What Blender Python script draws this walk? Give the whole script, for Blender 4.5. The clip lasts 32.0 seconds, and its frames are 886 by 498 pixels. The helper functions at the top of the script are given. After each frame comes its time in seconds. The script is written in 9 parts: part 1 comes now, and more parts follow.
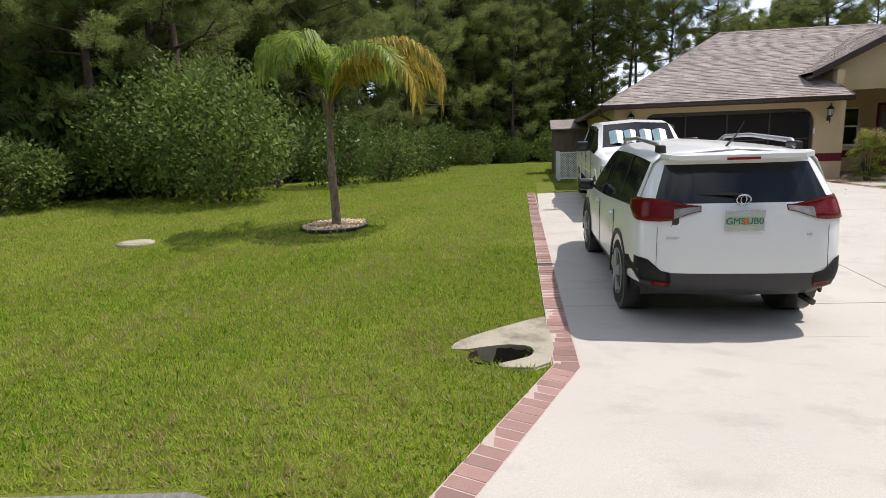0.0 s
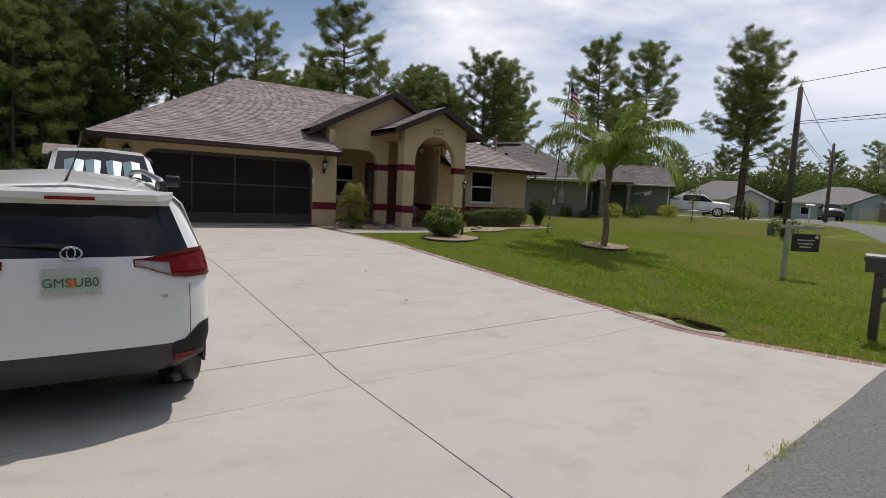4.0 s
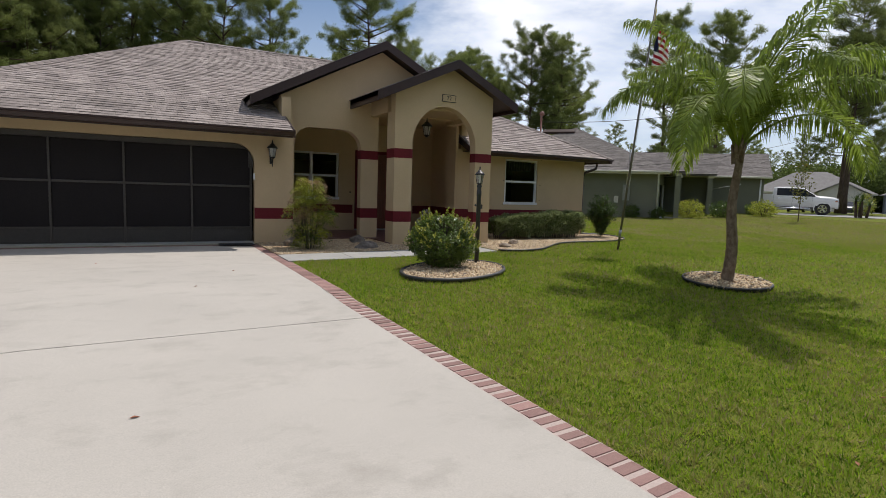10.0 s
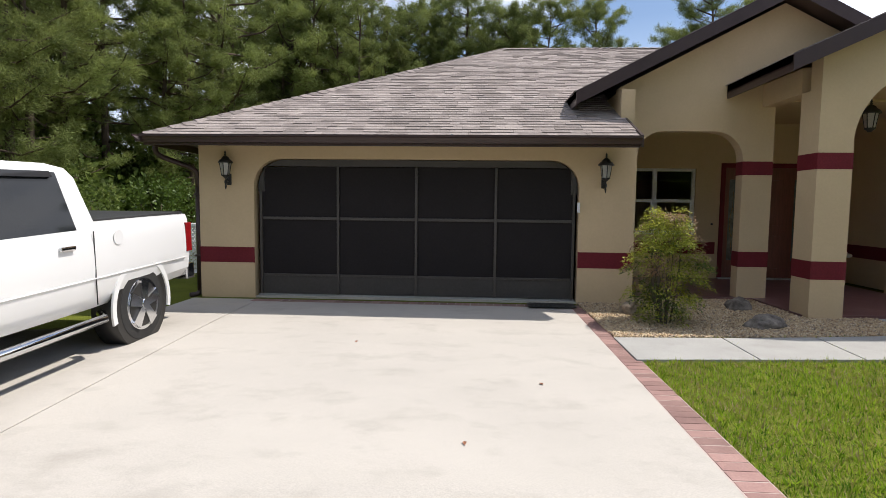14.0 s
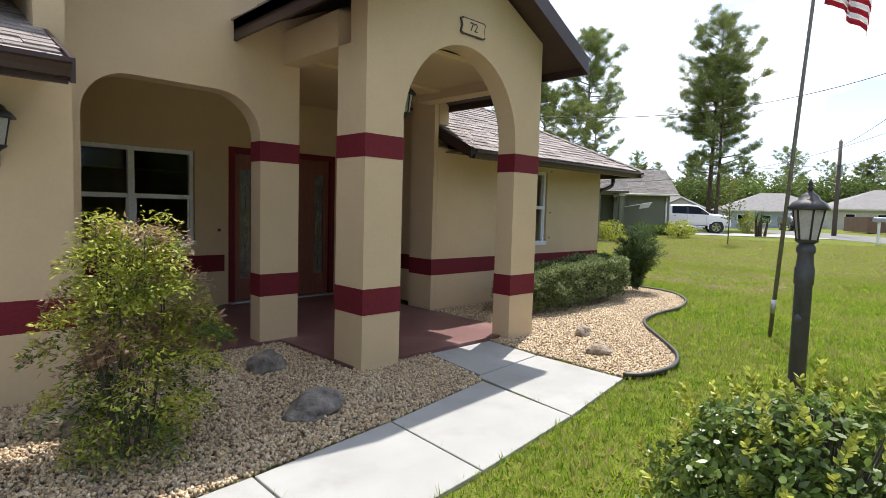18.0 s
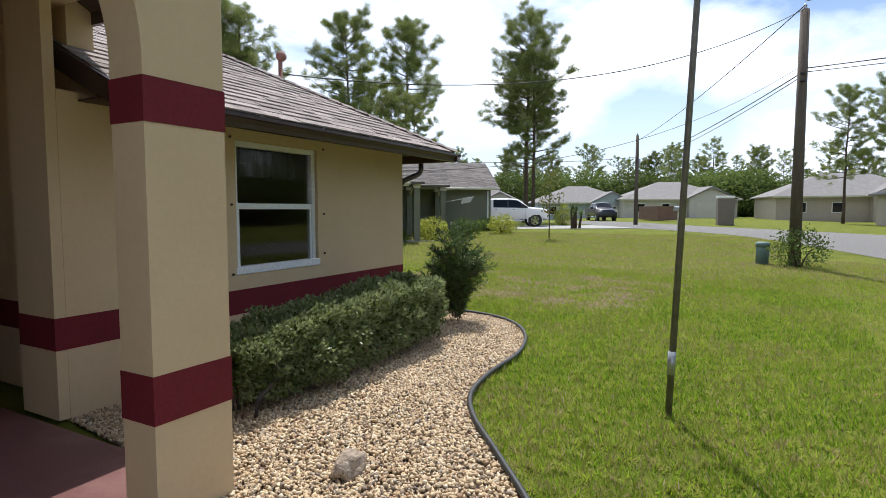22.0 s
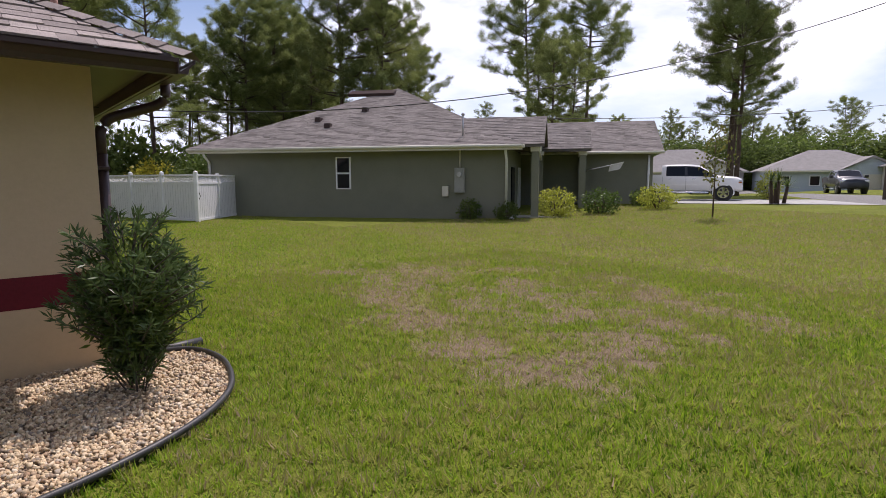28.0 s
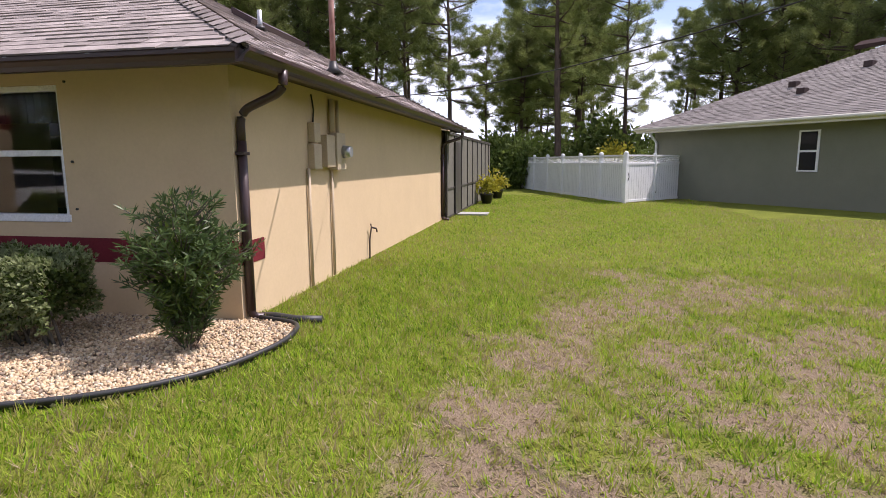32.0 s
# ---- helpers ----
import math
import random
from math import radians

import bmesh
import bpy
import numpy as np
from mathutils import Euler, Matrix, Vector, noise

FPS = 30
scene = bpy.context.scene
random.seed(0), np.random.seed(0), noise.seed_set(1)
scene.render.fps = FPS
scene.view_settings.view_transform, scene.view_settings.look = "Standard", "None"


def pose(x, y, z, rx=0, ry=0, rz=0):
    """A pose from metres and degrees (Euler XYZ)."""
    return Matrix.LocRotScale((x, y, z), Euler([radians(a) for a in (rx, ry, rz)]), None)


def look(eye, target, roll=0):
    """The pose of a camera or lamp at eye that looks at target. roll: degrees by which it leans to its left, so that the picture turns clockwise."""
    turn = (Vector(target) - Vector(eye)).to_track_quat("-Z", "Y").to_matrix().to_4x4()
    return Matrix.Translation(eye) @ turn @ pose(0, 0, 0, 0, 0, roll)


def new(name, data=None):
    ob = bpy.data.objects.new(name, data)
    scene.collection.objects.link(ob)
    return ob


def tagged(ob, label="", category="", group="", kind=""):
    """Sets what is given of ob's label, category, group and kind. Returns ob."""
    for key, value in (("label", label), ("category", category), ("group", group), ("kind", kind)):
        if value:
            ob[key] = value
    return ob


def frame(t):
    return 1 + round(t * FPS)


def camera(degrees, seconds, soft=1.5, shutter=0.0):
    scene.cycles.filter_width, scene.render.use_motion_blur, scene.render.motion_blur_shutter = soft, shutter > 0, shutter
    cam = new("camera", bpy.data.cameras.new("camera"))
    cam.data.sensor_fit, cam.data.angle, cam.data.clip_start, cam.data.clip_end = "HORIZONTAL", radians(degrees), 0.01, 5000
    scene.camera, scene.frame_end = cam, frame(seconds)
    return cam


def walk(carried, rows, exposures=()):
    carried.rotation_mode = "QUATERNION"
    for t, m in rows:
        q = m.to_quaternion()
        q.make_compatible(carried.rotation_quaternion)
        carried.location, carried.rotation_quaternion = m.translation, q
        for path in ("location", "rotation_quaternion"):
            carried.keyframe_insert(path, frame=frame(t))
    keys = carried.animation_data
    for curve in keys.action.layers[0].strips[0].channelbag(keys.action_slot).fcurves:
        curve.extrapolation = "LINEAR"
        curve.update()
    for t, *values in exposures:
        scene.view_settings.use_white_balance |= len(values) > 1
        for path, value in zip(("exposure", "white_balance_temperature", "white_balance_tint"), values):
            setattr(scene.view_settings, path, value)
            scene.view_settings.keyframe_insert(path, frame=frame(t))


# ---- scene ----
# ---------- camera ----------
cam = camera(76.6, 32.0, soft=0.5)
PATH = [
    (0, (1.734, 1.226, 1.241), (1.428, 3.172, 0.892), -1.9),
    (0.5, (1.592, 1.322, 1.267), (1.262, 3.271, 0.96), -1.8),
    (1, (1.578, 1.447, 1.272), (1.277, 3.406, 1.002), -1.7),
    (1.5, (1.78, 1.552, 1.241), (1.726, 3.535, 0.985), -1.1),
    (2, (2.099, 1.595, 1.262), (2.314, 3.567, 1.011), -0.5),
    (2.5, (2.396, 1.642, 1.247), (2.85, 3.575, 1.009), 0.6),
    (3, (2.756, 1.82, 1.258), (3.503, 3.661, 1.027), 1.6),
    (3.5, (3.183, 1.964, 1.239), (4.169, 3.691, 1.029), 2.3),
    (4, (3.573, 2.137, 1.224), (4.677, 3.793, 1.029), 2.8),
    (4.5, (4.01, 2.377, 1.27), (5.176, 3.991, 1.075), 3.0),
    (6.5, (5.846, 3.2, 1.192), (7.128, 4.72, 0.986), 2.2),
    (7, (6.271, 3.681, 1.15), (7.558, 5.193, 0.911), 2.5),
    (7.5, (6.683, 4.204, 1.148), (7.971, 5.711, 0.893), 2.5),
    (8, (6.991, 4.844, 1.16), (8.245, 6.382, 0.906), 2.5),
    (8.5, (7.308, 5.465, 1.166), (8.506, 7.047, 0.913), 2.2),
    (9, (7.591, 6.109, 1.208), (8.737, 7.73, 0.966), 2.2),
    (9.5, (7.814, 6.711, 1.24), (8.862, 8.401, 1.019), 2.3),
    (10, (8.039, 7.279, 1.278), (8.982, 9.03, 1.068), 1.9),
    (10.5, (8.181, 7.842, 1.344), (9.0, 9.655, 1.139), 1.8),
    (11, (8.326, 8.347, 1.364), (8.988, 10.225, 1.174), 1.2),
    (11.5, (8.426, 8.854, 1.402), (8.911, 10.786, 1.221), 0.8),
    (12, (8.437, 9.344, 1.392), (8.717, 11.318, 1.231), 1.1),
    (12.5, (8.516, 9.827, 1.408), (8.649, 11.817, 1.252), 0.7),
    (13, (8.574, 10.364, 1.433), (8.532, 12.357, 1.271), 0.4),
    (13.5, (8.584, 10.867, 1.442), (8.425, 12.854, 1.281), 0.7),
    (15.5, (9.064, 13.032, 1.466), (9.456, 14.988, 1.326), 0.9),
    (16, (9.193, 13.388, 1.507), (9.826, 15.28, 1.361), 1.6),
    (16.5, (9.397, 13.79, 1.504), (10.311, 15.565, 1.374), 2.0),
    (17, (9.625, 14.176, 1.478), (10.752, 15.825, 1.36), 1.5),
    (17.5, (9.821, 14.587, 1.479), (11.073, 16.141, 1.353), 1.5),
    (18, (10.041, 14.889, 1.507), (11.432, 16.319, 1.366), 1.6),
    (18.5, (10.393, 15.21, 1.497), (11.882, 16.539, 1.359), 1.0),
    (19, (10.725, 15.531, 1.47), (12.29, 16.77, 1.338), 0.8),
    (19.5, (11.106, 15.781, 1.498), (12.731, 16.938, 1.36), 0.9),
    (20, (11.562, 15.998, 1.503), (13.224, 17.102, 1.371), 0.2),
    (20.5, (12.014, 16.273, 1.501), (13.692, 17.354, 1.367), 0.3),
    (21, (12.476, 16.384, 1.495), (14.173, 17.433, 1.36), 0.0),
    (21.5, (13.032, 16.448, 1.525), (14.759, 17.447, 1.387), -0.3),
    (22, (13.521, 16.547, 1.554), (15.272, 17.504, 1.413), 0.0),
    (22.5, (13.932, 16.502, 1.544), (15.693, 17.441, 1.41), -0.0),
    (23, (14.232, 16.513, 1.552), (15.967, 17.499, 1.433), -0.2),
    (23.5, (14.499, 16.452, 1.602), (16.223, 17.458, 1.477), -0.0),
    (24, (14.934, 16.146, 1.557), (16.658, 17.154, 1.436), -1.2),
    (24.5, (15.466, 15.862, 1.524), (17.204, 16.838, 1.364), -1.0),
    (26.5, (18.132, 15.565, 1.487), (19.916, 16.444, 1.281), 1.9),
    (27, (18.732, 15.671, 1.46), (20.446, 16.678, 1.238), 1.7),
    (27.5, (19.255, 15.768, 1.468), (20.828, 16.98, 1.239), 1.2),
    (28, (19.629, 15.811, 1.464), (20.89, 17.344, 1.222), -0.1),
    (28.5, (20.173, 15.996, 1.472), (21.068, 17.765, 1.211), -0.5),
    (29, (20.6, 16.177, 1.486), (21.273, 18.04, 1.212), -0.9),
    (29.5, (21.08, 16.23, 1.465), (21.539, 18.155, 1.172), -0.7),
    (30, (21.566, 16.258, 1.48), (21.892, 18.208, 1.176), -0.2),
    (30.5, (22.066, 16.318, 1.458), (22.231, 18.288, 1.156), -0.7),
    (31, (22.535, 16.445, 1.435), (22.569, 18.419, 1.119), -0.6),
    (31.5, (22.886, 16.423, 1.494), (22.815, 18.394, 1.166), 0.5),
    (32, (23.226, 16.239, 1.477), (22.845, 18.179, 1.171), -0.3),
]
walk(cam, [(t, look(eye, target, roll)) for t, eye, target, roll in PATH],
     [(0, 0.22, 6480, 13), (1, 0.33, 6480, 13), (2, 0.05, 6480, 13), (3, -0.3, 6480, 13), (4, -0.5, 6480, 13), (7, -0.55, 6480, 13), (8, -0.5, 6480, 13), (9, -0.42, 6480, 13), (10, -0.25, 6480, 13), (12, -0.05, 6480, 13), (13, 0.05, 6480, 13), (15.5, 0.7, 6450, 13), (17, 0.84, 6450, 13), (18, 0.75, 6300, 12), (19, 0.65, 6300, 12), (20, 0.5, 6200, 12), (21, 0.55, 6200, 12), (22, 0.35, 6200, 12), (23, 0.15, 6200, 12), (24, 0.15, 6250, 14), (26, -0.05, 6350, 15), (27, -0.2, 6380, 17), (28, 0.08, 6400, 25), (29, 0.55, 6350, 26), (30, 0.6, 6350, 26), (32, 0.6, 6350, 26)])

# ---------- world, sun ----------
SUN = Vector((0.457, 0.2025, 0.866)).normalized()
world = bpy.data.worlds.new("sky")
scene.world = world
world.use_nodes = True
wt = world.node_tree
wt.nodes.clear()


def wn(kind, **kw):
    n = wt.nodes.new(kind)
    for k, v in kw.items():
        n.inputs[k].default_value = v
    return n


sky = wt.nodes.new("ShaderNodeTexSky")
sky.sky_type, sky.sun_disc = "NISHITA", False
sky.sun_elevation, sky.sun_rotation = radians(60), radians(66)
sky.air_density, sky.dust_density, sky.ozone_density = 1.0, 0.6, 2.0
wtc = wt.nodes.new("ShaderNodeTexCoord")
wmap = wt.nodes.new("ShaderNodeMapping")
wmap.inputs["Scale"].default_value = (1.0, 1.0, 2.6)
wmap.inputs["Location"].default_value = (3.1, 1.7, 0.4)
wt.links.new(wtc.outputs["Generated"], wmap.inputs["Vector"])
cloud = wn("ShaderNodeTexNoise", Scale=1.7, Detail=8.0, Roughness=0.55, Distortion=0.2)
wt.links.new(wmap.outputs["Vector"], cloud.inputs["Vector"])
ramp = wt.nodes.new("ShaderNodeValToRGB")
ramp.color_ramp.elements[0].position, ramp.color_ramp.elements[1].position = 0.45, 0.62
wt.links.new(cloud.outputs["Fac"], ramp.inputs["Fac"])
cmix = wt.nodes.new("ShaderNodeMix")
cmix.data_type = "RGBA"
cmix.inputs["B"].default_value = (12.5, 12.8, 13.2, 1)
wt.links.new(ramp.outputs["Color"], cmix.inputs["Factor"])
wt.links.new(sky.outputs["Color"], cmix.inputs["A"])
sep = wt.nodes.new("ShaderNodeSeparateXYZ")
wt.links.new(wtc.outputs["Generated"], sep.inputs["Vector"])
hz = wt.nodes.new("ShaderNodeMapRange")
hz.inputs["From Min"].default_value, hz.inputs["From Max"].default_value = 0.0, 0.30
hz.inputs["To Min"].default_value, hz.inputs["To Max"].default_value = 0.75, 0.0
wt.links.new(sep.outputs["Z"], hz.inputs["Value"])
haze = wt.nodes.new("ShaderNodeMix")
haze.data_type = "RGBA"
haze.inputs["B"].default_value = (7.6, 8.7, 10.4, 1)
wt.links.new(hz.outputs["Result"], haze.inputs["Factor"])
wt.links.new(cmix.outputs["Result"], haze.inputs["A"])
bg = wn("ShaderNodeBackground", Strength=0.108)
wt.links.new(haze.outputs["Result"], bg.inputs["Color"])
wout = wt.nodes.new("ShaderNodeOutputWorld")
wt.links.new(bg.outputs["Background"], wout.inputs["Surface"])

sun_data = bpy.data.lights.new("sun", "SUN")
sun_data.energy, sun_data.angle, sun_data.color = 4.2, radians(0.53), (1.0, 0.95, 0.87)
sun_lamp = new("sun", sun_data)
sun_lamp.matrix_world = look(SUN * 80, (0, 0, 0))

# ---------- materials ----------


def node_mat(name):
    m = bpy.data.materials.new(name)
    m.use_nodes = True
    nt = m.node_tree
    return m, nt, nt.nodes["Principled BSDF"]


def surf(name, c1, c2=None, scale=6.0, rough=0.8, bump=0.15, fine=90.0, metal=0.0, spec=0.5, stain=None, stain_scale=0.7,
         stain_at=(0.52, 0.7), per_object=0.0, per_island=0.0, stretch=(1, 1, 1), trans=0.0, dist=0.01, grain=0.5):
    """Two scales of colour noise, an optional blotchy stain, and a fine bump, in world metres."""
    m, nt, p = node_mat(name)
    L = nt.links.new
    geo = nt.nodes.new("ShaderNodeNewGeometry")
    mp = nt.nodes.new("ShaderNodeMapping")
    mp.inputs["Scale"].default_value = stretch
    L(geo.outputs["Position"], mp.inputs["Vector"])
    c2 = c2 or tuple(v * 0.8 for v in c1)

    def noise_node(sc, detail=4.0, rgh=0.6):
        n = nt.nodes.new("ShaderNodeTexNoise")
        n.inputs["Scale"].default_value, n.inputs["Detail"].default_value, n.inputs["Roughness"].default_value = sc, detail, rgh
        L(mp.outputs["Vector"], n.inputs["Vector"])
        return n

    def mix(fac, a, b):
        x = nt.nodes.new("ShaderNodeMix")
        x.data_type = "RGBA"
        if isinstance(fac, float):
            x.inputs["Factor"].default_value = fac
        else:
            L(fac, x.inputs["Factor"])
        for key, v in (("A", a), ("B", b)):
            if isinstance(v, tuple):
                x.inputs[key].default_value = (*v, 1)
            else:
                L(v, x.inputs[key])
        return x.outputs["Result"]

    def ramp_of(out, lo, hi):
        r = nt.nodes.new("ShaderNodeMapRange")
        r.inputs["From Min"].default_value, r.inputs["From Max"].default_value = lo, hi
        L(out, r.inputs["Value"])
        return r.outputs["Result"]

    big, small = noise_node(scale), noise_node(fine, 3.0, 0.7)
    col = mix(ramp_of(big.outputs["Fac"], 0.3, 0.7), c1, c2)
    speck = nt.nodes.new("ShaderNodeMix")
    speck.data_type, speck.blend_type = "RGBA", "MULTIPLY"
    speck.inputs["Factor"].default_value = grain
    L(col, speck.inputs["A"])
    sv = nt.nodes.new("ShaderNodeMapRange")
    sv.inputs["From Min"].default_value, sv.inputs["From Max"].default_value = 0.3, 0.7
    sv.inputs["To Min"].default_value, sv.inputs["To Max"].default_value = 0.72, 1.25
    L(small.outputs["Fac"], sv.inputs["Value"])
    L(sv.outputs["Result"], speck.inputs["B"])
    col = speck.outputs["Result"]
    if stain:
        st = noise_node(stain_scale, 6.0, 0.65)
        col = mix(ramp_of(st.outputs["Fac"], *stain_at), col, stain)
    if per_object:
        oi = nt.nodes.new("ShaderNodeObjectInfo")
        hv = nt.nodes.new("ShaderNodeHueSaturation")
        vr = nt.nodes.new("ShaderNodeMapRange")
        vr.inputs["To Min"].default_value, vr.inputs["To Max"].default_value = 1 - per_object, 1 + per_object
        L(oi.outputs["Random"], vr.inputs["Value"])
        L(vr.outputs["Result"], hv.inputs["Value"])
        L(col, hv.inputs["Color"])
        col = hv.outputs["Color"]
    if per_island:
        hv = nt.nodes.new("ShaderNodeHueSaturation")
        vr = nt.nodes.new("ShaderNodeMapRange")
        vr.inputs["To Min"].default_value, vr.inputs["To Max"].default_value = 1 - per_island, 1 + per_island
        L(geo.outputs["Random Per Island"], vr.inputs["Value"])
        L(vr.outputs["Result"], hv.inputs["Value"])
        L(col, hv.inputs["Color"])
        col = hv.outputs["Color"]
    L(col, p.inputs["Base Color"])
    p.inputs["Roughness"].default_value, p.inputs["Metallic"].default_value = rough, metal
    p.inputs["Specular IOR Level"].default_value = spec
    if bump:
        b = nt.nodes.new("ShaderNodeBump")
        b.inputs["Strength"].default_value, b.inputs["Distance"].default_value = bump, dist
        L(small.outputs["Fac"], b.inputs["Height"])
        L(b.outputs["Normal"], p.inputs["Normal"])
    if trans:
        p.inputs["Transmission Weight"].default_value = trans
    return m


def leaf_mat(name, c1, c2, scale=1.5, rough=0.55, per_object=0.12, through_light=0.35, spec=0.25):
    """A leaf that lets light through, each leaf of a slightly different green."""
    m = surf(name, c1, c2, scale, rough, 0.0, 30.0, per_object=per_object, spec=spec)
    nt = m.node_tree
    p, out = nt.nodes["Principled BSDF"], nt.nodes["Material Output"]
    src = p.inputs["Base Color"].links[0].from_socket
    geo = nt.nodes.new("ShaderNodeNewGeometry")
    hv = nt.nodes.new("ShaderNodeHueSaturation")
    vr = nt.nodes.new("ShaderNodeMapRange")
    vr.inputs["To Min"].default_value, vr.inputs["To Max"].default_value = 0.65, 1.4
    nt.links.new(geo.outputs["Random Per Island"], vr.inputs["Value"])
    nt.links.new(vr.outputs["Result"], hv.inputs["Value"])
    nt.links.new(src, hv.inputs["Color"])
    nt.links.new(hv.outputs["Color"], p.inputs["Base Color"])
    tr = nt.nodes.new("ShaderNodeBsdfTranslucent")
    nt.links.new(hv.outputs["Color"], tr.inputs["Color"])
    mx = nt.nodes.new("ShaderNodeMixShader")
    mx.inputs["Fac"].default_value = through_light
    nt.links.new(p.outputs["BSDF"], mx.inputs[1])
    nt.links.new(tr.outputs["BSDF"], mx.inputs[2])
    nt.links.new(mx.outputs["Shader"], out.inputs["Surface"])
    return m


STUCCO = surf("stucco", (0.61, 0.468, 0.292), (0.565, 0.43, 0.268), 1.6, 0.9, 0.16, 26.0, spec=0.2, dist=0.008, grain=0.10)
MAROON = surf("maroon_paint", (0.155, 0.014, 0.022), (0.135, 0.012, 0.018), 2.0, 0.75, 0.3, 38.0, spec=0.3)
BROWN = surf("brown_metal", (0.040, 0.021, 0.019), (0.050, 0.028, 0.025), 3.0, 0.38, 0.05, 60.0)
SOFFIT = surf("brown_soffit", (0.055, 0.032, 0.024), (0.045, 0.027, 0.02), 3.0, 0.5, 0.05, 50.0)
SHINGLE = surf("roof_shingle", (0.155, 0.132, 0.124), (0.10, 0.085, 0.082), 3.5, 0.95, 0.6, 140.0, spec=0.15, per_object=0.0)
TAB = surf("shingle_tab", (0.335, 0.292, 0.268), (0.235, 0.202, 0.186), 2.2, 0.95, 0.6, 140.0, spec=0.15, per_object=0.22, per_island=0.22)
SHINGLE_N = surf("grey_shingle", (0.15, 0.135, 0.125), (0.115, 0.10, 0.095), 2.0, 0.95, 0.4, 30.0, spec=0.15)
CONCRETE = surf("drive_concrete", (0.480, 0.450, 0.402), (0.435, 0.408, 0.365), 0.7, 0.85, 0.25, 120.0, spec=0.3,
                stain=(0.285, 0.262, 0.228), stain_scale=2.0, stain_at=(0.52, 0.97), stretch=(0.9, 1.3, 1), dist=0.004)
WALKCON = surf("walk_concrete", (0.385, 0.38, 0.355), (0.32, 0.315, 0.295), 1.2, 0.85, 0.25, 120.0, spec=0.3, dist=0.004, stain=(0.25, 0.24, 0.22), stain_scale=2.6, stain_at=(0.5, 0.95))
BRICK = surf("border_brick", (0.315, 0.196, 0.172), (0.262, 0.158, 0.140), 5.0, 0.85, 0.35, 100.0, per_object=0.22, spec=0.25, dist=0.005)
MORTAR = surf("mortar", (0.48, 0.385, 0.345), (0.41, 0.33, 0.29), 8.0, 0.9, 0.2)
ASPHALT = surf("asphalt", (0.225, 0.220, 0.208), (0.125, 0.122, 0.116), 38.0, 0.9, 0.9, 90.0, spec=0.3, dist=0.008)
PORCH = surf("porch_floor", (0.185, 0.085, 0.080), (0.145, 0.066, 0.062), 1.8, 0.4, 0.08, 60.0, stain=(0.24, 0.13, 0.115), stain_scale=1.5)
WHITE = surf("white_vinyl", (0.78, 0.79, 0.79), (0.72, 0.73, 0.74), 1.5, 0.45, 0.03, 40.0)
ALU = surf("aluminium", (0.45, 0.46, 0.47), (0.38, 0.39, 0.40), 4.0, 0.4, 0.05, 50.0, metal=0.7)
BLACK = surf("black_metal", (0.018, 0.017, 0.016), (0.026, 0.024, 0.022), 5.0, 0.45, 0.1, 60.0)
EDGING = surf("black_edging", (0.02, 0.02, 0.02), (0.035, 0.035, 0.034), 4.0, 0.5, 0.1)
GREENWALL = surf("green_stucco", (0.20, 0.205, 0.155), (0.18, 0.185, 0.14), 1.5, 0.9, 0.3, 30.0, spec=0.2, grain=0.2)
CREAM = surf("cream_trim", (0.62, 0.60, 0.50), (0.56, 0.54, 0.46), 2.0, 0.6, 0.05)
# near-black: the deep shade inside the rooms is put into this colour
ROOM_SHADE = surf("room_shade", (0.05, 0.045, 0.04), (0.04, 0.036, 0.03), 2.0, 0.9, 0.0)
BARK = surf("pine_bark", (0.13, 0.095, 0.072), (0.07, 0.052, 0.042), 9.0, 0.95, 0.8, 40.0, spec=0.1, stretch=(1, 1, 0.3), dist=0.03)
PALMBARK = surf("palm_bark", (0.34, 0.27, 0.20), (0.15, 0.105, 0.075), 14.0, 0.95, 0.8, 60.0, spec=0.1, stretch=(1, 1, 0.6), dist=0.02)
NEEDLE = leaf_mat("pine_needles", (0.250, 0.285, 0.085), (0.152, 0.195, 0.060), 0.5, 0.65, 0.2, 0.45)
LEAF = leaf_mat("shrub_leaves", (0.105, 0.160, 0.032), (0.066, 0.108, 0.024), 2.5, 0.40, 0.15)
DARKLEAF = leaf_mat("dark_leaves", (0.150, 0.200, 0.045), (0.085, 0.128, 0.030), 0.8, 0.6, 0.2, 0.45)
HOLLY = leaf_mat("holly_leaves", (0.155, 0.225, 0.040), (0.095, 0.150, 0.030), 2.5, 0.32, 0.1, 0.35, 0.45)
LIMELEAF = leaf_mat("lime_leaves", (0.46, 0.46, 0.07), (0.28, 0.33, 0.05), 4.0, 0.5, 0.1)
YELLOWLEAF = leaf_mat("yellow_leaves", (0.42, 0.36, 0.03), (0.30, 0.30, 0.04), 4.0, 0.5, 0.1)
PALMLEAF = leaf_mat("palm_leaflets", (0.27, 0.345, 0.055), (0.19, 0.265, 0.045), 2.0, 0.45, 0.05, 0.45)
PALMDRY = leaf_mat("yellowed_leaflets", (0.42, 0.33, 0.045), (0.34, 0.25, 0.04), 2.0, 0.5, 0.05, 0.45)


def glass_mat(name, tint=(1, 1, 1)):
    m, nt, p = node_mat(name)
    p.inputs["Base Color"].default_value = (*tint, 1)
    p.inputs["Roughness"].default_value, p.inputs["Transmission Weight"].default_value = 0.02, 1.0
    p.inputs["IOR"].default_value = 1.33
    return m


GLASS = glass_mat("window_glass", (0.85, 0.9, 0.9))
TINTED = surf("tinted_glass", (0.012, 0.014, 0.017), (0.015, 0.017, 0.02), 1.0, 0.05, 0.0, spec=0.35)


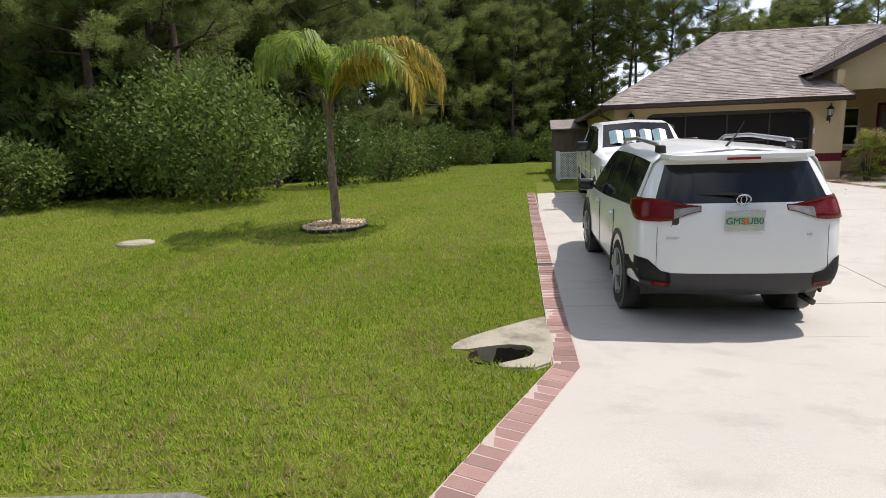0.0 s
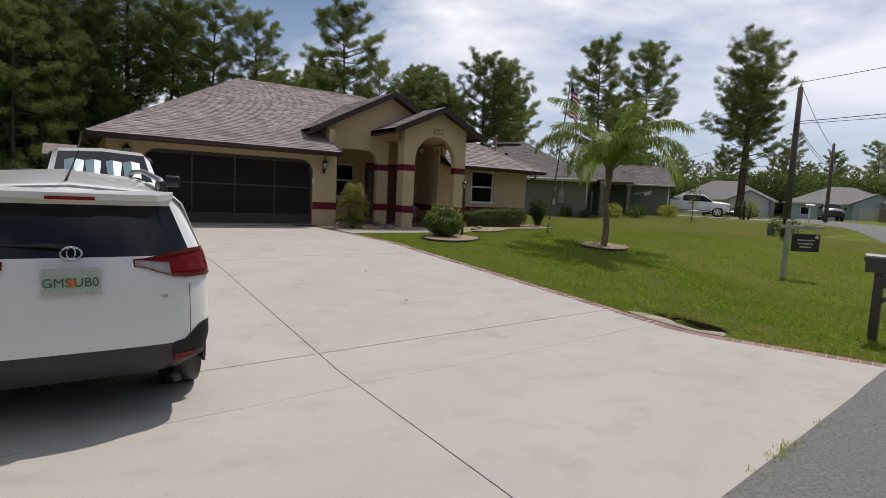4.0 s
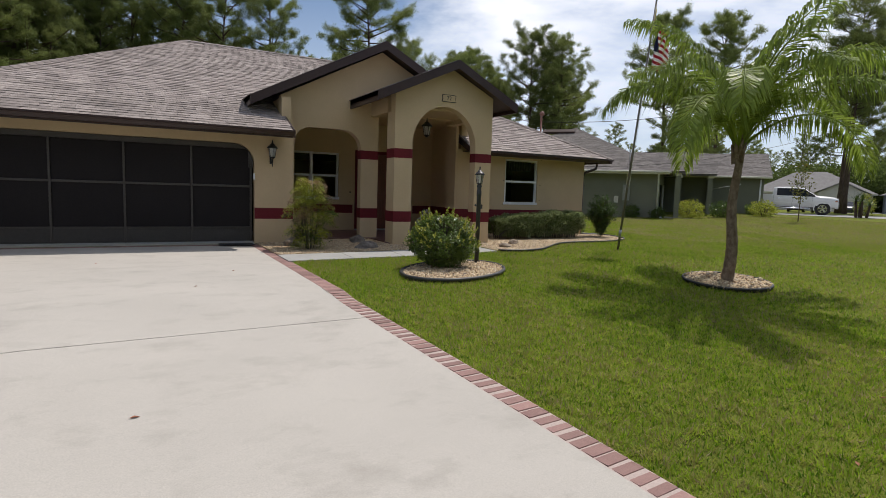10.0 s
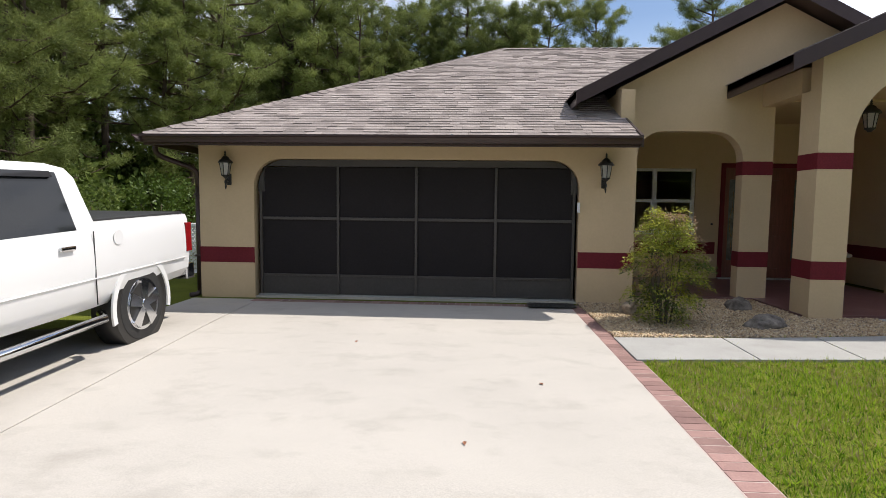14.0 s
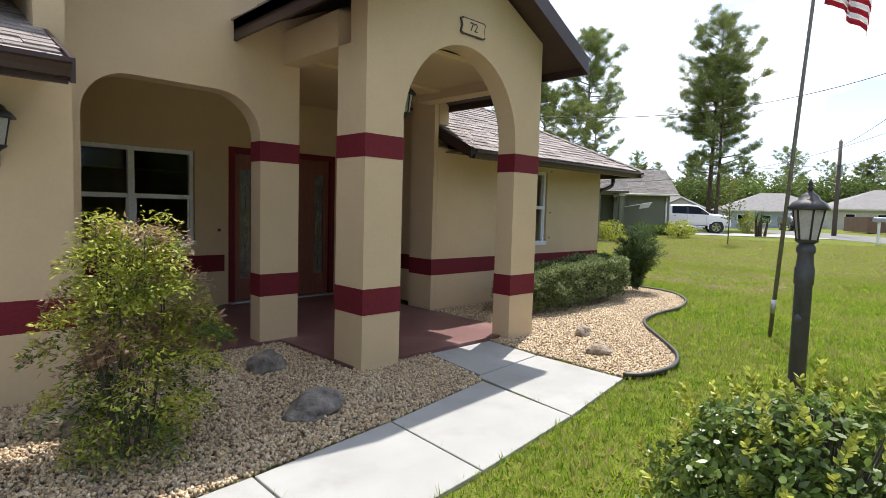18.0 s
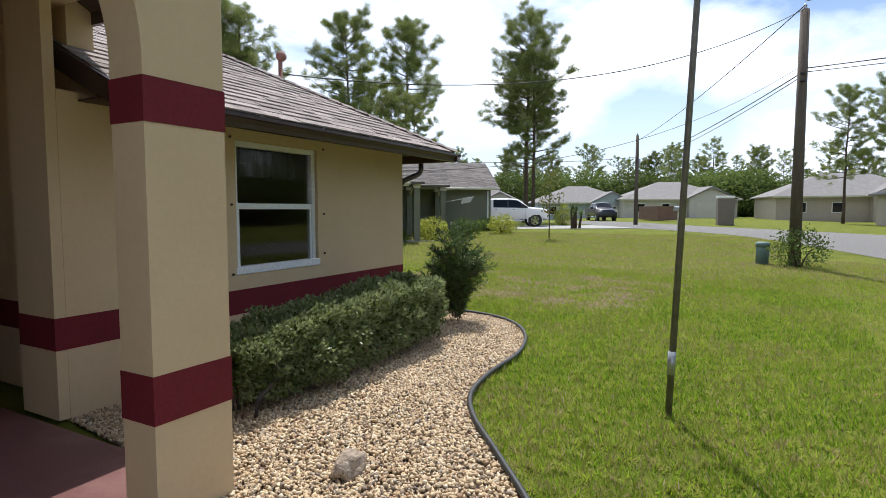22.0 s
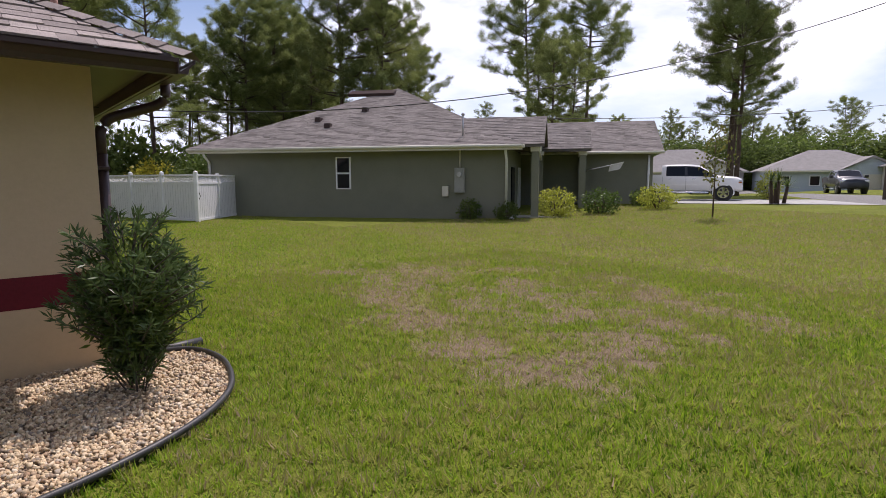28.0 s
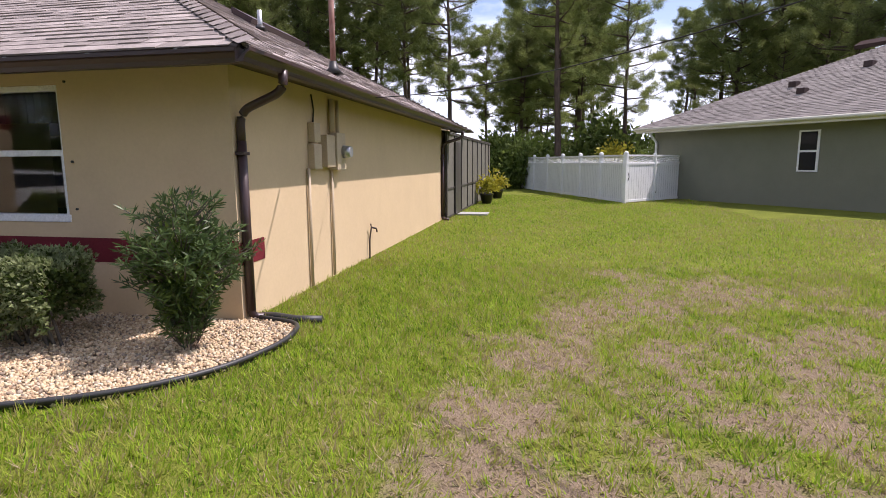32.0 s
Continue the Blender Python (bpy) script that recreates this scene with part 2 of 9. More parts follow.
def ground_mat():
    """Turf and thatch: green, worn through to straw and sandy soil where the turf is thin."""
    m = surf("lawn", (0.170, 0.195, 0.028), (0.110, 0.130, 0.021), 0.9, 0.95, 0.9, 45.0, spec=0.1, dist=0.03)
    nt = m.node_tree
    p = nt.nodes["Principled BSDF"]
    L = nt.links.new
    src = p.inputs["Base Color"].links[0].from_socket
    at = nt.nodes.new("ShaderNodeAttribute")
    at.attribute_name = "dry"
    geo = nt.nodes.new("ShaderNodeNewGeometry")

    def tone(scale, detail):
        n = nt.nodes.new("ShaderNodeTexNoise")
        n.inputs["Scale"].default_value, n.inputs["Detail"].default_value, n.inputs["Roughness"].default_value = scale, detail, 0.7
        L(geo.outputs["Position"], n.inputs["Vector"])
        return n.outputs["Fac"]

    sm = nt.nodes.new("ShaderNodeMath")
    sm.operation = "MULTIPLY_ADD"
    sm.inputs[1].default_value = 1.1
    L(tone(14.0, 5.0), sm.inputs[0])
    L(at.outputs["Fac"], sm.inputs[2])
    mr = nt.nodes.new("ShaderNodeMapRange")
    mr.inputs["From Min"].default_value, mr.inputs["From Max"].default_value = 0.68, 1.2
    L(sm.outputs[0], mr.inputs["Value"])
    straw = nt.nodes.new("ShaderNodeMix")
    straw.data_type = "RGBA"
    straw.inputs["A"].default_value, straw.inputs["B"].default_value = (0.25, 0.19, 0.13, 1), (0.15, 0.112, 0.072, 1)
    L(tone(2.3, 6.0), straw.inputs["Factor"])
    mx = nt.nodes.new("ShaderNodeMix")
    mx.data_type = "RGBA"
    L(mr.outputs["Result"], mx.inputs["Factor"])
    L(src, mx.inputs["A"])
    L(straw.outputs["Result"], mx.inputs["B"])
    L(mx.outputs["Result"], p.inputs["Base Color"])
    return m


def grass_mat():
    """Blades from green to straw, by how dry each one is."""
    m, nt, p = node_mat("grass_blades")
    L = nt.links.new
    at = nt.nodes.new("ShaderNodeAttribute")
    at.attribute_name = "dry"
    r = nt.nodes.new("ShaderNodeValToRGB")
    e = r.color_ramp.elements
    e[0].position, e[0].color = 0.0, (0.072, 0.165, 0.009, 1)
    e[1].position, e[1].color = 1.0, (0.47, 0.375, 0.26, 1)
    for pos, c in ((0.3, (0.300, 0.440, 0.026)), (0.5, (0.33, 0.315, 0.075)), (0.7, (0.33, 0.258, 0.155))):
        x = e.new(pos)
        x.color = (*c, 1)
    L(at.outputs["Fac"], r.inputs["Fac"])
    L(r.outputs["Color"], p.inputs["Base Color"])
    p.inputs["Roughness"].default_value, p.inputs["Specular IOR Level"].default_value = 0.6, 0.15
    tr = nt.nodes.new("ShaderNodeBsdfTranslucent")
    L(r.outputs["Color"], tr.inputs["Color"])
    mx = nt.nodes.new("ShaderNodeMixShader")
    mx.inputs["Fac"].default_value = 0.5
    L(p.outputs["BSDF"], mx.inputs[1])
    L(tr.outputs["BSDF"], mx.inputs[2])
    L(mx.outputs["Shader"], nt.nodes["Material Output"].inputs["Surface"])
    return m


GRASS = grass_mat()
LAWN = ground_mat()

# ---------- building helpers ----------


def link(name, bm, material, parent=None, label="", smooth=False, kind="", category="", group="", m=None):
    me = bpy.data.meshes.new(name)
    bm.to_mesh(me)
    bm.free()
    for mt in (material if isinstance(material, (list, tuple)) else [material]):
        me.materials.append(mt)
    if smooth:
        for f in me.polygons:
            f.use_smooth = True
    ob = new(name, me)
    if parent:
        ob.parent = parent
    if m is not None:
        ob.matrix_basis = m
    return tagged(ob, label, category, group, kind)


def part(name, bm, material, parent, label="", smooth=False):
    return link(name, bm, material, parent, label, smooth)


def thing(name, label, category, m=None, group="", kind=""):
    """An Empty at the thing's base."""
    ob = new(name)
    ob.empty_display_size = 0.1
    if m is not None:
        ob.matrix_basis = m
    return tagged(ob, label, category, group, kind)


def arrays(name, verts, faces, material, parent=None, label="", smooth=False, kind="", category="", idx=None):
    me = bpy.data.meshes.new(name)
    me.from_pydata(verts, [], faces)
    for mt in (material if isinstance(material, (list, tuple)) else [material]):
        me.materials.append(mt)
    if idx is not None:
        me.polygons.foreach_set("material_index", idx)
    if smooth:
        me.polygons.foreach_set("use_smooth", [True] * len(me.polygons))
    ob = new(name, me)
    if parent:
        ob.parent = parent
    return tagged(ob, label, category, "", kind)


def box(bm, x0, y0, z0, x1, y1, z1, bevel=0.0):
    vs = [bm.verts.new(c) for c in ((x0, y0, z0), (x1, y0, z0), (x1, y1, z0), (x0, y1, z0), (x0, y0, z1), (x1, y0, z1), (x1, y1, z1), (x0, y1, z1))]
    fs = [bm.faces.new([vs[i] for i in f]) for f in ((0, 3, 2, 1), (4, 5, 6, 7), (0, 1, 5, 4), (1, 2, 6, 5), (2, 3, 7, 6), (3, 0, 4, 7))]
    if bevel:
        es = {e for f in fs for e in f.edges}
        bmesh.ops.bevel(bm, geom=list(es), offset=bevel, segments=2, affect="EDGES", profile=0.6)
    return bm


def boxm(x0, y0, z0, x1, y1, z1, bevel=0.0):
    return box(bmesh.new(), x0, y0, z0, x1, y1, z1, bevel)


def prism(bm, pts, vec):
    """A closed outline of 3D points, pushed along vec."""
    v = Vector(vec)
    a = [bm.verts.new(p) for p in pts]
    b = [bm.verts.new(Vector(p) + v) for p in pts]
    n = len(a)
    bm.faces.new(a)
    bm.faces.new(b[::-1])
    for i in range(n):
        j = (i + 1) % n
        bm.faces.new((a[j], a[i], b[i], b[j]))
    bmesh.ops.recalc_face_normals(bm, faces=bm.faces[:])
    return bm


def tube(bm, path, radii, n=8, cap=True):
    """A round tube along points; radii a number or one per point."""
    pts = [Vector(p) for p in path]
    if not isinstance(radii, (list, tuple)):
        radii = [radii] * len(pts)
    rings = []
    for i, p in enumerate(pts):
        d = (pts[min(i + 1, len(pts) - 1)] - pts[max(i - 1, 0)])
        d = d.normalized() if d.length > 1e-9 else Vector((0, 0, 1))
        up = Vector((0, 0, 1)) if abs(d.z) < 0.9 else Vector((1, 0, 0))
        u = d.cross(up).normalized()
        w = u.cross(d)
        rings.append([bm.verts.new(p + radii[i] * (u * math.cos(2 * math.pi * k / n) + w * math.sin(2 * math.pi * k / n))) for k in range(n)])
    for a, b in zip(rings, rings[1:]):
        for k in range(n):
            f = bm.faces.new((a[k], a[(k + 1) % n], b[(k + 1) % n], b[k]))
            f.smooth = True
    if cap:
        bm.faces.new(rings[0][::-1])
        bm.faces.new(rings[-1])
    return bm


def lathe(bm, profile, n=24, centre=(0, 0, 0)):
    cx, cy, cz = centre
    rings = [[bm.verts.new((cx + r * math.cos(2 * math.pi * k / n), cy + r * math.sin(2 * math.pi * k / n), cz + z)) for k in range(n)] for r, z in profile]
    for a, b in zip(rings, rings[1:]):
        for k in range(n):
            bm.faces.new((a[k], a[(k + 1) % n], b[(k + 1) % n], b[k])).smooth = True
    bm.faces.new(rings[0][::-1])
    bm.faces.new(rings[-1])
    return bm


def round_corner(cx, cz, r, a0, a1, n=8):
    return [(cx + r * math.cos(radians(a0 + (a1 - a0) * i / n)), cz + r * math.sin(radians(a0 + (a1 - a0) * i / n))) for i in range(n + 1)]


def wall_xz(name, pts, y0, y1, material=None, parent=None, label=""):
    """An outline of (x, z) as a wall between y0 and y1."""
    bm = prism(bmesh.new(), [(x, y0, z) for x, z in pts], (0, y1 - y0, 0))
    ob = link(name, bm, material or STUCCO, parent, label)
    return ob if parent else tagged(ob, kind="structure")


def ease(v):
    v = min(1.0, max(0.0, v))
    return v * v * (3 - 2 * v)


def ground_z(x, y):
    """The lawn falls from the house to the street, and dips at the two culvert ends."""
    d = min(0.55, max(0.42, 0.44 + 0.012 * (x - 2)))
    if x > 20:
        d = max(0.2, 0.55 - (x - 20) * 0.035)
    east = d * min(1.0, max(0.0, (14 - y) / 7))
    west = d * min(1.0, max(0.0, (18 - y) / 11))
    k = min(1.0, max(0.0, (x - 3.5) / 3.5))
    rise = 0.4 * ease((x - 33) / 11) * ease((44 - y) / 10)
    return -0.03 - (west * (1 - k) + east * k) + rise


PITS = ((11.42, 7.10, 0.38, 0.64, 0.17), (1.52, 5.70, 0.31, 0.20, 0.26))


def dips(x, y):
    """Pits at the two culvert ends."""
    z = 0.0
    for cx, cy, rx, ry, deep in PITS:
        r = math.hypot((x - cx) / rx, (y - cy) / ry)
        z -= deep * min(1.0, max(0.0, (1.05 - r) / 0.18))
    return z


def road_y(x):
    """The near edge of the street, which bends away to the east."""
    y = 2.85 + 0.15 * min(x, 35) + 0.105 * max(0.0, min(x, 52) - 35) + 0.75 * min(1.0, max(0.0, (1.2 - x) / 1.2))
    if x > 14:
        y += 0.0100 * (min(x, 52) - 14) ** 2
    if x > 52:
        y += 0.62 * (x - 52)
    return y

# ---------- ground ----------


def spaced(stops):
    out = []
    for a, b, step in stops:
        k = max(1, round((b - a) / step))
        out += [a + (b - a) * i / k for i in range(k)]
    return out + [stops[-1][1]]


GX = spaced([(-900, -120, 130), (-120, -20, 10), (-20, 0.5, 0.5), (0.5, 2.2, 0.08), (2.2, 10.8, 0.4), (10.8, 12.5, 0.08), (12.5, 16, 0.4), (16, 31, 0.16), (31, 60, 1), (60, 140, 8), (140, 900, 130)])
GY = spaced([(-900, -60, 120), (-60, -6, 6), (-6, 4.2, 0.4), (4.2, 7.7, 0.08), (7.7, 13, 0.35), (13, 25.0, 0.16), (25.0, 50, 1), (50, 140, 9), (140, 900, 130)])
gv = [(x, y, ground_z(x, y) + dips(x, y) - (0.06 if 2.3 < x < 9.9 and 4 < y < 19.5 else 0)) for y in GY for x in GX]
nx = len(GX)
gf = [(j * nx + i, j * nx + i + 1, (j + 1) * nx + i + 1, (j + 1) * nx + i) for j in range(len(GY) - 1) for i in range(nx - 1)]
ground = arrays("ground", gv, gf, LAWN, label="green lawn with dry straw patches falling to the street", category="lawn", kind="structure", smooth=True)


def dry_at(x, y):
    """How thin the turf is: the side yard east of the house and the strip along the street."""
    edge = 21.8 + 0.33 * max(0.0, y - 20.3)
    a = ease((x - edge) / 1.1) * (0.35 + 0.65 * ease((29.0 - x) / 4.5)) * ease((26.0 - y) / 2.5) * ease((y - 16.2) / 2.6) * ease((34 - x) / 4)
    c = 0.10 * math.exp(-(((x + 4.0) / 4.0) ** 2 + ((y - 6.5) / 2.5) ** 2))
    d = 0.12 * math.exp(-(((x - 22.0) / 4.0) ** 2 + ((y - 14.5) / 2.5) ** 2))
    return min(1.0, a + c + d)


dry = ground.data.attributes.new("dry", "FLOAT", "POINT")


def patchy(x, y):
    """Thin turf broken up into patches."""
    k = dry_at(x, y)
    n = 0.5 + 0.5 * noise.fractal(Vector((x * 1.25, y * 1.1, 3.0)), 0.3, 2.1, 5)
    return ease((n + 0.52 * k - 0.64) / 0.62) * min(1.0, 0.1 + 1.2 * k) * 0.86


DRY = [patchy(x, y) if -30 < x < 45 and 0 < y < 50 else 0.0 for x, y, z in gv]
dry.data.foreach_set("value", DRY)

# the street
RX = spaced([(-300, -20, 14), (-20, 14, 2), (14, 64, 1.6), (64, 160, 8)])
near = [Vector((x, road_y(x))) for x in RX]
rv, rf = [], []
for i, p in enumerate(near):
    d = (near[min(i + 1, len(near) - 1)] - near[max(i - 1, 0)]).normalized()
    o = Vector((d.y, -d.x))
    for w, dz in ((0, 0.006), (0.05, 0.012), (3.2, 0.05), (6.5, 0.012)):
        q = p + o * w
        rv.append((q.x, q.y, ground_z(q.x, p.y) + dz + 0.004))
for i in range(len(near) - 1):
    rf += [(4 * i + k, 4 * i + k + 1, 4 * i + k + 5, 4 * i + k + 4) for k in range(3)]
arrays("road", rv, rf, ASPHALT, label="grey asphalt street bending away past the lots", category="road", kind="structure", smooth=True)

# the driveway: slabs between the control joints


def right_in(y):
    """The inner edge of the brick border on the lawn side."""
    return 10.045 if y > 13.5 else 10.045 + (13.5 - y) * 0.1145


def left_in(y):
    return 1.87 + (17.3 - y) * 0.0212 if y > 5.47 else 2.12 - (5.47 - y) * 0.375


def edge_in(y):
    return right_in(y) if y > 6.45 else 10.846 + (6.45 - y) * 0.41


drive = thing("driveway", "pale concrete driveway with control joints and a faint crack", "driveway", kind="structure")


def slab(x_lo, x_hi, y_lo, y_hi, steps=14, g_lo=0.006, g_hi=0.006):
    """One slab, its edges held back from the joints; x limits are functions of y."""
    bm = bmesh.new()
    g = 0.006
    top, low = [], []
    for j in range(steps + 1):
        for i in range(7):
            u, w = i / 6, j / steps
            x, y = 5.0, 8.0
            for _ in range(12):
                ya = y_lo(x) + g_lo
                yb = (y_hi(x) if callable(y_hi) else y_hi) - g_hi
                y = ya + (yb - ya) * w
                x = x_lo(y) + g + (x_hi(y) - x_lo(y) - 2 * g) * u
            top.append(bm.verts.new((x, y, ground_z(x, y) + 0.012)))
    for j in range(steps):
        for i in range(6):
            k = j * 7 + i
            bm.faces.new((top[k], top[k + 1], top[k + 8], top[k + 7]))
    edge = [e for e in bm.edges if e.is_boundary]
    r = bmesh.ops.extrude_edge_only(bm, edges=edge)
    for v in (e for e in r["geom"] if isinstance(e, bmesh.types.BMVert)):
        v.co.z -= 0.09
    bmesh.ops.recalc_face_normals(bm, faces=bm.faces[:])
    return part("slab", bm, CONCRETE, drive)


J1 = lambda x: 7.50 + (x - 5.6) * 0.098
J2 = lambda x: 6.55 + (x - 5.6) * 0.128
JC = lambda x: 12.75 + (x - 8.3) * 0.05
MID = lambda y: 5.68 if y < 12 else 5.68 - (y - 12) * 0.04
END = lambda x: road_y(x) - 0.05
for lo, hi in ((END, J2), (J2, J1), (J1, JC), (JC, 19.72)):
    right = edge_in if lo is END else right_in
    gaps = (0.002 if lo is J2 else 0.006, 0.002 if hi is J2 else 0.006)
    slab(left_in if hi != 19.72 else (lambda y: 1.94 if y < 17.25 else 1.94 + min(2.4, (y - 17.25) * 12)), MID, lo, hi, 14, *gaps)
    slab(MID, right, lo, hi, 14, *gaps)

# ---------- the tan house: walls ----------
BAND = (0.52, 0.76)

# garage front with its round-shouldered opening
gpts = [(4.38, -0.1), (5.24, -0.1)] + [(5.24, 1.72)] + round_corner(5.66, 1.70, 0.42, 180, 90)[1:] + round_corner(9.76, 1.70, 0.42, 90, 0)[:-1] + [(10.18, 1.72), (10.18, -0.1), (11.0, -0.1), (11.0, 2.42), (4.38, 2.42)]
wall_xz("wall_garage", gpts, 19.9, 20.1)
# gable wall over the porch window, with its rounded opening
apts = [(11.0, 0.0), (11.17, 0.0), (11.17, 2.22)] + round_corner(11.55, 2.25, 0.38, 180, 90)[1:] + round_corner(12.34, 2.18, 0.45, 90, 0)[:-1] + [(12.79, 2.18), (12.79, 0.0), (13.24, 0.0), (13.24, 3.08), (15.78, 3.08), (15.78, 3.28), (13.3, 4.56), (10.86, 3.3), (10.86, 2.46), (11.0, 2.46)]
wall_xz("wall_gable", apts, 20.5, 20.72)
# portico front with the tall round arch
ppts = [(13.04, 0.0), (13.48, 0.0), (13.48, 2.26)] + [(14.31 - 0.84 * math.cos(math.pi * i / 28), 2.26 + 0.93 * math.sin(math.pi * i / 28)) for i in range(1, 28)] + [(15.15, 2.26), (15.15, 0.0), (15.6, 0.0), (15.6, 3.5), (14.45, 4.06), (13.04, 3.4)]
wall_xz("wall_portico", ppts, 19.0, 19.25)
link("wall_pier", boxm(13.042, 19.252, 0.0, 13.475, 19.45, 3.0), STUCCO, kind="structure")
# beams from the portico back to the house
link("wall_beam_west", boxm(13.04, 19.452, 3.0, 13.24, 20.498, 3.34), STUCCO, kind="structure")
link("wall_beam_east", boxm(15.36, 19.252, 3.0, 15.6, 20.948, 3.34), STUCCO, kind="structure")
# wing front with the window hole, east wall, the rest of the shell
wx0, wx1, wz0, wz1 = 17.37, 18.55, 0.94, 2.23
bm = bmesh.new()
for a in ((15.78, -0.1, wx0, 2.42), (wx1, -0.1, 20.36, 2.42), (wx0, -0.1, wx1, wz0), (wx0, wz1, wx1, 2.42)):
    box(bm, a[0], 20.95, a[1], a[2], 21.15, a[3])
link("wall_wing", bm, STUCCO, kind="structure")
bm = boxm(20.16, 21.152, -0.1, 20.36, 30.7, 2.42)
link("wall_east", bm, STUCCO, kind="structure")
link("wall_west", boxm(4.38, 20.102, -0.1, 4.65, 33.0, 2.42), STUCCO, kind="structure")
link("wall_north", boxm(4.652, 32.8, -0.1, 20.158, 33.0, 2.42), STUCCO, kind="structure")
link("wall_north_east", boxm(19.9, 30.702, -0.1, 20.1, 32.798, 2.42), STUCCO, kind="structure")
# porch recess
bm = bmesh.new()
rx0, rx1, rz0, rz1 = 11.44, 13.02, 0.93, 2.22
dx0, dx1, dz1 = 13.50, 15.30, 2.33
for a in ((10.9, 0.0, rx0, 3.2), (rx0, 0.0, rx1, rz0), (rx0, rz1, rx1, 3.2), (rx1, 0.0, dx0, 3.2), (dx0, dz1, dx1, 3.2), (dx1, 0.0, 15.98, 3.2)):
    box(bm, a[0], 22.95, a[1], a[2], 23.15, a[3])
link("wall_entry", bm, STUCCO, kind="structure")
link("wall_garage_side", boxm(10.8, 20.102, 0.0, 11.0, 22.948, 3.2), STUCCO, kind="structure")
link("wall_entry_east", boxm(15.98, 21.152, 0.0, 16.18, 23.15, 3.2), STUCCO, kind="structure")
link("wall_stub", boxm(15.7, 20.95, 0.0, 15.778, 21.45, 3.2), STUCCO, kind="structure")
link("ceiling_porch", boxm(11.0, 20.724, 3.1, 15.98, 22.948, 3.16), STUCCO, kind="structure")
link("ceiling_portico", boxm(13.242, 19.454, 3.12, 15.358, 20.498, 3.17), STUCCO, kind="structure")
link("ceiling_portico_front", boxm(13.48, 19.252, 3.12, 15.358, 19.452, 3.17), STUCCO, kind="structure")
link("floor_porch", prism(bmesh.new(), [(13.02, 19.12, 0.03), (15.6, 19.12, 0.03), (15.6, 22.94, 0.03), (11.0, 22.94, 0.03), (11.0, 20.47, 0.03), (13.02, 20.47, 0.03)], (0, 0, -0.13)), PORCH, label="", kind="structure")
link("floor_inside", boxm(4.65, 23.16, -0.08, 20.15, 32.79, -0.01), ROOM_SHADE, kind="structure")
link("floor_wing", boxm(16.19, 21.16, -0.08, 20.15, 23.15, -0.01), ROOM_SHADE, kind="structure")
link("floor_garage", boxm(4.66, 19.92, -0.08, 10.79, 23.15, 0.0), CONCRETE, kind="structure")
link("ceiling_inside", boxm(4.66, 23.16, 2.44, 20.15, 32.79, 2.5), ROOM_SHADE, kind="structure")
link("ceiling_garage", boxm(4.66, 20.11, 2.44, 10.79, 23.15, 2.5), ROOM_SHADE, kind="structure")
link("ceiling_wing", boxm(16.19, 21.16, 2.44, 20.15, 23.15, 2.5), ROOM_SHADE, kind="structure")
link("wall_garage_back", boxm(4.66, 23.02, 0.0, 10.79, 23.14, 2.43), ROOM_SHADE, kind="structure")
link("wall_partition", boxm(16.3, 24.6, 0.0, 20.15, 24.7, 2.43), ROOM_SHADE, kind="structure")

# maroon bands, 4 mm proud
P = 0.004
bands = thing("trim", "maroon painted bands round the walls and piers", "trim", kind="structure")


def band(x0, y0, x1, y1, z0, z1):
    part("band", boxm(x0, y0, z0, x1, y1, z1), MAROON, bands)


for z0, z1 in (BAND, (1.96, 2.17)):
    band(13.04 - P, 19.0 - P, 13.48 + P, 19.45 + P, z0, z1)
    band(15.15 - P, 19.0 - P, 15.6 + P, 19.25 + P, z0, z1)
    band(12.79 - P, 20.5 - P, 13.24 + P, 20.72 + P, z0, z1)
z0, z1 = BAND
band(4.38 - P, 19.9 - P, 5.24, 19.9, z0, z1)
band(10.18, 19.9 - P, 11.0 + P, 19.9, z0, z1)
band(11.0, 19.9, 11.0 + P, 20.5 - P, z0, z1)
band(15.78, 20.95 - P, 20.36 + P, 20.95, z0, z1)
band(15.7 - P, 20.95 - P, 15.78, 21.45, z0, z1)
band(20.36, 20.95, 20.36 + P, 21.42, 0.52, 0.74)
band(11.0, 22.95 - P, dx0 - 0.06, 22.95, z0, z1)
band(dx1 + 0.06, 22.95 - P, 15.98, 22.95, z0, z1)
band(15.98 - P, 21.4, 15.98, 22.946, z0, z1)
band(4.38 - P, 19.9, 4.38, 33.0, z0, z1)

# ---------- roofs ----------
EV = 2.39
RIDGE = 5.48
RY, RL, RR = 26.4, 9.3, 14.9
roof = thing("roof", "brown-grey shingled hip roof with two front gables", "roof", kind="structure")


def roof_plane(pts, thick=0.03):
    prism(bmb := bmesh.new(), pts, (0, 0, -thick))
    return part("roof_deck", bmb, SHINGLE, roof)


PLANES = []


def plane(pts):
    """A roof plane: eave from left to right, then the top."""
    PLANES.append([Vector(p) for p in pts])
    roof_plane(pts)


SF = (RIDGE - EV) / (RY - 19.22)
SW = (RIDGE - EV) / (RY - 20.38)


def valley(x):
    """Where the garage roof runs in under the larger gable."""
    z = 3.13 + (4.72 - 3.13) / 3.12 * (x - 10.13) - 0.02
    return x, 19.22 + (z - EV) / SF, z


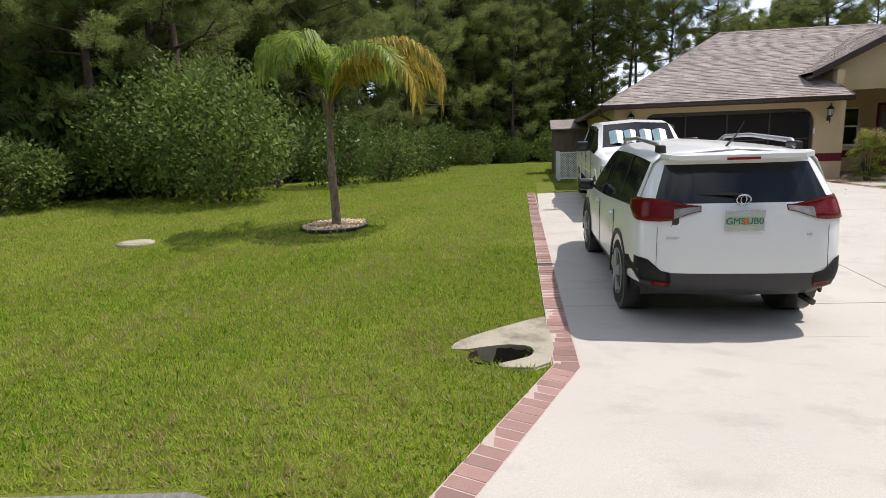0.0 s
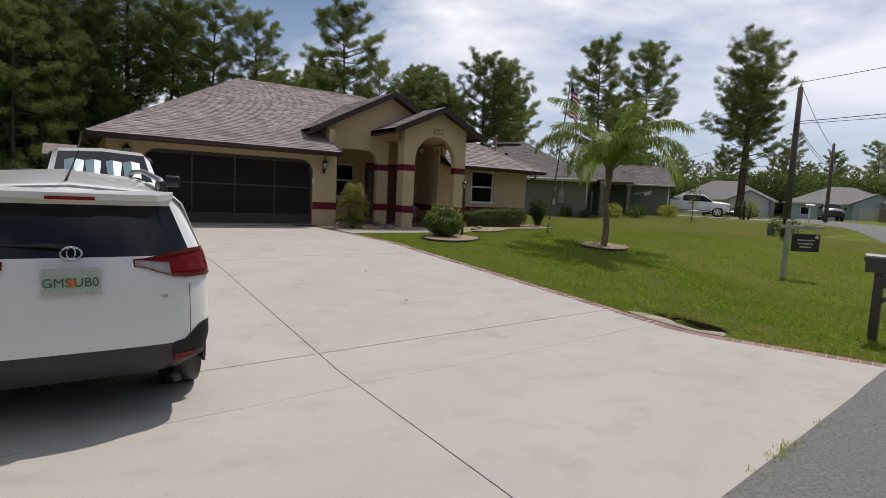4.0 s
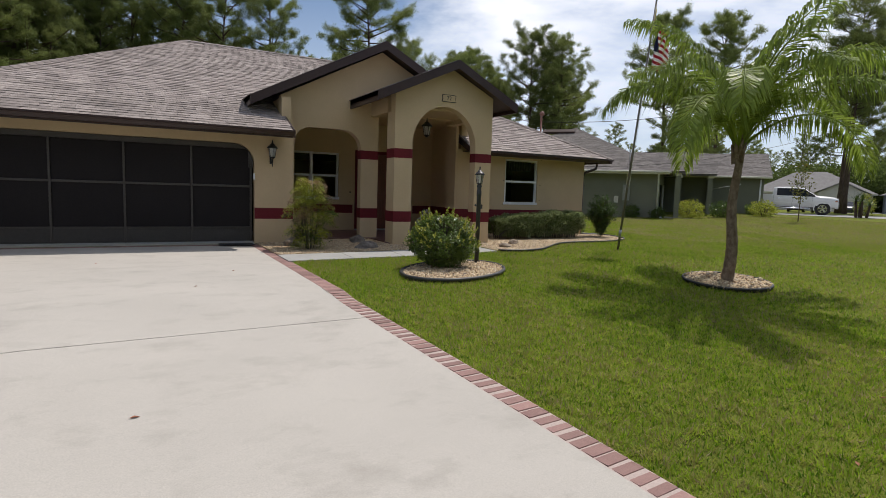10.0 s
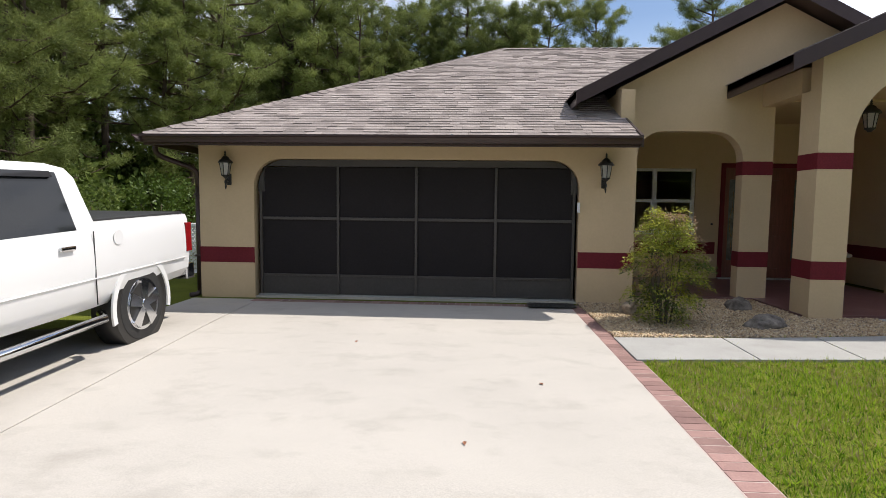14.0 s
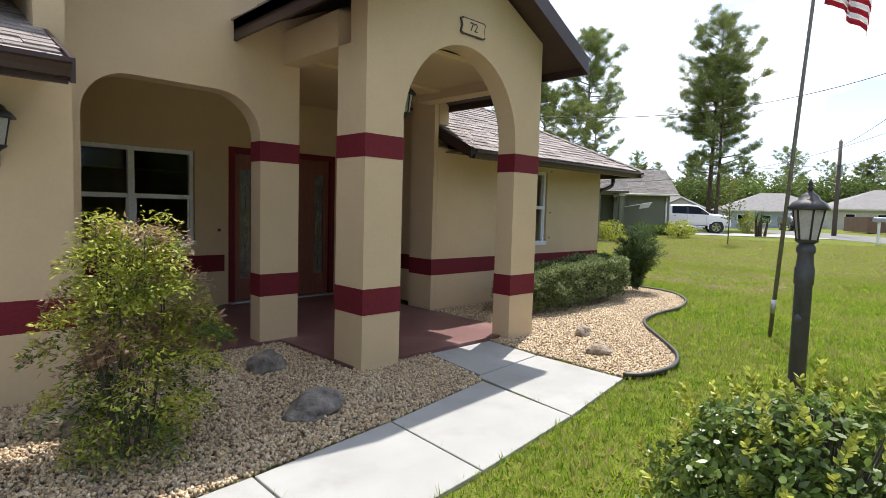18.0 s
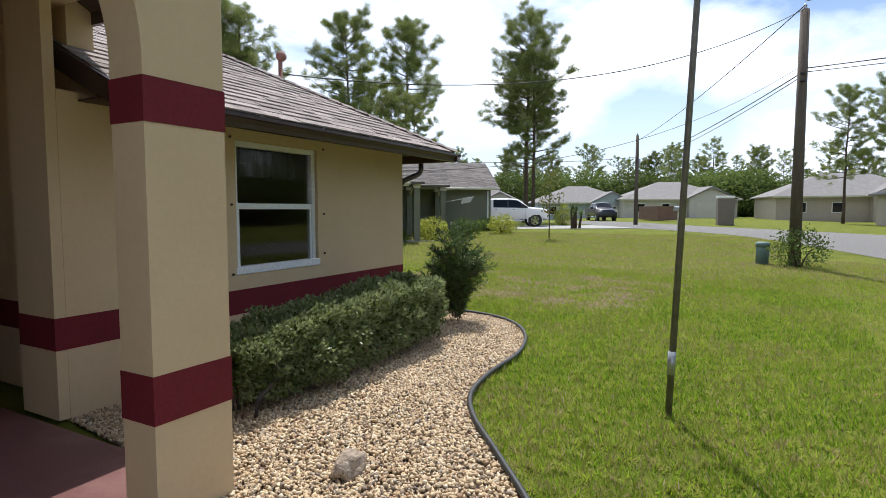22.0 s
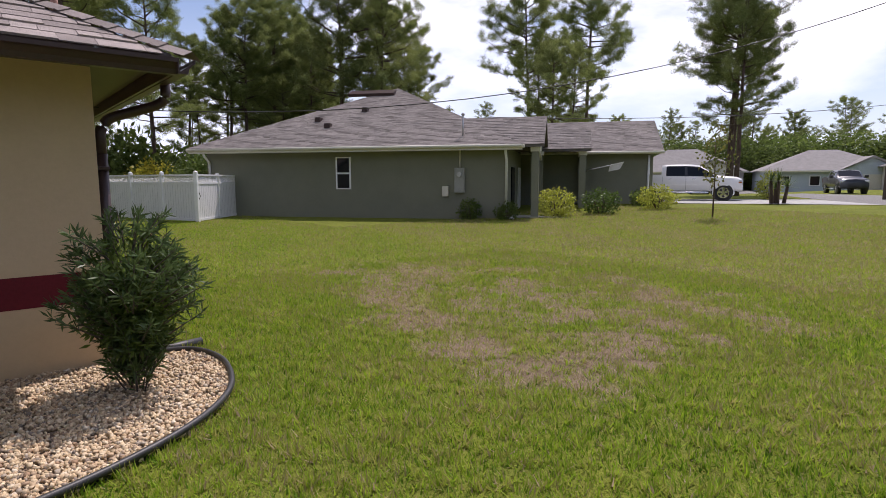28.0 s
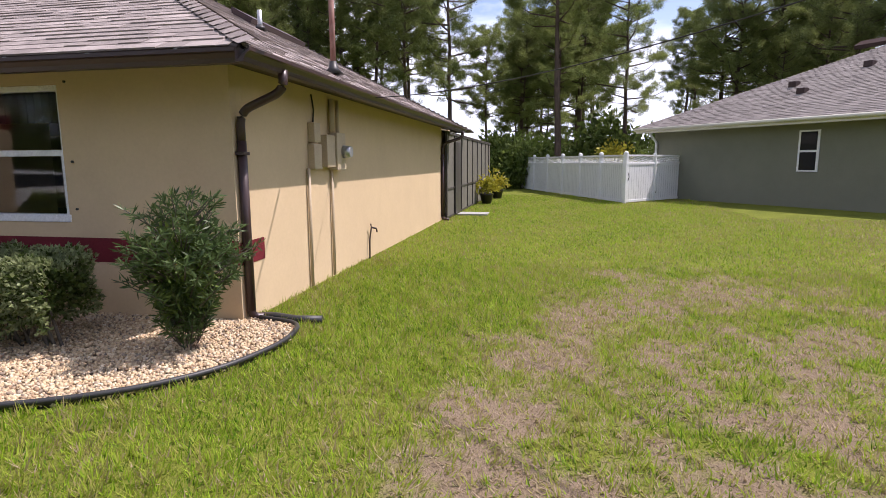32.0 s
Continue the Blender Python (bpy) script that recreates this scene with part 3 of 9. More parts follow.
plane([(3.9, 19.22, EV), (10.86, 19.22, EV), valley(10.86), valley(12.9), (14.9, *valley(12.9)[1:]), (14.9, RY, RIDGE), (RL, RY, RIDGE)])
plane([(15.93, 20.38, EV), (20.80, 20.38, EV), (RR, RY, RIDGE), (14.2, RY, RIDGE), (14.2, 23.3, EV + SW * 2.92), (15.93, 23.3, EV + SW * 2.92)])
plane([(20.80, 20.38, EV), (20.80, 31.3, EV), (RR, RY + 0.6, RIDGE), (RR, RY, RIDGE)])
plane([(3.9, 33.6, EV), (3.9, 19.22, EV), (RL, RY, RIDGE), (RL, RY + 0.6, RIDGE)])
plane([(20.80, 33.6, EV), (3.9, 33.6, EV), (RL, RY + 0.6, RIDGE), (RR, RY + 0.6, RIDGE)])


def gable(cx, top, lx, lz, rx, rz, y0, y1, hx=0.2):
    """A gable roof: two sloping decks, with fascia boards along the front."""
    for ax, az in ((lx, lz), (rx, rz)):
        a, b = (Vector((ax, y0, az)), Vector((cx, y0, top)))
        back = Vector((0, y1 - y0, 0))
        pts = [a, b, b + back, a + back] if ax < cx else [b, a, a + back, b + back]
        PLANES.append([a + back, a, b, b + back] if ax < cx else [a, a + back, b + back, b])
        roof_plane([tuple(p) for p in pts], 0.1)
        d = (a - b).normalized()
        f = prism(bmesh.new(), [a + Vector((0, 0, 0.0)), b + Vector((0, 0, 0.0)), b - Vector((0, 0, hx)), a - Vector((0, 0, hx))], (0, -0.03, 0))
        part("fascia", f, BROWN, roof)
        s = Vector((0.03 if ax < cx else -0.03, 0.0, 0))
        part("fascia", prism(bmesh.new(), [a, a + back, a + back - Vector((0, 0, hx)), a - Vector((0, 0, hx))], s), BROWN, roof)
        # boarded soffit
        lo = Vector((0, 0, -0.108))
        part("soffit", prism(bmesh.new(), [a + lo, b + lo, b + lo + back, a + lo + back], (0, 0, -0.012)), SOFFIT, roof)


gable(13.25, 4.75, 10.13, 3.17, 16.2, 3.2, 20.12, 26.0)
gable(14.45, 4.22, 12.50, 3.33, 16.10, 3.38, 18.70, 21.4)

# gutters, fascia and soffits of the level eaves


def gutter_run(p, q, out):
    """A box gutter from p to q, its lip to the outside."""
    p, q, o = Vector(p), Vector(q), Vector(out)
    prof = [(0.0, 0.0), (0.0, -0.11), (0.070, -0.11), (0.078, -0.075), (0.104, -0.040), (0.125, -0.030), (0.125, 0.0), (0.112, 0.0), (0.112, -0.022), (0.012, -0.098), (0.012, 0.0)]
    return prism(bmesh.new(), [p + o * u + Vector((0, 0, v)) for u, v in prof], q - p)


gut = thing("gutter", "dark brown metal gutters along the eaves", "gutter", kind="structure")
GG, GW = EV + 0.005, EV - 0.035
part("gutter_run", gutter_run((3.9, 19.25, GG), (10.86, 19.25, GG), (0, -1, 0)), BROWN, gut)
part("gutter_run", gutter_run((15.93, 20.42, GW), (20.82, 20.42, GW), (0, -1, 0)), BROWN, gut)
part("gutter_run", gutter_run((20.82, 20.3, GW), (20.82, 31.3, GW), (1, 0, 0)), BROWN, gut)
part("gutter_run", gutter_run((3.93, 33.6, GG), (3.93, 19.13, GG), (-1, 0, 0)), BROWN, gut)
for k in range(9):
    part("hanger", boxm(4.3 + 0.8 * k, 19.13, GG - 0.004, 4.325 + 0.8 * k, 19.25, GG + 0.006), ALU, gut, "pale gutter hanger")
for k in range(6):
    part("hanger", boxm(16.3 + 0.8 * k, 20.30, GW - 0.004, 16.325 + 0.8 * k, 20.42, GW + 0.006), ALU, gut, "pale gutter hanger")
for a in ((3.9, 19.255, 10.86, 19.28), (15.93, 20.425, 20.80, 20.45)):
    part("fascia", boxm(a[0], a[1], EV - 0.14, a[2], a[3], EV + 0.015), BROWN, roof)
part("fascia", boxm(20.79, 20.452, EV - 0.14, 20.815, 31.28, EV + 0.015), BROWN, roof)
part("fascia", boxm(3.94, 19.282, EV - 0.14, 3.965, 33.58, EV + 0.015), BROWN, roof)
part("soffit", boxm(3.97, 19.29, 2.352, 10.84, 19.898, 2.366), SOFFIT, roof)
part("soffit", boxm(15.93, 20.46, 2.352, 20.78, 20.947, 2.366), SOFFIT, roof)
part("soffit", boxm(20.362, 20.949, 2.352, 20.78, 31.28, 2.366), SOFFIT, roof)
part("soffit", boxm(3.97, 19.9, 2.352, 4.378, 33.5, 2.366), SOFFIT, roof)
# end wall of the garage eave beside the gable
part("fascia", prism(bmesh.new(), [(10.86, 19.2, EV + 0.02), (10.86, 20.5, EV + 0.55), (10.86, 20.5, EV + 0.36), (10.86, 19.2, EV - 0.14)], (0.03, 0, 0)), BROWN, roof)
part("fascia", prism(bmesh.new(), [(15.93, 20.4, EV + 0.02), (15.93, 21.6, EV + 0.6), (15.93, 21.6, EV + 0.42), (15.93, 20.4, EV - 0.14)], (-0.03, 0, 0)), BROWN, roof)

# downspouts


def elbow(path, r, n=6):
    """A pipe with its corners rounded off."""
    p = [Vector(q) for q in path]
    out = [p[0]]
    for a, b, c in zip(p, p[1:], p[2:]):
        u, w = (a - b).normalized() * min(r, (a - b).length * 0.48), (c - b).normalized() * min(r, (c - b).length * 0.48)
        out += [b + u * (1 - t) ** 2 + w * t ** 2 for t in [k / n for k in range(n + 1)]]
    return out + [p[-1]]


def downspout(top, wall, foot, turn, label):
    """Outlet at the gutter, a swept elbow back to the wall, and a drop to the ground."""
    t = thing("downspout", label, "downspout")
    bend = elbow([top, (top[0], top[1], top[2] - 0.17), (wall[0], wall[1], wall[2]), (wall[0], wall[1], wall[2] - 0.3)], 0.13)
    part("elbow", tube(bmesh.new(), bend, 0.040, 12), BROWN, t, smooth=True)
    part("pipe", tube(bmesh.new(), [(wall[0], wall[1], wall[2] - 0.26), (wall[0], wall[1], foot + 0.12)], 0.043, 12), BROWN, t, smooth=True)
    shoe = elbow([(wall[0], wall[1], foot + 0.2), (wall[0], wall[1], foot + 0.05), (wall[0] + turn[0] * 0.22, wall[1] + turn[1] * 0.22, foot + 0.035)], 0.08)
    part("shoe", tube(bmesh.new(), shoe, 0.041, 12), BROWN, t, smooth=True)
    for z in (0.6, 1.55):
        part("strap", boxm(wall[0] - 0.044, wall[1] - 0.055, z, wall[0] + 0.046, wall[1] + 0.055, z + 0.03, 0.004), BROWN, t)
    return t


downspout((20.885, 20.95, GW - 0.08), (20.405, 21.03, 1.94), -0.04, (0.6, 0.6), "dark brown downspout at the house corner")
downspout((20.885, 30.85, GW - 0.08), (20.405, 30.6, 1.94), -0.04, (0.8, -0.2), "dark brown downspout at the far corner of the side wall")
downspout((3.87, 19.6, GG - 0.08), (4.335, 19.95, 1.94), -0.04, (-0.5, -0.5), "dark brown downspout beside the garage")

# ---------- beds, walk, borders ----------


def clip_curve(points, n=6):
    """A smooth run through points (Catmull-Rom)."""
    p = [Vector(q) for q in points]
    p = [p[0] * 2 - p[1]] + p + [p[-1] * 2 - p[-2]]
    out = []
    for i in range(1, len(p) - 2):
        for k in range(n):
            t = k / n
            out.append(0.5 * ((2 * p[i]) + (p[i + 1] - p[i - 1]) * t + (2 * p[i - 1] - 5 * p[i] + 4 * p[i + 1] - p[i + 2]) * t * t + (3 * p[i] - p[i - 1] - 3 * p[i + 1] + p[i + 2]) * t ** 3))
    return out + [p[-2]]


walk_slabs = [[(10.2, 16.76), (11.39, 16.87), (11.41, 17.76), (10.2, 17.66)], [(11.4, 16.87), (12.43, 16.97), (12.5, 17.9), (11.42, 17.76)],
              [(12.44, 16.97), (13.6, 17.13), (13.72, 18.12), (12.51, 17.9)], [(13.61, 17.13), (14.8, 17.35), (14.84, 18.35), (13.78, 18.24)],
              [(13.84, 18.26), (14.84, 18.365), (14.93, 19.1), (14.0, 19.1)]]
pavement = thing("pavement", "pale grey concrete front walk in jointed slabs", "path", kind="structure")
for q in walk_slabs:
    c = sum((Vector(p) for p in q), Vector((0, 0))) / 4
    pts = [Vector(p) + (c - Vector(p)).normalized() * 0.003 for p in q]
    bm = prism(bmesh.new(), [(p.x, p.y, ground_z(p.x, p.y) + 0.03) for p in pts], (0, 0, -0.1))
    bmesh.ops.bevel(bm, geom=[e for e in bm.edges if min(v.co.z - ground_z(v.co.x, v.co.y) for v in e.verts) > 0], offset=0.004, segments=1, affect="EDGES")
    part("slab", bm, WALKCON, pavement)

# gravel beds, each a slightly mounded bed of stones
BED_EAST = clip_curve([(14.84, 17.37), (15.02, 17.24), (15.5, 17.2), (16.04, 17.39), (16.68, 17.88), (17.2, 18.3), (17.68, 18.55), (18.3, 18.65), (19.1, 18.68), (19.87, 18.88), (20.48, 19.22), (20.86, 19.65), (21.03, 20.15), (21.05, 20.55), (20.92, 20.88), (20.5, 21.02)], 5)
bed_e = [tuple(p) for p in BED_EAST] + [(20.37, 21.02), (20.37, 20.94), (15.77, 20.94), (15.57, 19.37), (15.57, 19.11), (14.94, 19.11)]
bed_w = [(10.21, 17.67), (12.5, 17.91), (13.73, 18.13), (13.78, 18.25), (13.99, 19.11), (13.01, 19.11), (13.01, 20.46), (11.02, 20.46), (11.02, 19.89), (10.19, 19.89)]
ISLAND = [(12.42 + 1.04 * math.cos(a), 15.0 + 0.84 * math.sin(a) + 0.42 * math.cos(a)) for a in [2 * math.pi * i / 40 for i in range(40)]]
RING_2 = [(16.5 + 0.78 * math.cos(2 * math.pi * i / 32), 13.1 + 0.60 * math.sin(2 * math.pi * i / 32)) for i in range(32)]
RING_1 = [(-2.2 + 0.66 * math.cos(2 * math.pi * i / 32), 12.15 + 0.72 * math.sin(2 * math.pi * i / 32)) for i in range(32)]


def inside(poly, xs, ys):
    r = np.zeros(len(xs), bool)
    n = len(poly)
    for i in range(n):
        (x0, y0), (x1, y1) = poly[i], poly[(i + 1) % n]
        if y0 == y1:
            continue
        c = ((y0 > ys) != (y1 > ys)) & (xs < (x1 - x0) * (ys - y0) / (y1 - y0) + x0)
        r ^= c
    return r


gz = np.vectorize(ground_z)
SOIL = surf("bed_soil", (0.22, 0.16, 0.115), (0.15, 0.105, 0.075), 9.0, 0.95, 0.8, 60.0, dist=0.02)


def stone_mat():
    """River gravel: cream, tan, rust and grey stones mixed."""
    m, nt, p = node_mat("gravel")
    L = nt.links.new
    geo = nt.nodes.new("ShaderNodeNewGeometry")
    r = nt.nodes.new("ShaderNodeValToRGB")
    cols = [(0.0, (0.46, 0.32, 0.17)), (0.2, (0.60, 0.47, 0.29)), (0.4, (0.29, 0.18, 0.10)), (0.55, (0.66, 0.55, 0.37)), (0.75, (0.50, 0.36, 0.21)), (0.9, (0.19, 0.15, 0.115)), (1.0, (0.70, 0.60, 0.44))]
    e = r.color_ramp.elements
    e[0].position, e[0].color = cols[0][0], (*cols[0][1], 1)
    e[1].position, e[1].color = cols[-1][0], (*cols[-1][1], 1)
    for pos, c in cols[1:-1]:
        x = e.new(pos)
        x.color = (*c, 1)
    L(geo.outputs["Random Per Island"], r.inputs["Fac"])
    n = nt.nodes.new("ShaderNodeTexNoise")
    n.inputs["Scale"].default_value = 120.0
    L(geo.outputs["Position"], n.inputs["Vector"])
    mx = nt.nodes.new("ShaderNodeMix")
    mx.data_type, mx.blend_type = "RGBA", "MULTIPLY"
    mx.inputs["Factor"].default_value = 0.5
    L(r.outputs["Color"], mx.inputs["A"])
    L(n.outputs["Fac"], mx.inputs["B"])
    g = nt.nodes.new("ShaderNodeHueSaturation")
    g.inputs["Value"].default_value = 1.3
    g.inputs["Saturation"].default_value = 0.98
    L(mx.outputs["Result"], g.inputs["Color"])
    L(g.outputs["Color"], p.inputs["Base Color"])
    p.inputs["Roughness"].default_value = 0.8
    return m


GRAVEL = stone_mat()


def gravel(name, poly, per_m2, size, label, lift=0.0):
    """Soil under a spread of many small stones."""
    z0 = lift
    bm = bmesh.new()
    vs = [bm.verts.new((x, y, ground_z(x, y) + 0.012 + z0)) for x, y in poly]
    f = bm.faces.new(vs)
    if f.normal.z < 0:
        f.normal_flip()
    bmesh.ops.triangulate(bm, faces=[f])
    base = link(name + "_soil", bm, SOIL, kind="structure")
    r = np.random.RandomState(len(poly) + int(per_m2))
    a = np.array(poly)
    lo, hi = a.min(0), a.max(0)
    n = int(per_m2 * np.prod(hi - lo))
    xs, ys = lo[0] + r.rand(n) * (hi[0] - lo[0]), lo[1] + r.rand(n) * (hi[1] - lo[1])
    k = inside(poly, xs, ys)
    xs, ys = xs[k], ys[k]
    n = len(xs)
    zs = gz(xs, ys) + 0.018 + z0 + r.rand(n) * 0.018
    cube = np.array([(-1, -1, -1), (1, -1, -1), (1, 1, -1), (-1, 1, -1), (-.7, -.7, 1), (.7, -.7, 1), (.7, .7, 1), (-.7, .7, 1)], float)
    v = cube[None] * (1 + 0.35 * (r.rand(n, 8, 3) - 0.5))
    s = size * (0.55 + 0.9 * r.rand(n, 1, 1)) * np.stack([1 + 0.5 * r.rand(n), 0.8 + 0.3 * r.rand(n), 0.45 + 0.35 * r.rand(n)], 1)[:, None, :]
    v = v * s
    q = r.randn(n, 4)
    q[:, 0] += 0.6
    q /= np.linalg.norm(q, axis=1)[:, None]
    w, x, y, z = q.T
    R = np.stack([1 - 2 * (y * y + z * z), 2 * (x * y - z * w), 2 * (x * z + y * w), 2 * (x * y + z * w), 1 - 2 * (x * x + z * z), 2 * (y * z - x * w), 2 * (x * z - y * w), 2 * (y * z + x * w), 1 - 2 * (x * x + y * y)], 1).reshape(n, 3, 3)
    v = np.einsum("nij,nkj->nki", R, v) + np.stack([xs, ys, zs], 1)[:, None, :]
    quads = np.array([(0, 3, 2, 1), (4, 5, 6, 7), (0, 1, 5, 4), (1, 2, 6, 5), (2, 3, 7, 6), (3, 0, 4, 7)])
    f = (quads[None] + 8 * np.arange(n)[:, None, None]).reshape(-1, 4)
    me = bpy.data.meshes.new(name)
    me.vertices.add(n * 8)
    me.vertices.foreach_set("co", v.ravel().astype(np.float32))
    me.loops.add(f.size)
    me.loops.foreach_set("vertex_index", f.ravel().astype(np.int32))
    me.polygons.add(len(f))
    me.polygons.foreach_set("loop_start", np.arange(0, f.size, 4, dtype=np.int32))
    me.update(calc_edges=True)
    me.materials.append(GRAVEL)
    return tagged(new(name, me), label, "gravel", "", "stuff")


gravel("gravel_bed", bed_e, 3300, 0.0098, "cream and rust river gravel in the curved bed along the wing")
gravel("gravel_by_the_porch", bed_w, 3900, 0.0088, "brown and tan river gravel before the porch")
gravel("gravel_island", ISLAND, 1800, 0.013, "tan gravel round the clipped bush and lamp post", 0.02)
gravel("gravel_ring", RING_2, 900, 0.018, "pale gravel ring at the foot of the palm", 0.02)
gravel("palm_gravel", RING_1, 900, 0.02, "pale gravel ring at the foot of the yellowing palm", 0.02)


def edging(path, label, closed=False, r=0.022):
    """Black plastic lawn edging: a round bead over a thin strip."""
    pts = [(x, y, ground_z(x, y) + 0.05) for x, y in path]
    if closed:
        pts.append(pts[0])
    t = thing("lawn_edging", label, "edging")
    part("bead", tube(bmesh.new(), pts, r, 8), EDGING, t)
    bm = bmesh.new()
    row = [(bm.verts.new((x, y, z)), bm.verts.new((x, y, z - 0.1))) for x, y, z in pts]
    for a, b in zip(row, row[1:]):
        bm.faces.new((a[0], b[0], b[1], a[1]))
    bmesh.ops.solidify(bm, geom=bm.faces[:], thickness=0.008)
    part("strip", bm, EDGING, t)


edging([tuple(p) for p in BED_EAST], "black plastic edging curving round the gravel bed")
edging(ISLAND, "black edging ring round the bush island", True, 0.03)
edging(RING_2, "black edging ring round the palm", True)
edging(RING_1, "black edging ring round the yellowing palm", True)

# loose rocks in the beds
ROCK = surf("field_stone", (0.30, 0.265, 0.23), (0.075, 0.062, 0.052), 9.0, 0.85, 0.8, 40.0, dist=0.02)
ROCKT = surf("tan_stone", (0.46, 0.38, 0.29), (0.20, 0.145, 0.10), 11.0, 0.85, 0.8, 40.0, dist=0.02)


def rock(x, y, sx, sy, sz, seed, material, label, turn=0):
    bm = bmesh.new()
    bmesh.ops.create_icosphere(bm, subdivisions=4, radius=1)
    for v in bm.verts:
        d = v.co.normalized()
        k = 1 + 0.28 * noise.noise(d * 1.3 + Vector((seed, 0, 0))) + 0.10 * noise.noise(d * 4.1 + Vector((0, seed, 0)))
        k += 0.10 * abs(noise.noise(d * 2.6 + Vector((0, 0, seed)))) + 0.04 * noise.noise(d * 11 + Vector((seed, seed, 0)))
        k = min(k, 0.98 / max(0.2, abs(d.dot(Vector((math.cos(seed), math.sin(seed), 0.8)).normalized()))))
        v.co = Vector((d.x * sx, d.y * sy, d.z * sz)) * k
        if v.co.z < -0.35 * sz:
            v.co.z = -0.35 * sz
    return link("rock", bm, material, None, label, True, category="rock", m=pose(x, y, ground_z(x, y) + 0.03 + 0.3 * sz, 0, 0, turn))


rock(12.42, 19.6, 0.17, 0.13, 0.13, 3, ROCK, "dark grey rock on the gravel by the porch pier")
rock(12.2, 18.42, 0.25, 0.16, 0.11, 8, ROCK, "large flat brown-grey rock on the gravel", 25)
rock(16.08, 18.58, 0.12, 0.085, 0.10, 14, ROCKT, "small tan rock on the pale gravel", 10)
rock(15.42, 17.96, 0.14, 0.10, 0.08, 21, ROCKT, "flat tan rock on the pale gravel", -20)
rock(10.78, 19.15, 0.15, 0.14, 0.13, 33, ROCKT, "rust-brown rock beside the nandina", 40)

# culvert ends on both sides of the driveway
culv = surf("culvert_concrete", (0.40, 0.36, 0.28), (0.28, 0.25, 0.19), 3.0, 0.9, 0.4, 60.0, stain=(0.16, 0.14, 0.10), stain_scale=3.0)


DIRT = surf("cut_earth", (0.055, 0.040, 0.026), (0.035, 0.026, 0.017), 14.0, 0.95, 0.8, 60.0, dist=0.03)


def culvert(label, outline, pit, mouth):
    """A worn concrete apron round a pit in the lawn, with a black disc as the shaded pipe mouth."""
    t = thing("culvert_end", label, "culvert")
    cx, cy, rx, ry, deep = pit
    z = ground_z(cx, cy)

    def fall(p):
        return ground_z(p[0], p[1]) + 0.022 - 0.015 * min(1.0, abs(p[0] - mouth[0]) / 0.7)

    bm = bmesh.new()
    loop = clip_curve(outline + outline[:1], 3)[:-1]
    a = [bm.verts.new((p.x, p.y, fall(p))) for p in loop]
    b = [bm.verts.new((p.x, p.y, fall(p) - 0.16)) for p in loop]
    f = bm.faces.new(a)
    n = len(a)
    for k in range(n):
        bm.faces.new((a[k], b[k], b[(k + 1) % n], a[(k + 1) % n]))
    rim = [e for e in f.edges]
    bmesh.ops.bevel(bm, geom=rim, offset=0.018, segments=2, affect="EDGES")
    bmesh.ops.recalc_face_normals(bm, faces=bm.faces[:])
    part("apron", bm, culv, t, "stained concrete apron")
    mx, my, s = mouth
    ring = [(0.20 * math.cos(q), 0.16 * math.sin(q)) for q in [2 * math.pi * k / 20 for k in range(20)]]
    # no hole here: a flat black disc paints the shade inside the pipe
    part("pipe_mouth", prism(bmesh.new(), [(mx, my + u, z - 0.15 + v) for u, v in ring], (s * 0.03, 0, 0)), BLACK, t, "black disc for the shade in the pipe mouth")
    bm = bmesh.new()
    m = 44
    r = random.Random(3)
    hi = [bm.verts.new((cx + rx * 1.0 * math.cos(q), cy + ry * 1.0 * math.sin(q), z - 0.012 + r.uniform(-0.012, 0.008))) for q in [2 * math.pi * k / m for k in range(m)]]
    lo = [bm.verts.new((cx + rx * 0.93 * math.cos(q), cy + ry * 0.93 * math.sin(q), z - deep - 0.02)) for q in [2 * math.pi * k / m for k in range(m)]]
    for k in range(m):
        bm.faces.new((hi[k], lo[k], lo[(k + 1) % m], hi[(k + 1) % m]))
    part("cut_bank", bm, DIRT, t, "dark cut earth round the pit")


APRON_EAST = [(10.93, 7.84), (11.14, 7.76), (11.28, 7.46), (11.26, 7.16), (11.14, 7.06), (11.12, 6.79), (11.22, 6.64), (11.40, 6.53), (11.36, 6.42), (11.08, 6.40)]
APRON_WEST = [(1.885, 6.80), (1.34, 6.28), (1.05, 5.92), (1.10, 5.76), (1.46, 5.90), (1.70, 5.92), (1.78, 5.78), (1.73, 5.62), (1.55, 5.52), (1.45, 5.40), (1.905, 5.52)]
culvert("weathered concrete culvert end sunk in the lawn", APRON_EAST, PITS[0], (11.12, 6.93, 1))
culvert("weathered concrete culvert end beside the brick border", APRON_WEST, PITS[1], (1.78, 5.76, -1))

# brick borders, one brick after the other
brick_mesh = bpy.data.meshes.new("brick")
bm = boxm(-0.0530, 0.0, -0.05, 0.0530, 0.195, 0.0, 0.0035)
bm.to_mesh(brick_mesh)
bm.free()
brick_mesh.materials.append(BRICK)
border = thing("border", "soldier course of red bricks edging the driveway", "border", kind="structure")


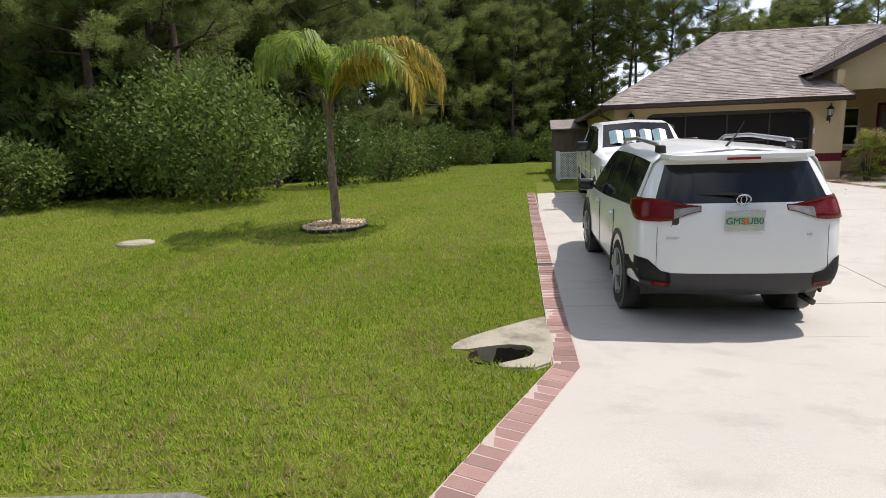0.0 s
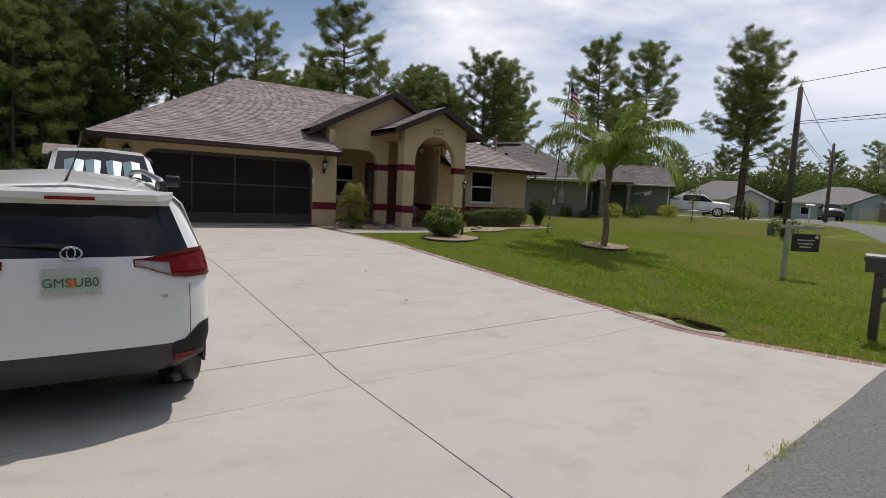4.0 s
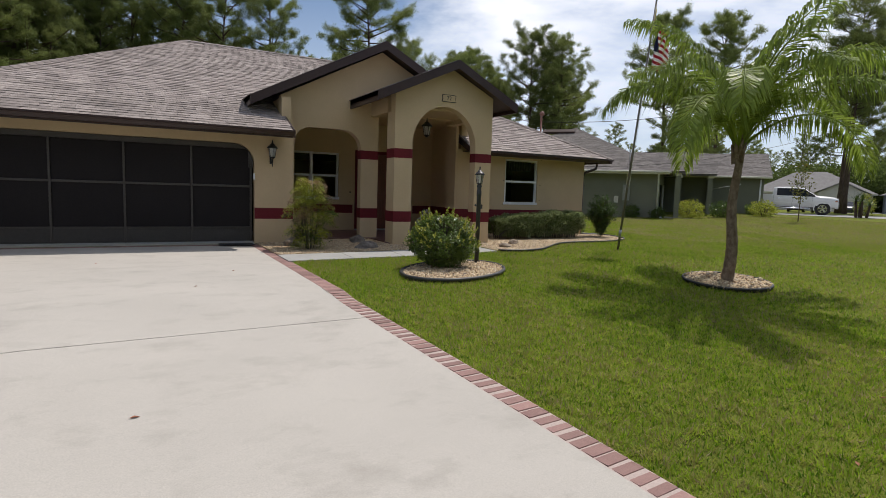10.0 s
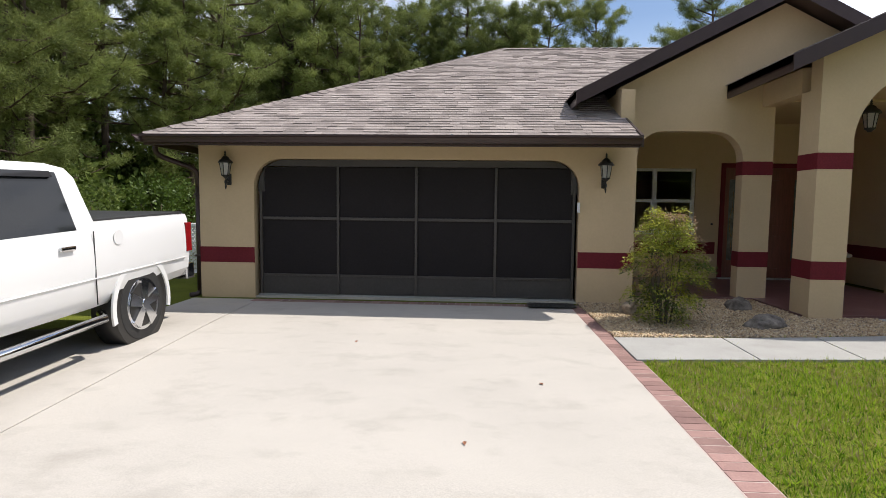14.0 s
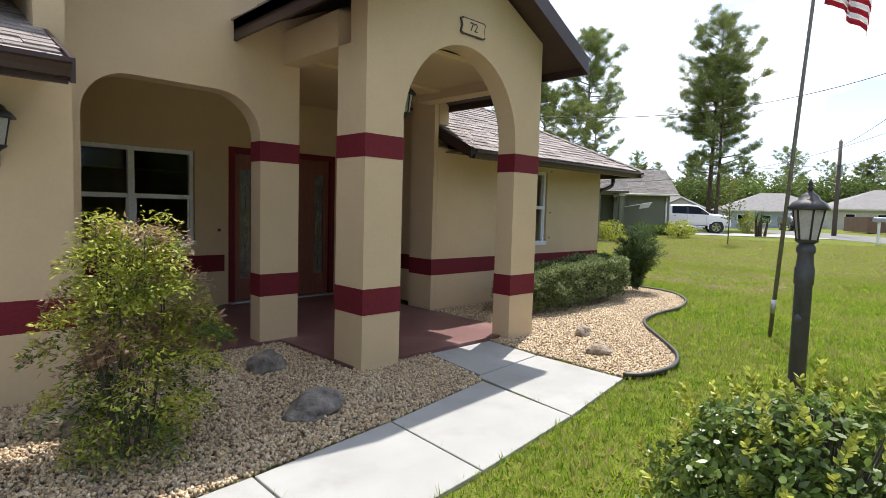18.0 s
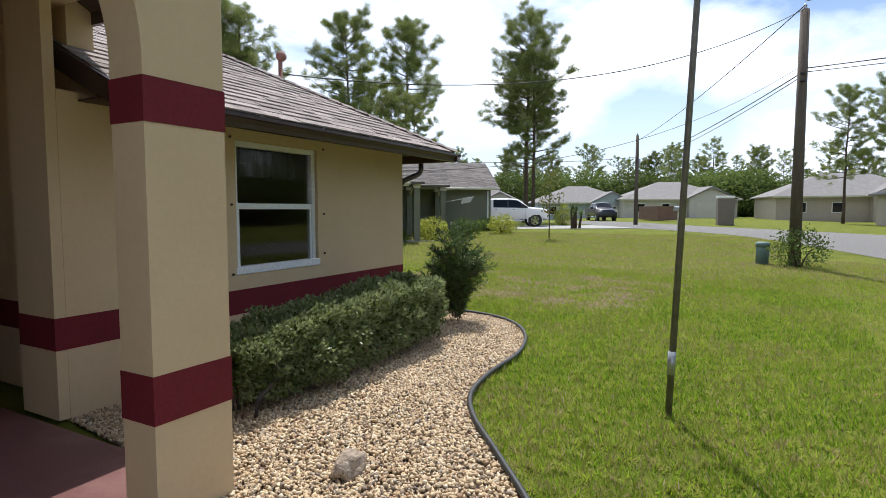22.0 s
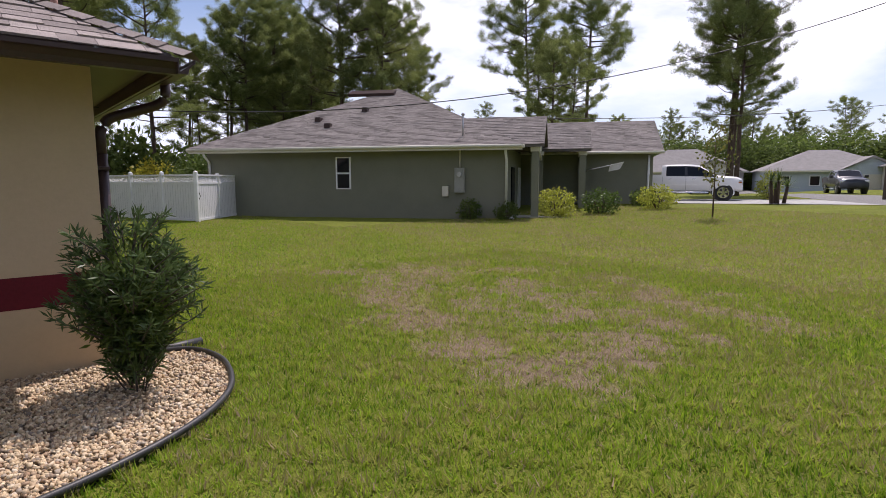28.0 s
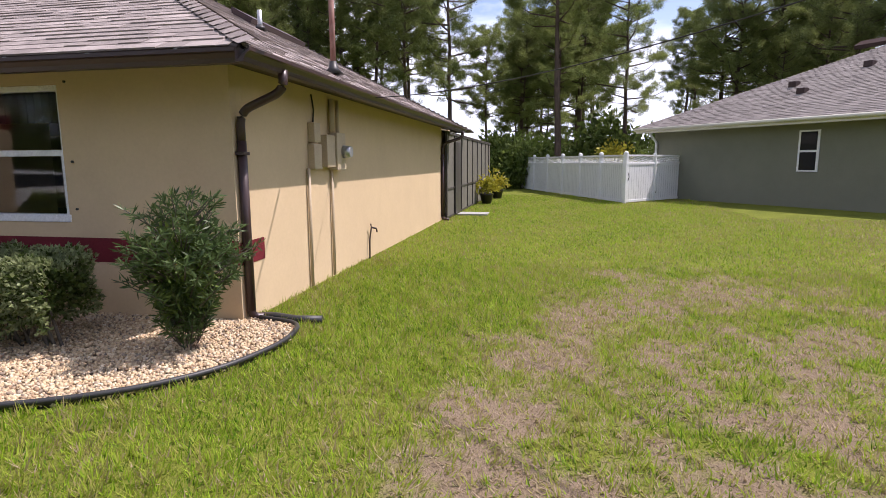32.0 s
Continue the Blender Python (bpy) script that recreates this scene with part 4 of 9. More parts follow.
def brick_run(path, side):
    """Bricks laid across a path, to its left (1) or right (-1)."""
    pts = [Vector(p) for p in path]
    bm = bmesh.new()
    for a, b in zip(pts, pts[1:]):
        d = (b - a)
        n = max(1, round(d.length / 0.114))
        ang = math.degrees(math.atan2(d.y, d.x)) + (0 if side > 0 else 180)
        for i in range(n):
            p = a + d * (i + 0.5) / n
            o = new("brick", brick_mesh)
            o.parent = border
            o.matrix_basis = pose(p.x, p.y, ground_z(p.x, p.y) + 0.0145 + 0.0015 * math.sin(i * 7.3), 0, 0, ang + 0.5 * math.sin(i * 3.1))
        nrm = Vector((-d.y, d.x)).normalized() * side * 0.198
        row = []
        k = max(2, int(d.length / 0.12))
        for i in range(k + 1):
            for w in (-0.06, 1.015):
                p = a + d * i / k + nrm * w
                row.append(bm.verts.new((p.x, p.y, ground_z(p.x, p.y) + 0.0115)))
        for i in range(k):
            f = bm.faces.new((row[2 * i], row[2 * i + 2], row[2 * i + 3], row[2 * i + 1]))
            if f.normal.z < 0:
                f.normal_flip()
    bmesh.ops.recalc_face_normals(bm, faces=bm.faces[:])
    part("mortar_bed", bm, MORTAR, border)


brick_run([(10.05, 17.62), (right_in(13.5) + 0.005, 13.5), (right_in(6.45) + 0.005, 6.45), (edge_in(4.5) + 0.005, 4.5)], 1)
brick_run([(left_in(17.3) - 0.005, 17.3), (left_in(5.48) - 0.005, 5.47), (left_in(3.3) - 0.005, 3.3)], -1)
brick_run([(5.3, 19.73), (10.18, 19.73)], -1)
brick_run([(10.05, 19.52), (10.05, 17.63)], 1)

# ---------- openings ----------
SCREEN = surf("screen_mesh", (0.018, 0.0155, 0.016), (0.022, 0.019, 0.019), 1.2, 0.75, 0.05, 30.0, spec=0.18)
KICK = surf("kick_panel", (0.045, 0.040, 0.036), (0.055, 0.05, 0.045), 2.0, 0.6, 0.05, 30.0)
FRAMEBR = surf("bronze_frame", (0.050, 0.044, 0.038), (0.06, 0.052, 0.046), 3.0, 0.45, 0.03)
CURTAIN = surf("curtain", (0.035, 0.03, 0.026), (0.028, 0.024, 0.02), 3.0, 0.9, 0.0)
DOORWOOD = surf("door_mahogany", (0.20, 0.060, 0.038), (0.14, 0.042, 0.028), 8.0, 0.45, 0.15, 60.0, stretch=(4, 4, 0.4))
BRASS = surf("brass", (0.55, 0.40, 0.16), (0.45, 0.33, 0.13), 6.0, 0.25, 0.0, metal=1.0)
LEADGLASS = surf("leaded_glass", (0.17, 0.18, 0.165), (0.08, 0.085, 0.08), 6.0, 0.12, 0.4, 25.0)

# sliding garage screen
gs = thing("garage_screen", "dark bronze sliding garage screen in four bays", "screen door")
Y = 20.0
bm = bmesh.new()
box(bm, 5.27, Y - 0.03, 0.0, 10.17, Y + 0.03, 0.03)
part("track", bm, ALU, gs, "pale aluminium track")
bm = bmesh.new()
prism(bm, [(x, Y - 0.02, z) for x, z in [(5.28, 1.7)] + round_corner(5.70, 1.69, 0.42, 180, 90)[1:] + round_corner(9.75, 1.69, 0.42, 90, 0)[:-1] + [(10.17, 1.7), (10.17, 1.62), (10.07, 1.62), (10.07, 2.01), (5.38, 2.01), (5.38, 1.62), (5.28, 1.62)]], (0, 0.04, 0))
part("head_frame", bm, FRAMEBR, gs)
MX = (5.32, 6.53, 7.74, 8.95, 10.12)
for x in MX:
    part("mullion", boxm(x - 0.02, Y - 0.035, 0.03, x + 0.02, Y + 0.03, 2.01 if 5.5 < x < 10 else 1.66, 0.006), FRAMEBR, gs)
for a, b in zip(MX, MX[1:]):
    part("rail", boxm(a + 0.02, Y - 0.03, 1.19, b - 0.02, Y + 0.02, 1.235, 0.005), FRAMEBR, gs)
    part("rail", boxm(a + 0.02, Y - 0.03, 0.31, b - 0.02, Y + 0.02, 0.345, 0.005), FRAMEBR, gs)
    part("kick_panel", boxm(a + 0.02, Y - 0.012, 0.035, b - 0.02, Y + 0.005, 0.31), KICK, gs)
    part("mesh_panel", boxm(a + 0.02, Y - 0.002, 0.345, b - 0.02, Y + 0.004, 1.19), SCREEN, gs)
    part("mesh_panel", boxm(a + 0.02, Y - 0.002, 1.235, b - 0.02, Y + 0.004, 2.0), SCREEN, gs)
part("latch", boxm(10.15, 19.86, 1.35, 10.19, 19.9, 1.5, 0.006), WHITE, gs, "small white latch box")

# single-hung windows


def window(name, x0, x1, z0, z1, y, label, cols=1, curtain=True):
    w = thing(name, label, "window", kind="structure")
    d0, d1 = y - 0.03, y + 0.05
    fr = 0.055
    part("window_frame", boxm(x0, d0, z0, x0 + fr, d1, z1, 0.006), WHITE, w)
    part("window_frame", boxm(x1 - fr, d0, z0, x1, d1, z1, 0.006), WHITE, w)
    part("window_frame", boxm(x0 + fr, d0, z1 - fr, x1 - fr, d1, z1, 0.006), WHITE, w)
    part("window_sill", boxm(x0 - 0.02, d0 - 0.05, z0 - 0.03, x1 + 0.02, d1, z0 + 0.045, 0.008), WHITE, w)
    zm = (z0 + z1) / 2
    step = (x1 - x0) / cols
    for c in range(cols):
        a, b = x0 + c * step, x0 + (c + 1) * step
        if c:
            part("window_frame", boxm(a - 0.04, d0 - 0.004, z0 + 0.045, a + 0.04, d1, z1 - fr, 0.006), WHITE, w)
        i0, i1 = a + (fr if c == 0 else 0.04), b - (fr if c == cols - 1 else 0.04)
        part("meeting_rail", boxm(i0, d0 + 0.004, zm - 0.03, i1, d1, zm + 0.03, 0.005), WHITE, w)
        for lo, hi, yy in ((z0 + 0.045, zm - 0.03, y + 0.0), (zm + 0.03, z1 - fr, y + 0.02)):
            g = part("pane", boxm(i0, yy, lo, i1, yy + 0.006, hi), GLASS, w)
            g.visible_shadow = False
        for s0 in ((i0, i0 + 0.025), (i1 - 0.025, i1)):
            part("sash", boxm(s0[0], d0 + 0.01, z0 + 0.045, s0[1], y - 0.001, zm - 0.03, 0.004), WHITE, w)
    if curtain:
        bm = bmesh.new()
        n = 60
        pts = [(x0 + (x1 - x0) * i / n, y + 0.30 + 0.02 * math.sin(i * 1.3), 0) for i in range(n + 1)]
        low = [bm.verts.new((x, yy, z1 - 0.33)) for x, yy, _ in pts]
        up = [bm.verts.new((x, yy, z1 + 0.05)) for x, yy, _ in pts]
        for i in range(n):
            bm.faces.new((low[i], low[i + 1], up[i + 1], up[i]))
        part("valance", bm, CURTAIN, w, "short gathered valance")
    return w


window("window_1", wx0, wx1, wz0, wz1, 21.02, "white single-hung window with a dark room behind")
window("window_2", rx0, rx1, rz0, rz1, 23.02, "white double single-hung window on the shaded porch", 2, False)
for x, z in ((wx0 - 0.06, wz1 + 0.02), (wx1 + 0.10, wz1 + 0.02), (wx0 - 0.06, wz0 - 0.02), (wx1 + 0.1, wz0 + 0.1), (wx0 - 0.06, 1.6), (wx1 + 0.1, 1.5)):
    link("shutter_anchor", tube(bmesh.new(), [(x, 20.95, z), (x, 20.935, z)], 0.012, 8), BLACK, None, "small dark shutter anchor in the stucco", category="anchor")

# front door with two glazed leaves
dr = thing("door_1", "maroon wooden double front door with narrow leaded glass", "door", kind="structure")
part("door_frame", boxm(dx0, 22.93, 0.03, dx0 + 0.09, 23.1, dz1, 0.01), MAROON, dr)
part("door_frame", boxm(dx1 - 0.09, 22.93, 0.03, dx1, 23.1, dz1, 0.01), MAROON, dr)
part("door_frame", boxm(dx0 + 0.09, 22.93, dz1 - 0.09, dx1 - 0.09, 23.1, dz1, 0.01), MAROON, dr)
part("threshold", boxm(dx0, 22.85, 0.03, dx1, 23.0, 0.055, 0.008), ALU, dr)
for a, b, glass in ((dx0 + 0.09, dx0 + 0.46, 1), (dx0 + 0.46, dx1 - 0.46, 0), (dx1 - 0.46, dx1 - 0.09, 1)):
    if glass:
        m = (a + b) / 2
        bm = bmesh.new()
        box(bm, a, 22.98, 0.06, m - 0.085, 23.03, dz1 - 0.09, 0.006)
        box(bm, m + 0.085, 22.98, 0.06, b, 23.03, dz1 - 0.09, 0.006)
        box(bm, m - 0.085, 22.98, 0.06, m + 0.085, 23.03, 0.4)
        box(bm, m - 0.085, 22.98, dz1 - 0.32, m + 0.085, 23.03, dz1 - 0.09)
        leaf = part("sidelight", bm, DOORWOOD, dr)
        part("glass", boxm(m - 0.085, 23.0, 0.4, m + 0.085, 23.012, dz1 - 0.32), LEADGLASS, leaf, "leaded glass strip")
        bm = bmesh.new()
        zc = 1.15
        for s in (-1, 1):
            tube(bm, [(m + s * 0.05 * math.sin(math.pi * k / 16), 22.998, zc - 0.3 + 0.6 * k / 16) for k in range(17)], 0.005, 6)
            tube(bm, [(m, 22.998, zc + s * 0.3), (m, 22.998, zc + s * 0.62)], 0.005, 6)
        part("came", bm, BRASS, leaf, "thin brass came in an oval")
    else:
        leaf = part("door_leaf", boxm(a, 22.97, 0.06, b, 23.02, dz1 - 0.09, 0.006), DOORWOOD, dr)
        for z0, z1 in ((0.25, 0.9), (1.1, 2.0)):
            for u0, u1 in ((a + 0.12, (a + b) / 2 - 0.04), ((a + b) / 2 + 0.04, b - 0.12)):
                part("panel", boxm(u0, 22.955, z0, u1, 22.975, z1, 0.012), DOORWOOD, leaf)
        bm = bmesh.new()
        bmesh.ops.create_uvsphere(bm, u_segments=14, v_segments=10, radius=0.032, matrix=Matrix.Translation((a + 0.07, 22.92, 1.0)))
        tube(bm, [(a + 0.07, 22.97, 1.0), (a + 0.07, 22.92, 1.0)], 0.012, 8)
        part("knob", bm, BRASS, leaf, "brass door knob")
        part("deadbolt", tube(bmesh.new(), [(a + 0.07, 22.97, 1.15), (a + 0.07, 22.945, 1.15)], 0.026, 14), BRASS, leaf, "brass deadbolt")
link("doorbell", boxm(13.34, 22.935, 1.10, 13.38, 22.95, 1.14, 0.005), BLACK, None, "small dark doorbell beside the front door", category="doorbell")

# coach lamps beside the garage
LAMPGLASS = surf("frosted_lamp_glass", (0.70, 0.69, 0.64), (0.62, 0.61, 0.56), 6.0, 0.3, 0.0)


def lantern_parts(t, z, s, hood, finial=True):
    """The head of a lantern: base tray, four tapered panes with posts, a hipped hood, a finial."""
    def ring(r, zz):
        return [(r * math.cos(math.radians(60 * k + 30)), r * math.sin(math.radians(60 * k + 30)), zz) for k in range(6)]
    lo, hi = 0.055 * s, 0.085 * s
    zb, zt = z, z + 0.19 * s
    a, b = ring(lo, zb), ring(hi, zt)
    for k in range(6):
        j = (k + 1) % 6
        bm = bmesh.new()
        f = bm.faces.new([bm.verts.new(p) for p in (a[k], a[j], b[j], b[k])])
        bmesh.ops.solidify(bm, geom=[f], thickness=0.003)
        part("pane", bm, LAMPGLASS, t, "frosted pane")
        part("corner_post", tube(bmesh.new(), [a[k], b[k]], 0.006 * s, 6), BLACK, t)
    part("tray", lathe(bmesh.new(), [(0.02 * s, zb - 0.05 * s), (0.035 * s, zb - 0.03 * s), (lo * 1.15, zb - 0.01 * s), (lo * 1.15, zb)], 18), BLACK, t)
    part("hood", lathe(bmesh.new(), [(hi * 1.35, zt - 0.012 * s), (hi * 1.38, zt), (hi * 1.05, zt + 0.035 * s), (hi * 0.75, zt + 0.05 * s), (hi * 0.6, zt + 0.075 * s), (hi * 0.25, zt + 0.095 * s), (0.012 * s, zt + 0.105 * s)], 6 if hood else 18), BLACK, t)
    if finial:
        part("finial", lathe(bmesh.new(), [(0.008 * s, zt + 0.1 * s), (0.018 * s, zt + 0.115 * s), (0.010 * s, zt + 0.13 * s), (0.016 * s, zt + 0.14 * s), (0.003 * s, zt + 0.175 * s)], 12), BLACK, t)


def wall_lamp(x, y, z, label):
    t = thing("wall_lantern", label, "wall lamp", pose(x, y, z), "garage lanterns")
    lantern_parts(t, 0.0, 1.0, True)
    part("arm", tube(bmesh.new(), [(0, 0, -0.04), (0, 0.02, -0.08), (0, 0.09, -0.09), (0, 0.12, -0.06)], 0.012, 8), BLACK, t)
    part("wall_plate", boxm(-0.035, 0.115, -0.15, 0.035, 0.135, 0.02, 0.012), BLACK, t)
    part("tail", lathe(bmesh.new(), [(0.014, -0.08), (0.02, -0.11), (0.010, -0.15), (0.016, -0.17), (0.004, -0.22)], 12), BLACK, t)


wall_lamp(4.86, 19.765, 1.86, "black six-sided coach lantern on the garage wall")
wall_lamp(10.53, 19.765, 1.86, "black six-sided coach lantern on the garage wall")

# hanging lantern in the portico
hl = thing("hanging_lantern", "clear glass lantern hanging under the portico ceiling", "ceiling lamp", pose(14.32, 20.0, 2.62))
lantern_parts(hl, 0.0, 1.15, False)
part("chain", tube(bmesh.new(), [(0, 0, 0.38), (0, 0, 0.42)], 0.008, 6), BLACK, hl)

# house number plaque
pl = thing("house_number", "cream plaque with the number 72 over the arch", "plaque")
pz, px_ = 3.385, 14.375
outline = [(-0.19, -0.07), (-0.16, -0.085), (0.16, -0.085), (0.19, -0.07), (0.17, 0.0), (0.19, 0.07), (0.16, 0.085), (-0.16, 0.085), (-0.19, 0.07), (-0.17, 0.0)]
part("rim", prism(bmesh.new(), [(px_ + x, 18.996, pz + z) for x, z in outline], (0, -0.014, 0)), BLACK, pl)
part("face", prism(bmesh.new(), [(px_ + x * 0.91, 18.981, pz + z * 0.84) for x, z in outline], (0, -0.004, 0)), STUCCO, pl)


def letters(text, size, m, material, parent, depth=0.002):
    c = bpy.data.curves.new("text", "FONT")
    c.body, c.size, c.extrude, c.align_x, c.align_y = text, size, depth, "CENTER", "CENTER"
    ob = bpy.data.objects.new("tmp", c)
    scene.collection.objects.link(ob)
    me = bpy.data.meshes.new_from_object(ob.evaluated_get(bpy.context.evaluated_depsgraph_get()))
    bpy.data.objects.remove(ob)
    me.materials.append(material)
    o = new("lettering", me)
    o.parent = parent
    o.matrix_basis = m
    return o


letters("72", 0.125, pose(px_, 18.975, pz, 90, 0, 0), BLACK, pl)

# door mat
mat_ob = thing("door_mat", "black rubber mat by the garage screen", "mat")
bm = boxm(9.42, 19.40, 0.005, 10.10, 19.70, 0.016, 0.004)
part("pad", bm, EDGING, mat_ob)
for i in range(9):
    part("rib", boxm(9.45 + 0.067 * i, 19.46, 0.014, 9.49 + 0.067 * i, 19.70, 0.021), EDGING, mat_ob)

# spotted dog figure on the porch
bm = bmesh.new()


def blob(bm, c, r, turn=(0, 0, 0)):
    bmesh.ops.create_uvsphere(bm, u_segments=14, v_segments=10, radius=1, matrix=Matrix.Translation(c) @ Euler(turn).to_matrix().to_4x4() @ Matrix.Diagonal((*r, 1)))


blob(bm, (0, 0, 0.20), (0.085, 0.12, 0.14), (0.5, 0, 0))
blob(bm, (0, -0.06, 0.33), (0.065, 0.07, 0.11))
blob(bm, (0, -0.10, 0.47), (0.062, 0.08, 0.065))
blob(bm, (0, -0.18, 0.45), (0.032, 0.055, 0.032))
for s in (-1, 1):
    blob(bm, (s * 0.06, -0.07, 0.47), (0.018, 0.04, 0.06))
    tube(bm, [(s * 0.045, -0.10, 0.30), (s * 0.05, -0.13, 0.15), (s * 0.05, -0.14, 0.02)], [0.035, 0.026, 0.03], 8)
    blob(bm, (s * 0.08, 0.03, 0.06), (0.045, 0.10, 0.06))
spots, snt, sp = node_mat("spotted_glaze")
vo = snt.nodes.new("ShaderNodeTexVoronoi")
vo.inputs["Scale"].default_value = 15.0
tcn = snt.nodes.new("ShaderNodeTexCoord")
snt.links.new(tcn.outputs["Object"], vo.inputs["Vector"])
rr = snt.nodes.new("ShaderNodeValToRGB")
rr.color_ramp.interpolation = "CONSTANT"
rr.color_ramp.elements[0].color, rr.color_ramp.elements[1].color, rr.color_ramp.elements[1].position = (0.02, 0.02, 0.02, 1), (0.7, 0.69, 0.66, 1), 0.32
snt.links.new(vo.outputs["Distance"], rr.inputs["Fac"])
snt.links.new(rr.outputs["Color"], sp.inputs["Base Color"])
sp.inputs["Roughness"].default_value = 0.3
link("dog_statue", bm, spots, None, "white spotted sitting dog figure on the porch floor", True, category="statue", m=pose(15.34, 22.3, 0.03, 0, 0, 55) @ Matrix.Scale(1.25, 4))

# ---------- side wall fittings ----------
PAINTBOX = surf("painted_box", (0.50, 0.40, 0.27), (0.44, 0.35, 0.23), 5.0, 0.6, 0.1)
xw = 20.36
em = thing("electric_meter", "tan painted electric meter and breaker boxes on the side wall", "electric meter")
part("meter_box", boxm(xw, 23.16, 1.38, xw + 0.13, 23.47, 1.86, 0.012), PAINTBOX, em)
part("meter_glass", tube(bmesh.new(), [(xw + 0.12, 23.38, 1.62), (xw + 0.24, 23.38, 1.62)], [0.085, 0.07], 20), ALU, em, "round glass meter")
part("breaker_box", boxm(xw, 22.86, 1.42, xw + 0.12, 23.12, 1.82, 0.012), PAINTBOX, em)
part("small_box", boxm(xw, 22.54, 1.40, xw + 0.09, 22.76, 1.70, 0.01), PAINTBOX, em)
part("small_box", boxm(xw, 22.56, 1.72, xw + 0.09, 22.74, 1.95, 0.01), PAINTBOX, em)
for y, r in ((23.19, 0.035), (23.39, 0.026)):
    part("conduit", tube(bmesh.new(), [(xw + 0.05, y, 1.86), (xw + 0.05, y, 2.28)], r, 10), PAINTBOX, em)
part("conduit", tube(bmesh.new(), [(xw + 0.03, 22.48, 0.0), (xw + 0.03, 22.49, 1.42)], 0.02, 8), PAINTBOX, em)
part("conduit", tube(bmesh.new(), [(xw + 0.03, 23.18, 0.0), (xw + 0.03, 23.20, 1.4)], 0.02, 8), PAINTBOX, em)
part("cable", tube(bmesh.new(), [(xw + 0.02, 22.68, 1.95), (xw + 0.02, 22.72, 2.1), (xw + 0.02, 22.66, 2.28)], 0.010, 6), BLACK, em)
sg = thing("garden_tap", "rusty garden tap on a bent pipe at the wall", "tap")
part("pipe", tube(bmesh.new(), [(xw + 0.03, 24.64, -0.05), (xw + 0.04, 24.64, 0.3), (xw + 0.05, 24.70, 0.46), (xw + 0.06, 24.64, 0.52)], 0.013, 8), BROWN, sg)
part("spout", tube(bmesh.new(), [(xw + 0.05, 24.70, 0.46), (xw + 0.11, 24.76, 0.44), (xw + 0.12, 24.77, 0.38)], 0.014, 8), BROWN, sg)
# service mast and vents on the roof
mast = thing("service_mast", "rusty service mast with a weatherhead above the eave", "mast")
RUST = surf("rusty_pipe", (0.20, 0.075, 0.05), (0.30, 0.16, 0.13), 6.0, 0.7, 0.2)


def east_z(x):
    return EV + (20.80 - x) * (RIDGE - EV) / (20.80 - RR)


mx_, my_ = 20.41, 23.32
part("mast_pipe", tube(bmesh.new(), [(mx_, my_, east_z(mx_) - 0.2), (mx_, my_, 4.0)], 0.035, 12), RUST, mast)
part("flashing", lathe(bmesh.new(), [(0.13, -0.02), (0.06, 0.06), (0.045, 0.14)], 16, (mx_, my_, east_z(mx_) + 0.03)), BLACK, mast)
part("weatherhead", lathe(bmesh.new(), [(0.05, 0.0), (0.085, 0.04), (0.085, 0.09), (0.05, 0.14), (0.01, 0.155)], 16, (mx_ + 0.02, my_, 3.96)), RUST, mast)
v1 = thing("vent_pipe", "short grey vent pipe on the roof", "vent")
part("pipe", tube(bmesh.new(), [(18.3, 25.4, east_z(18.3) - 0.1), (18.3, 25.4, east_z(18.3) + 0.32)], 0.04, 12), ALU, v1)
part("boot", lathe(bmesh.new(), [(0.12, 0), (0.05, 0.08)], 14, (18.3, 25.4, east_z(18.3))), BLACK, v1)
rv_ = thing("ridge_vent", "long dark off-ridge vent on the roof", "vent")
part("vent_body", prism(bmesh.new(), [(17.9, 25.8, east_z(17.9) + 0.02), (17.55, 25.8, east_z(17.55) + 0.02), (17.55, 25.8, east_z(17.55) + 0.13), (17.95, 25.8, east_z(17.9) + 0.10)], (0, 2.2, 0)), BROWN, rv_)
# pool screen enclosure behind the side wall
se = thing("screen_enclosure", "bronze framed pool screen enclosure behind the house", "screen enclosure")
SCR2 = surf("cage_mesh", (0.12, 0.115, 0.09), (0.15, 0.14, 0.11), 1.2, 0.8, 0.0)
for i in range(9):
    y = 30.78 + 1.2 * i
    part("post", boxm(20.44, y - 0.03, -0.03, 20.5, y + 0.03, 2.25, 0.004), FRAMEBR, se)
for z in (0.0, 0.75, 2.2):
    part("rail", boxm(20.445, 30.8, z, 20.495, 41.0, z + 0.05), FRAMEBR, se)
part("mesh_wall", boxm(20.465, 30.8, 0.05, 20.472, 41.0, 2.2), SCR2, se)
part("cage_roof", prism(bmesh.new(), [(20.5, 30.75, 2.26), (20.5, 41.0, 2.26), (16.0, 41.0, 2.9), (16.0, 30.75, 2.9)], (0, 0, 0.02)), SCR2, se)
part("end_wall", boxm(14.0, 40.99, 0.0, 20.46, 41.0, 2.25), SCR2, se)
part("screen_door", boxm(20.50, 31.9, 0.02, 20.53, 32.75, 2.05, 0.01), FRAMEBR, se)
link("step_pad", boxm(20.55, 32.0, -0.08, 21.4, 32.65, 0.02, 0.01), WALKCON, None, "small pale concrete pad at the screen door", category="pad")


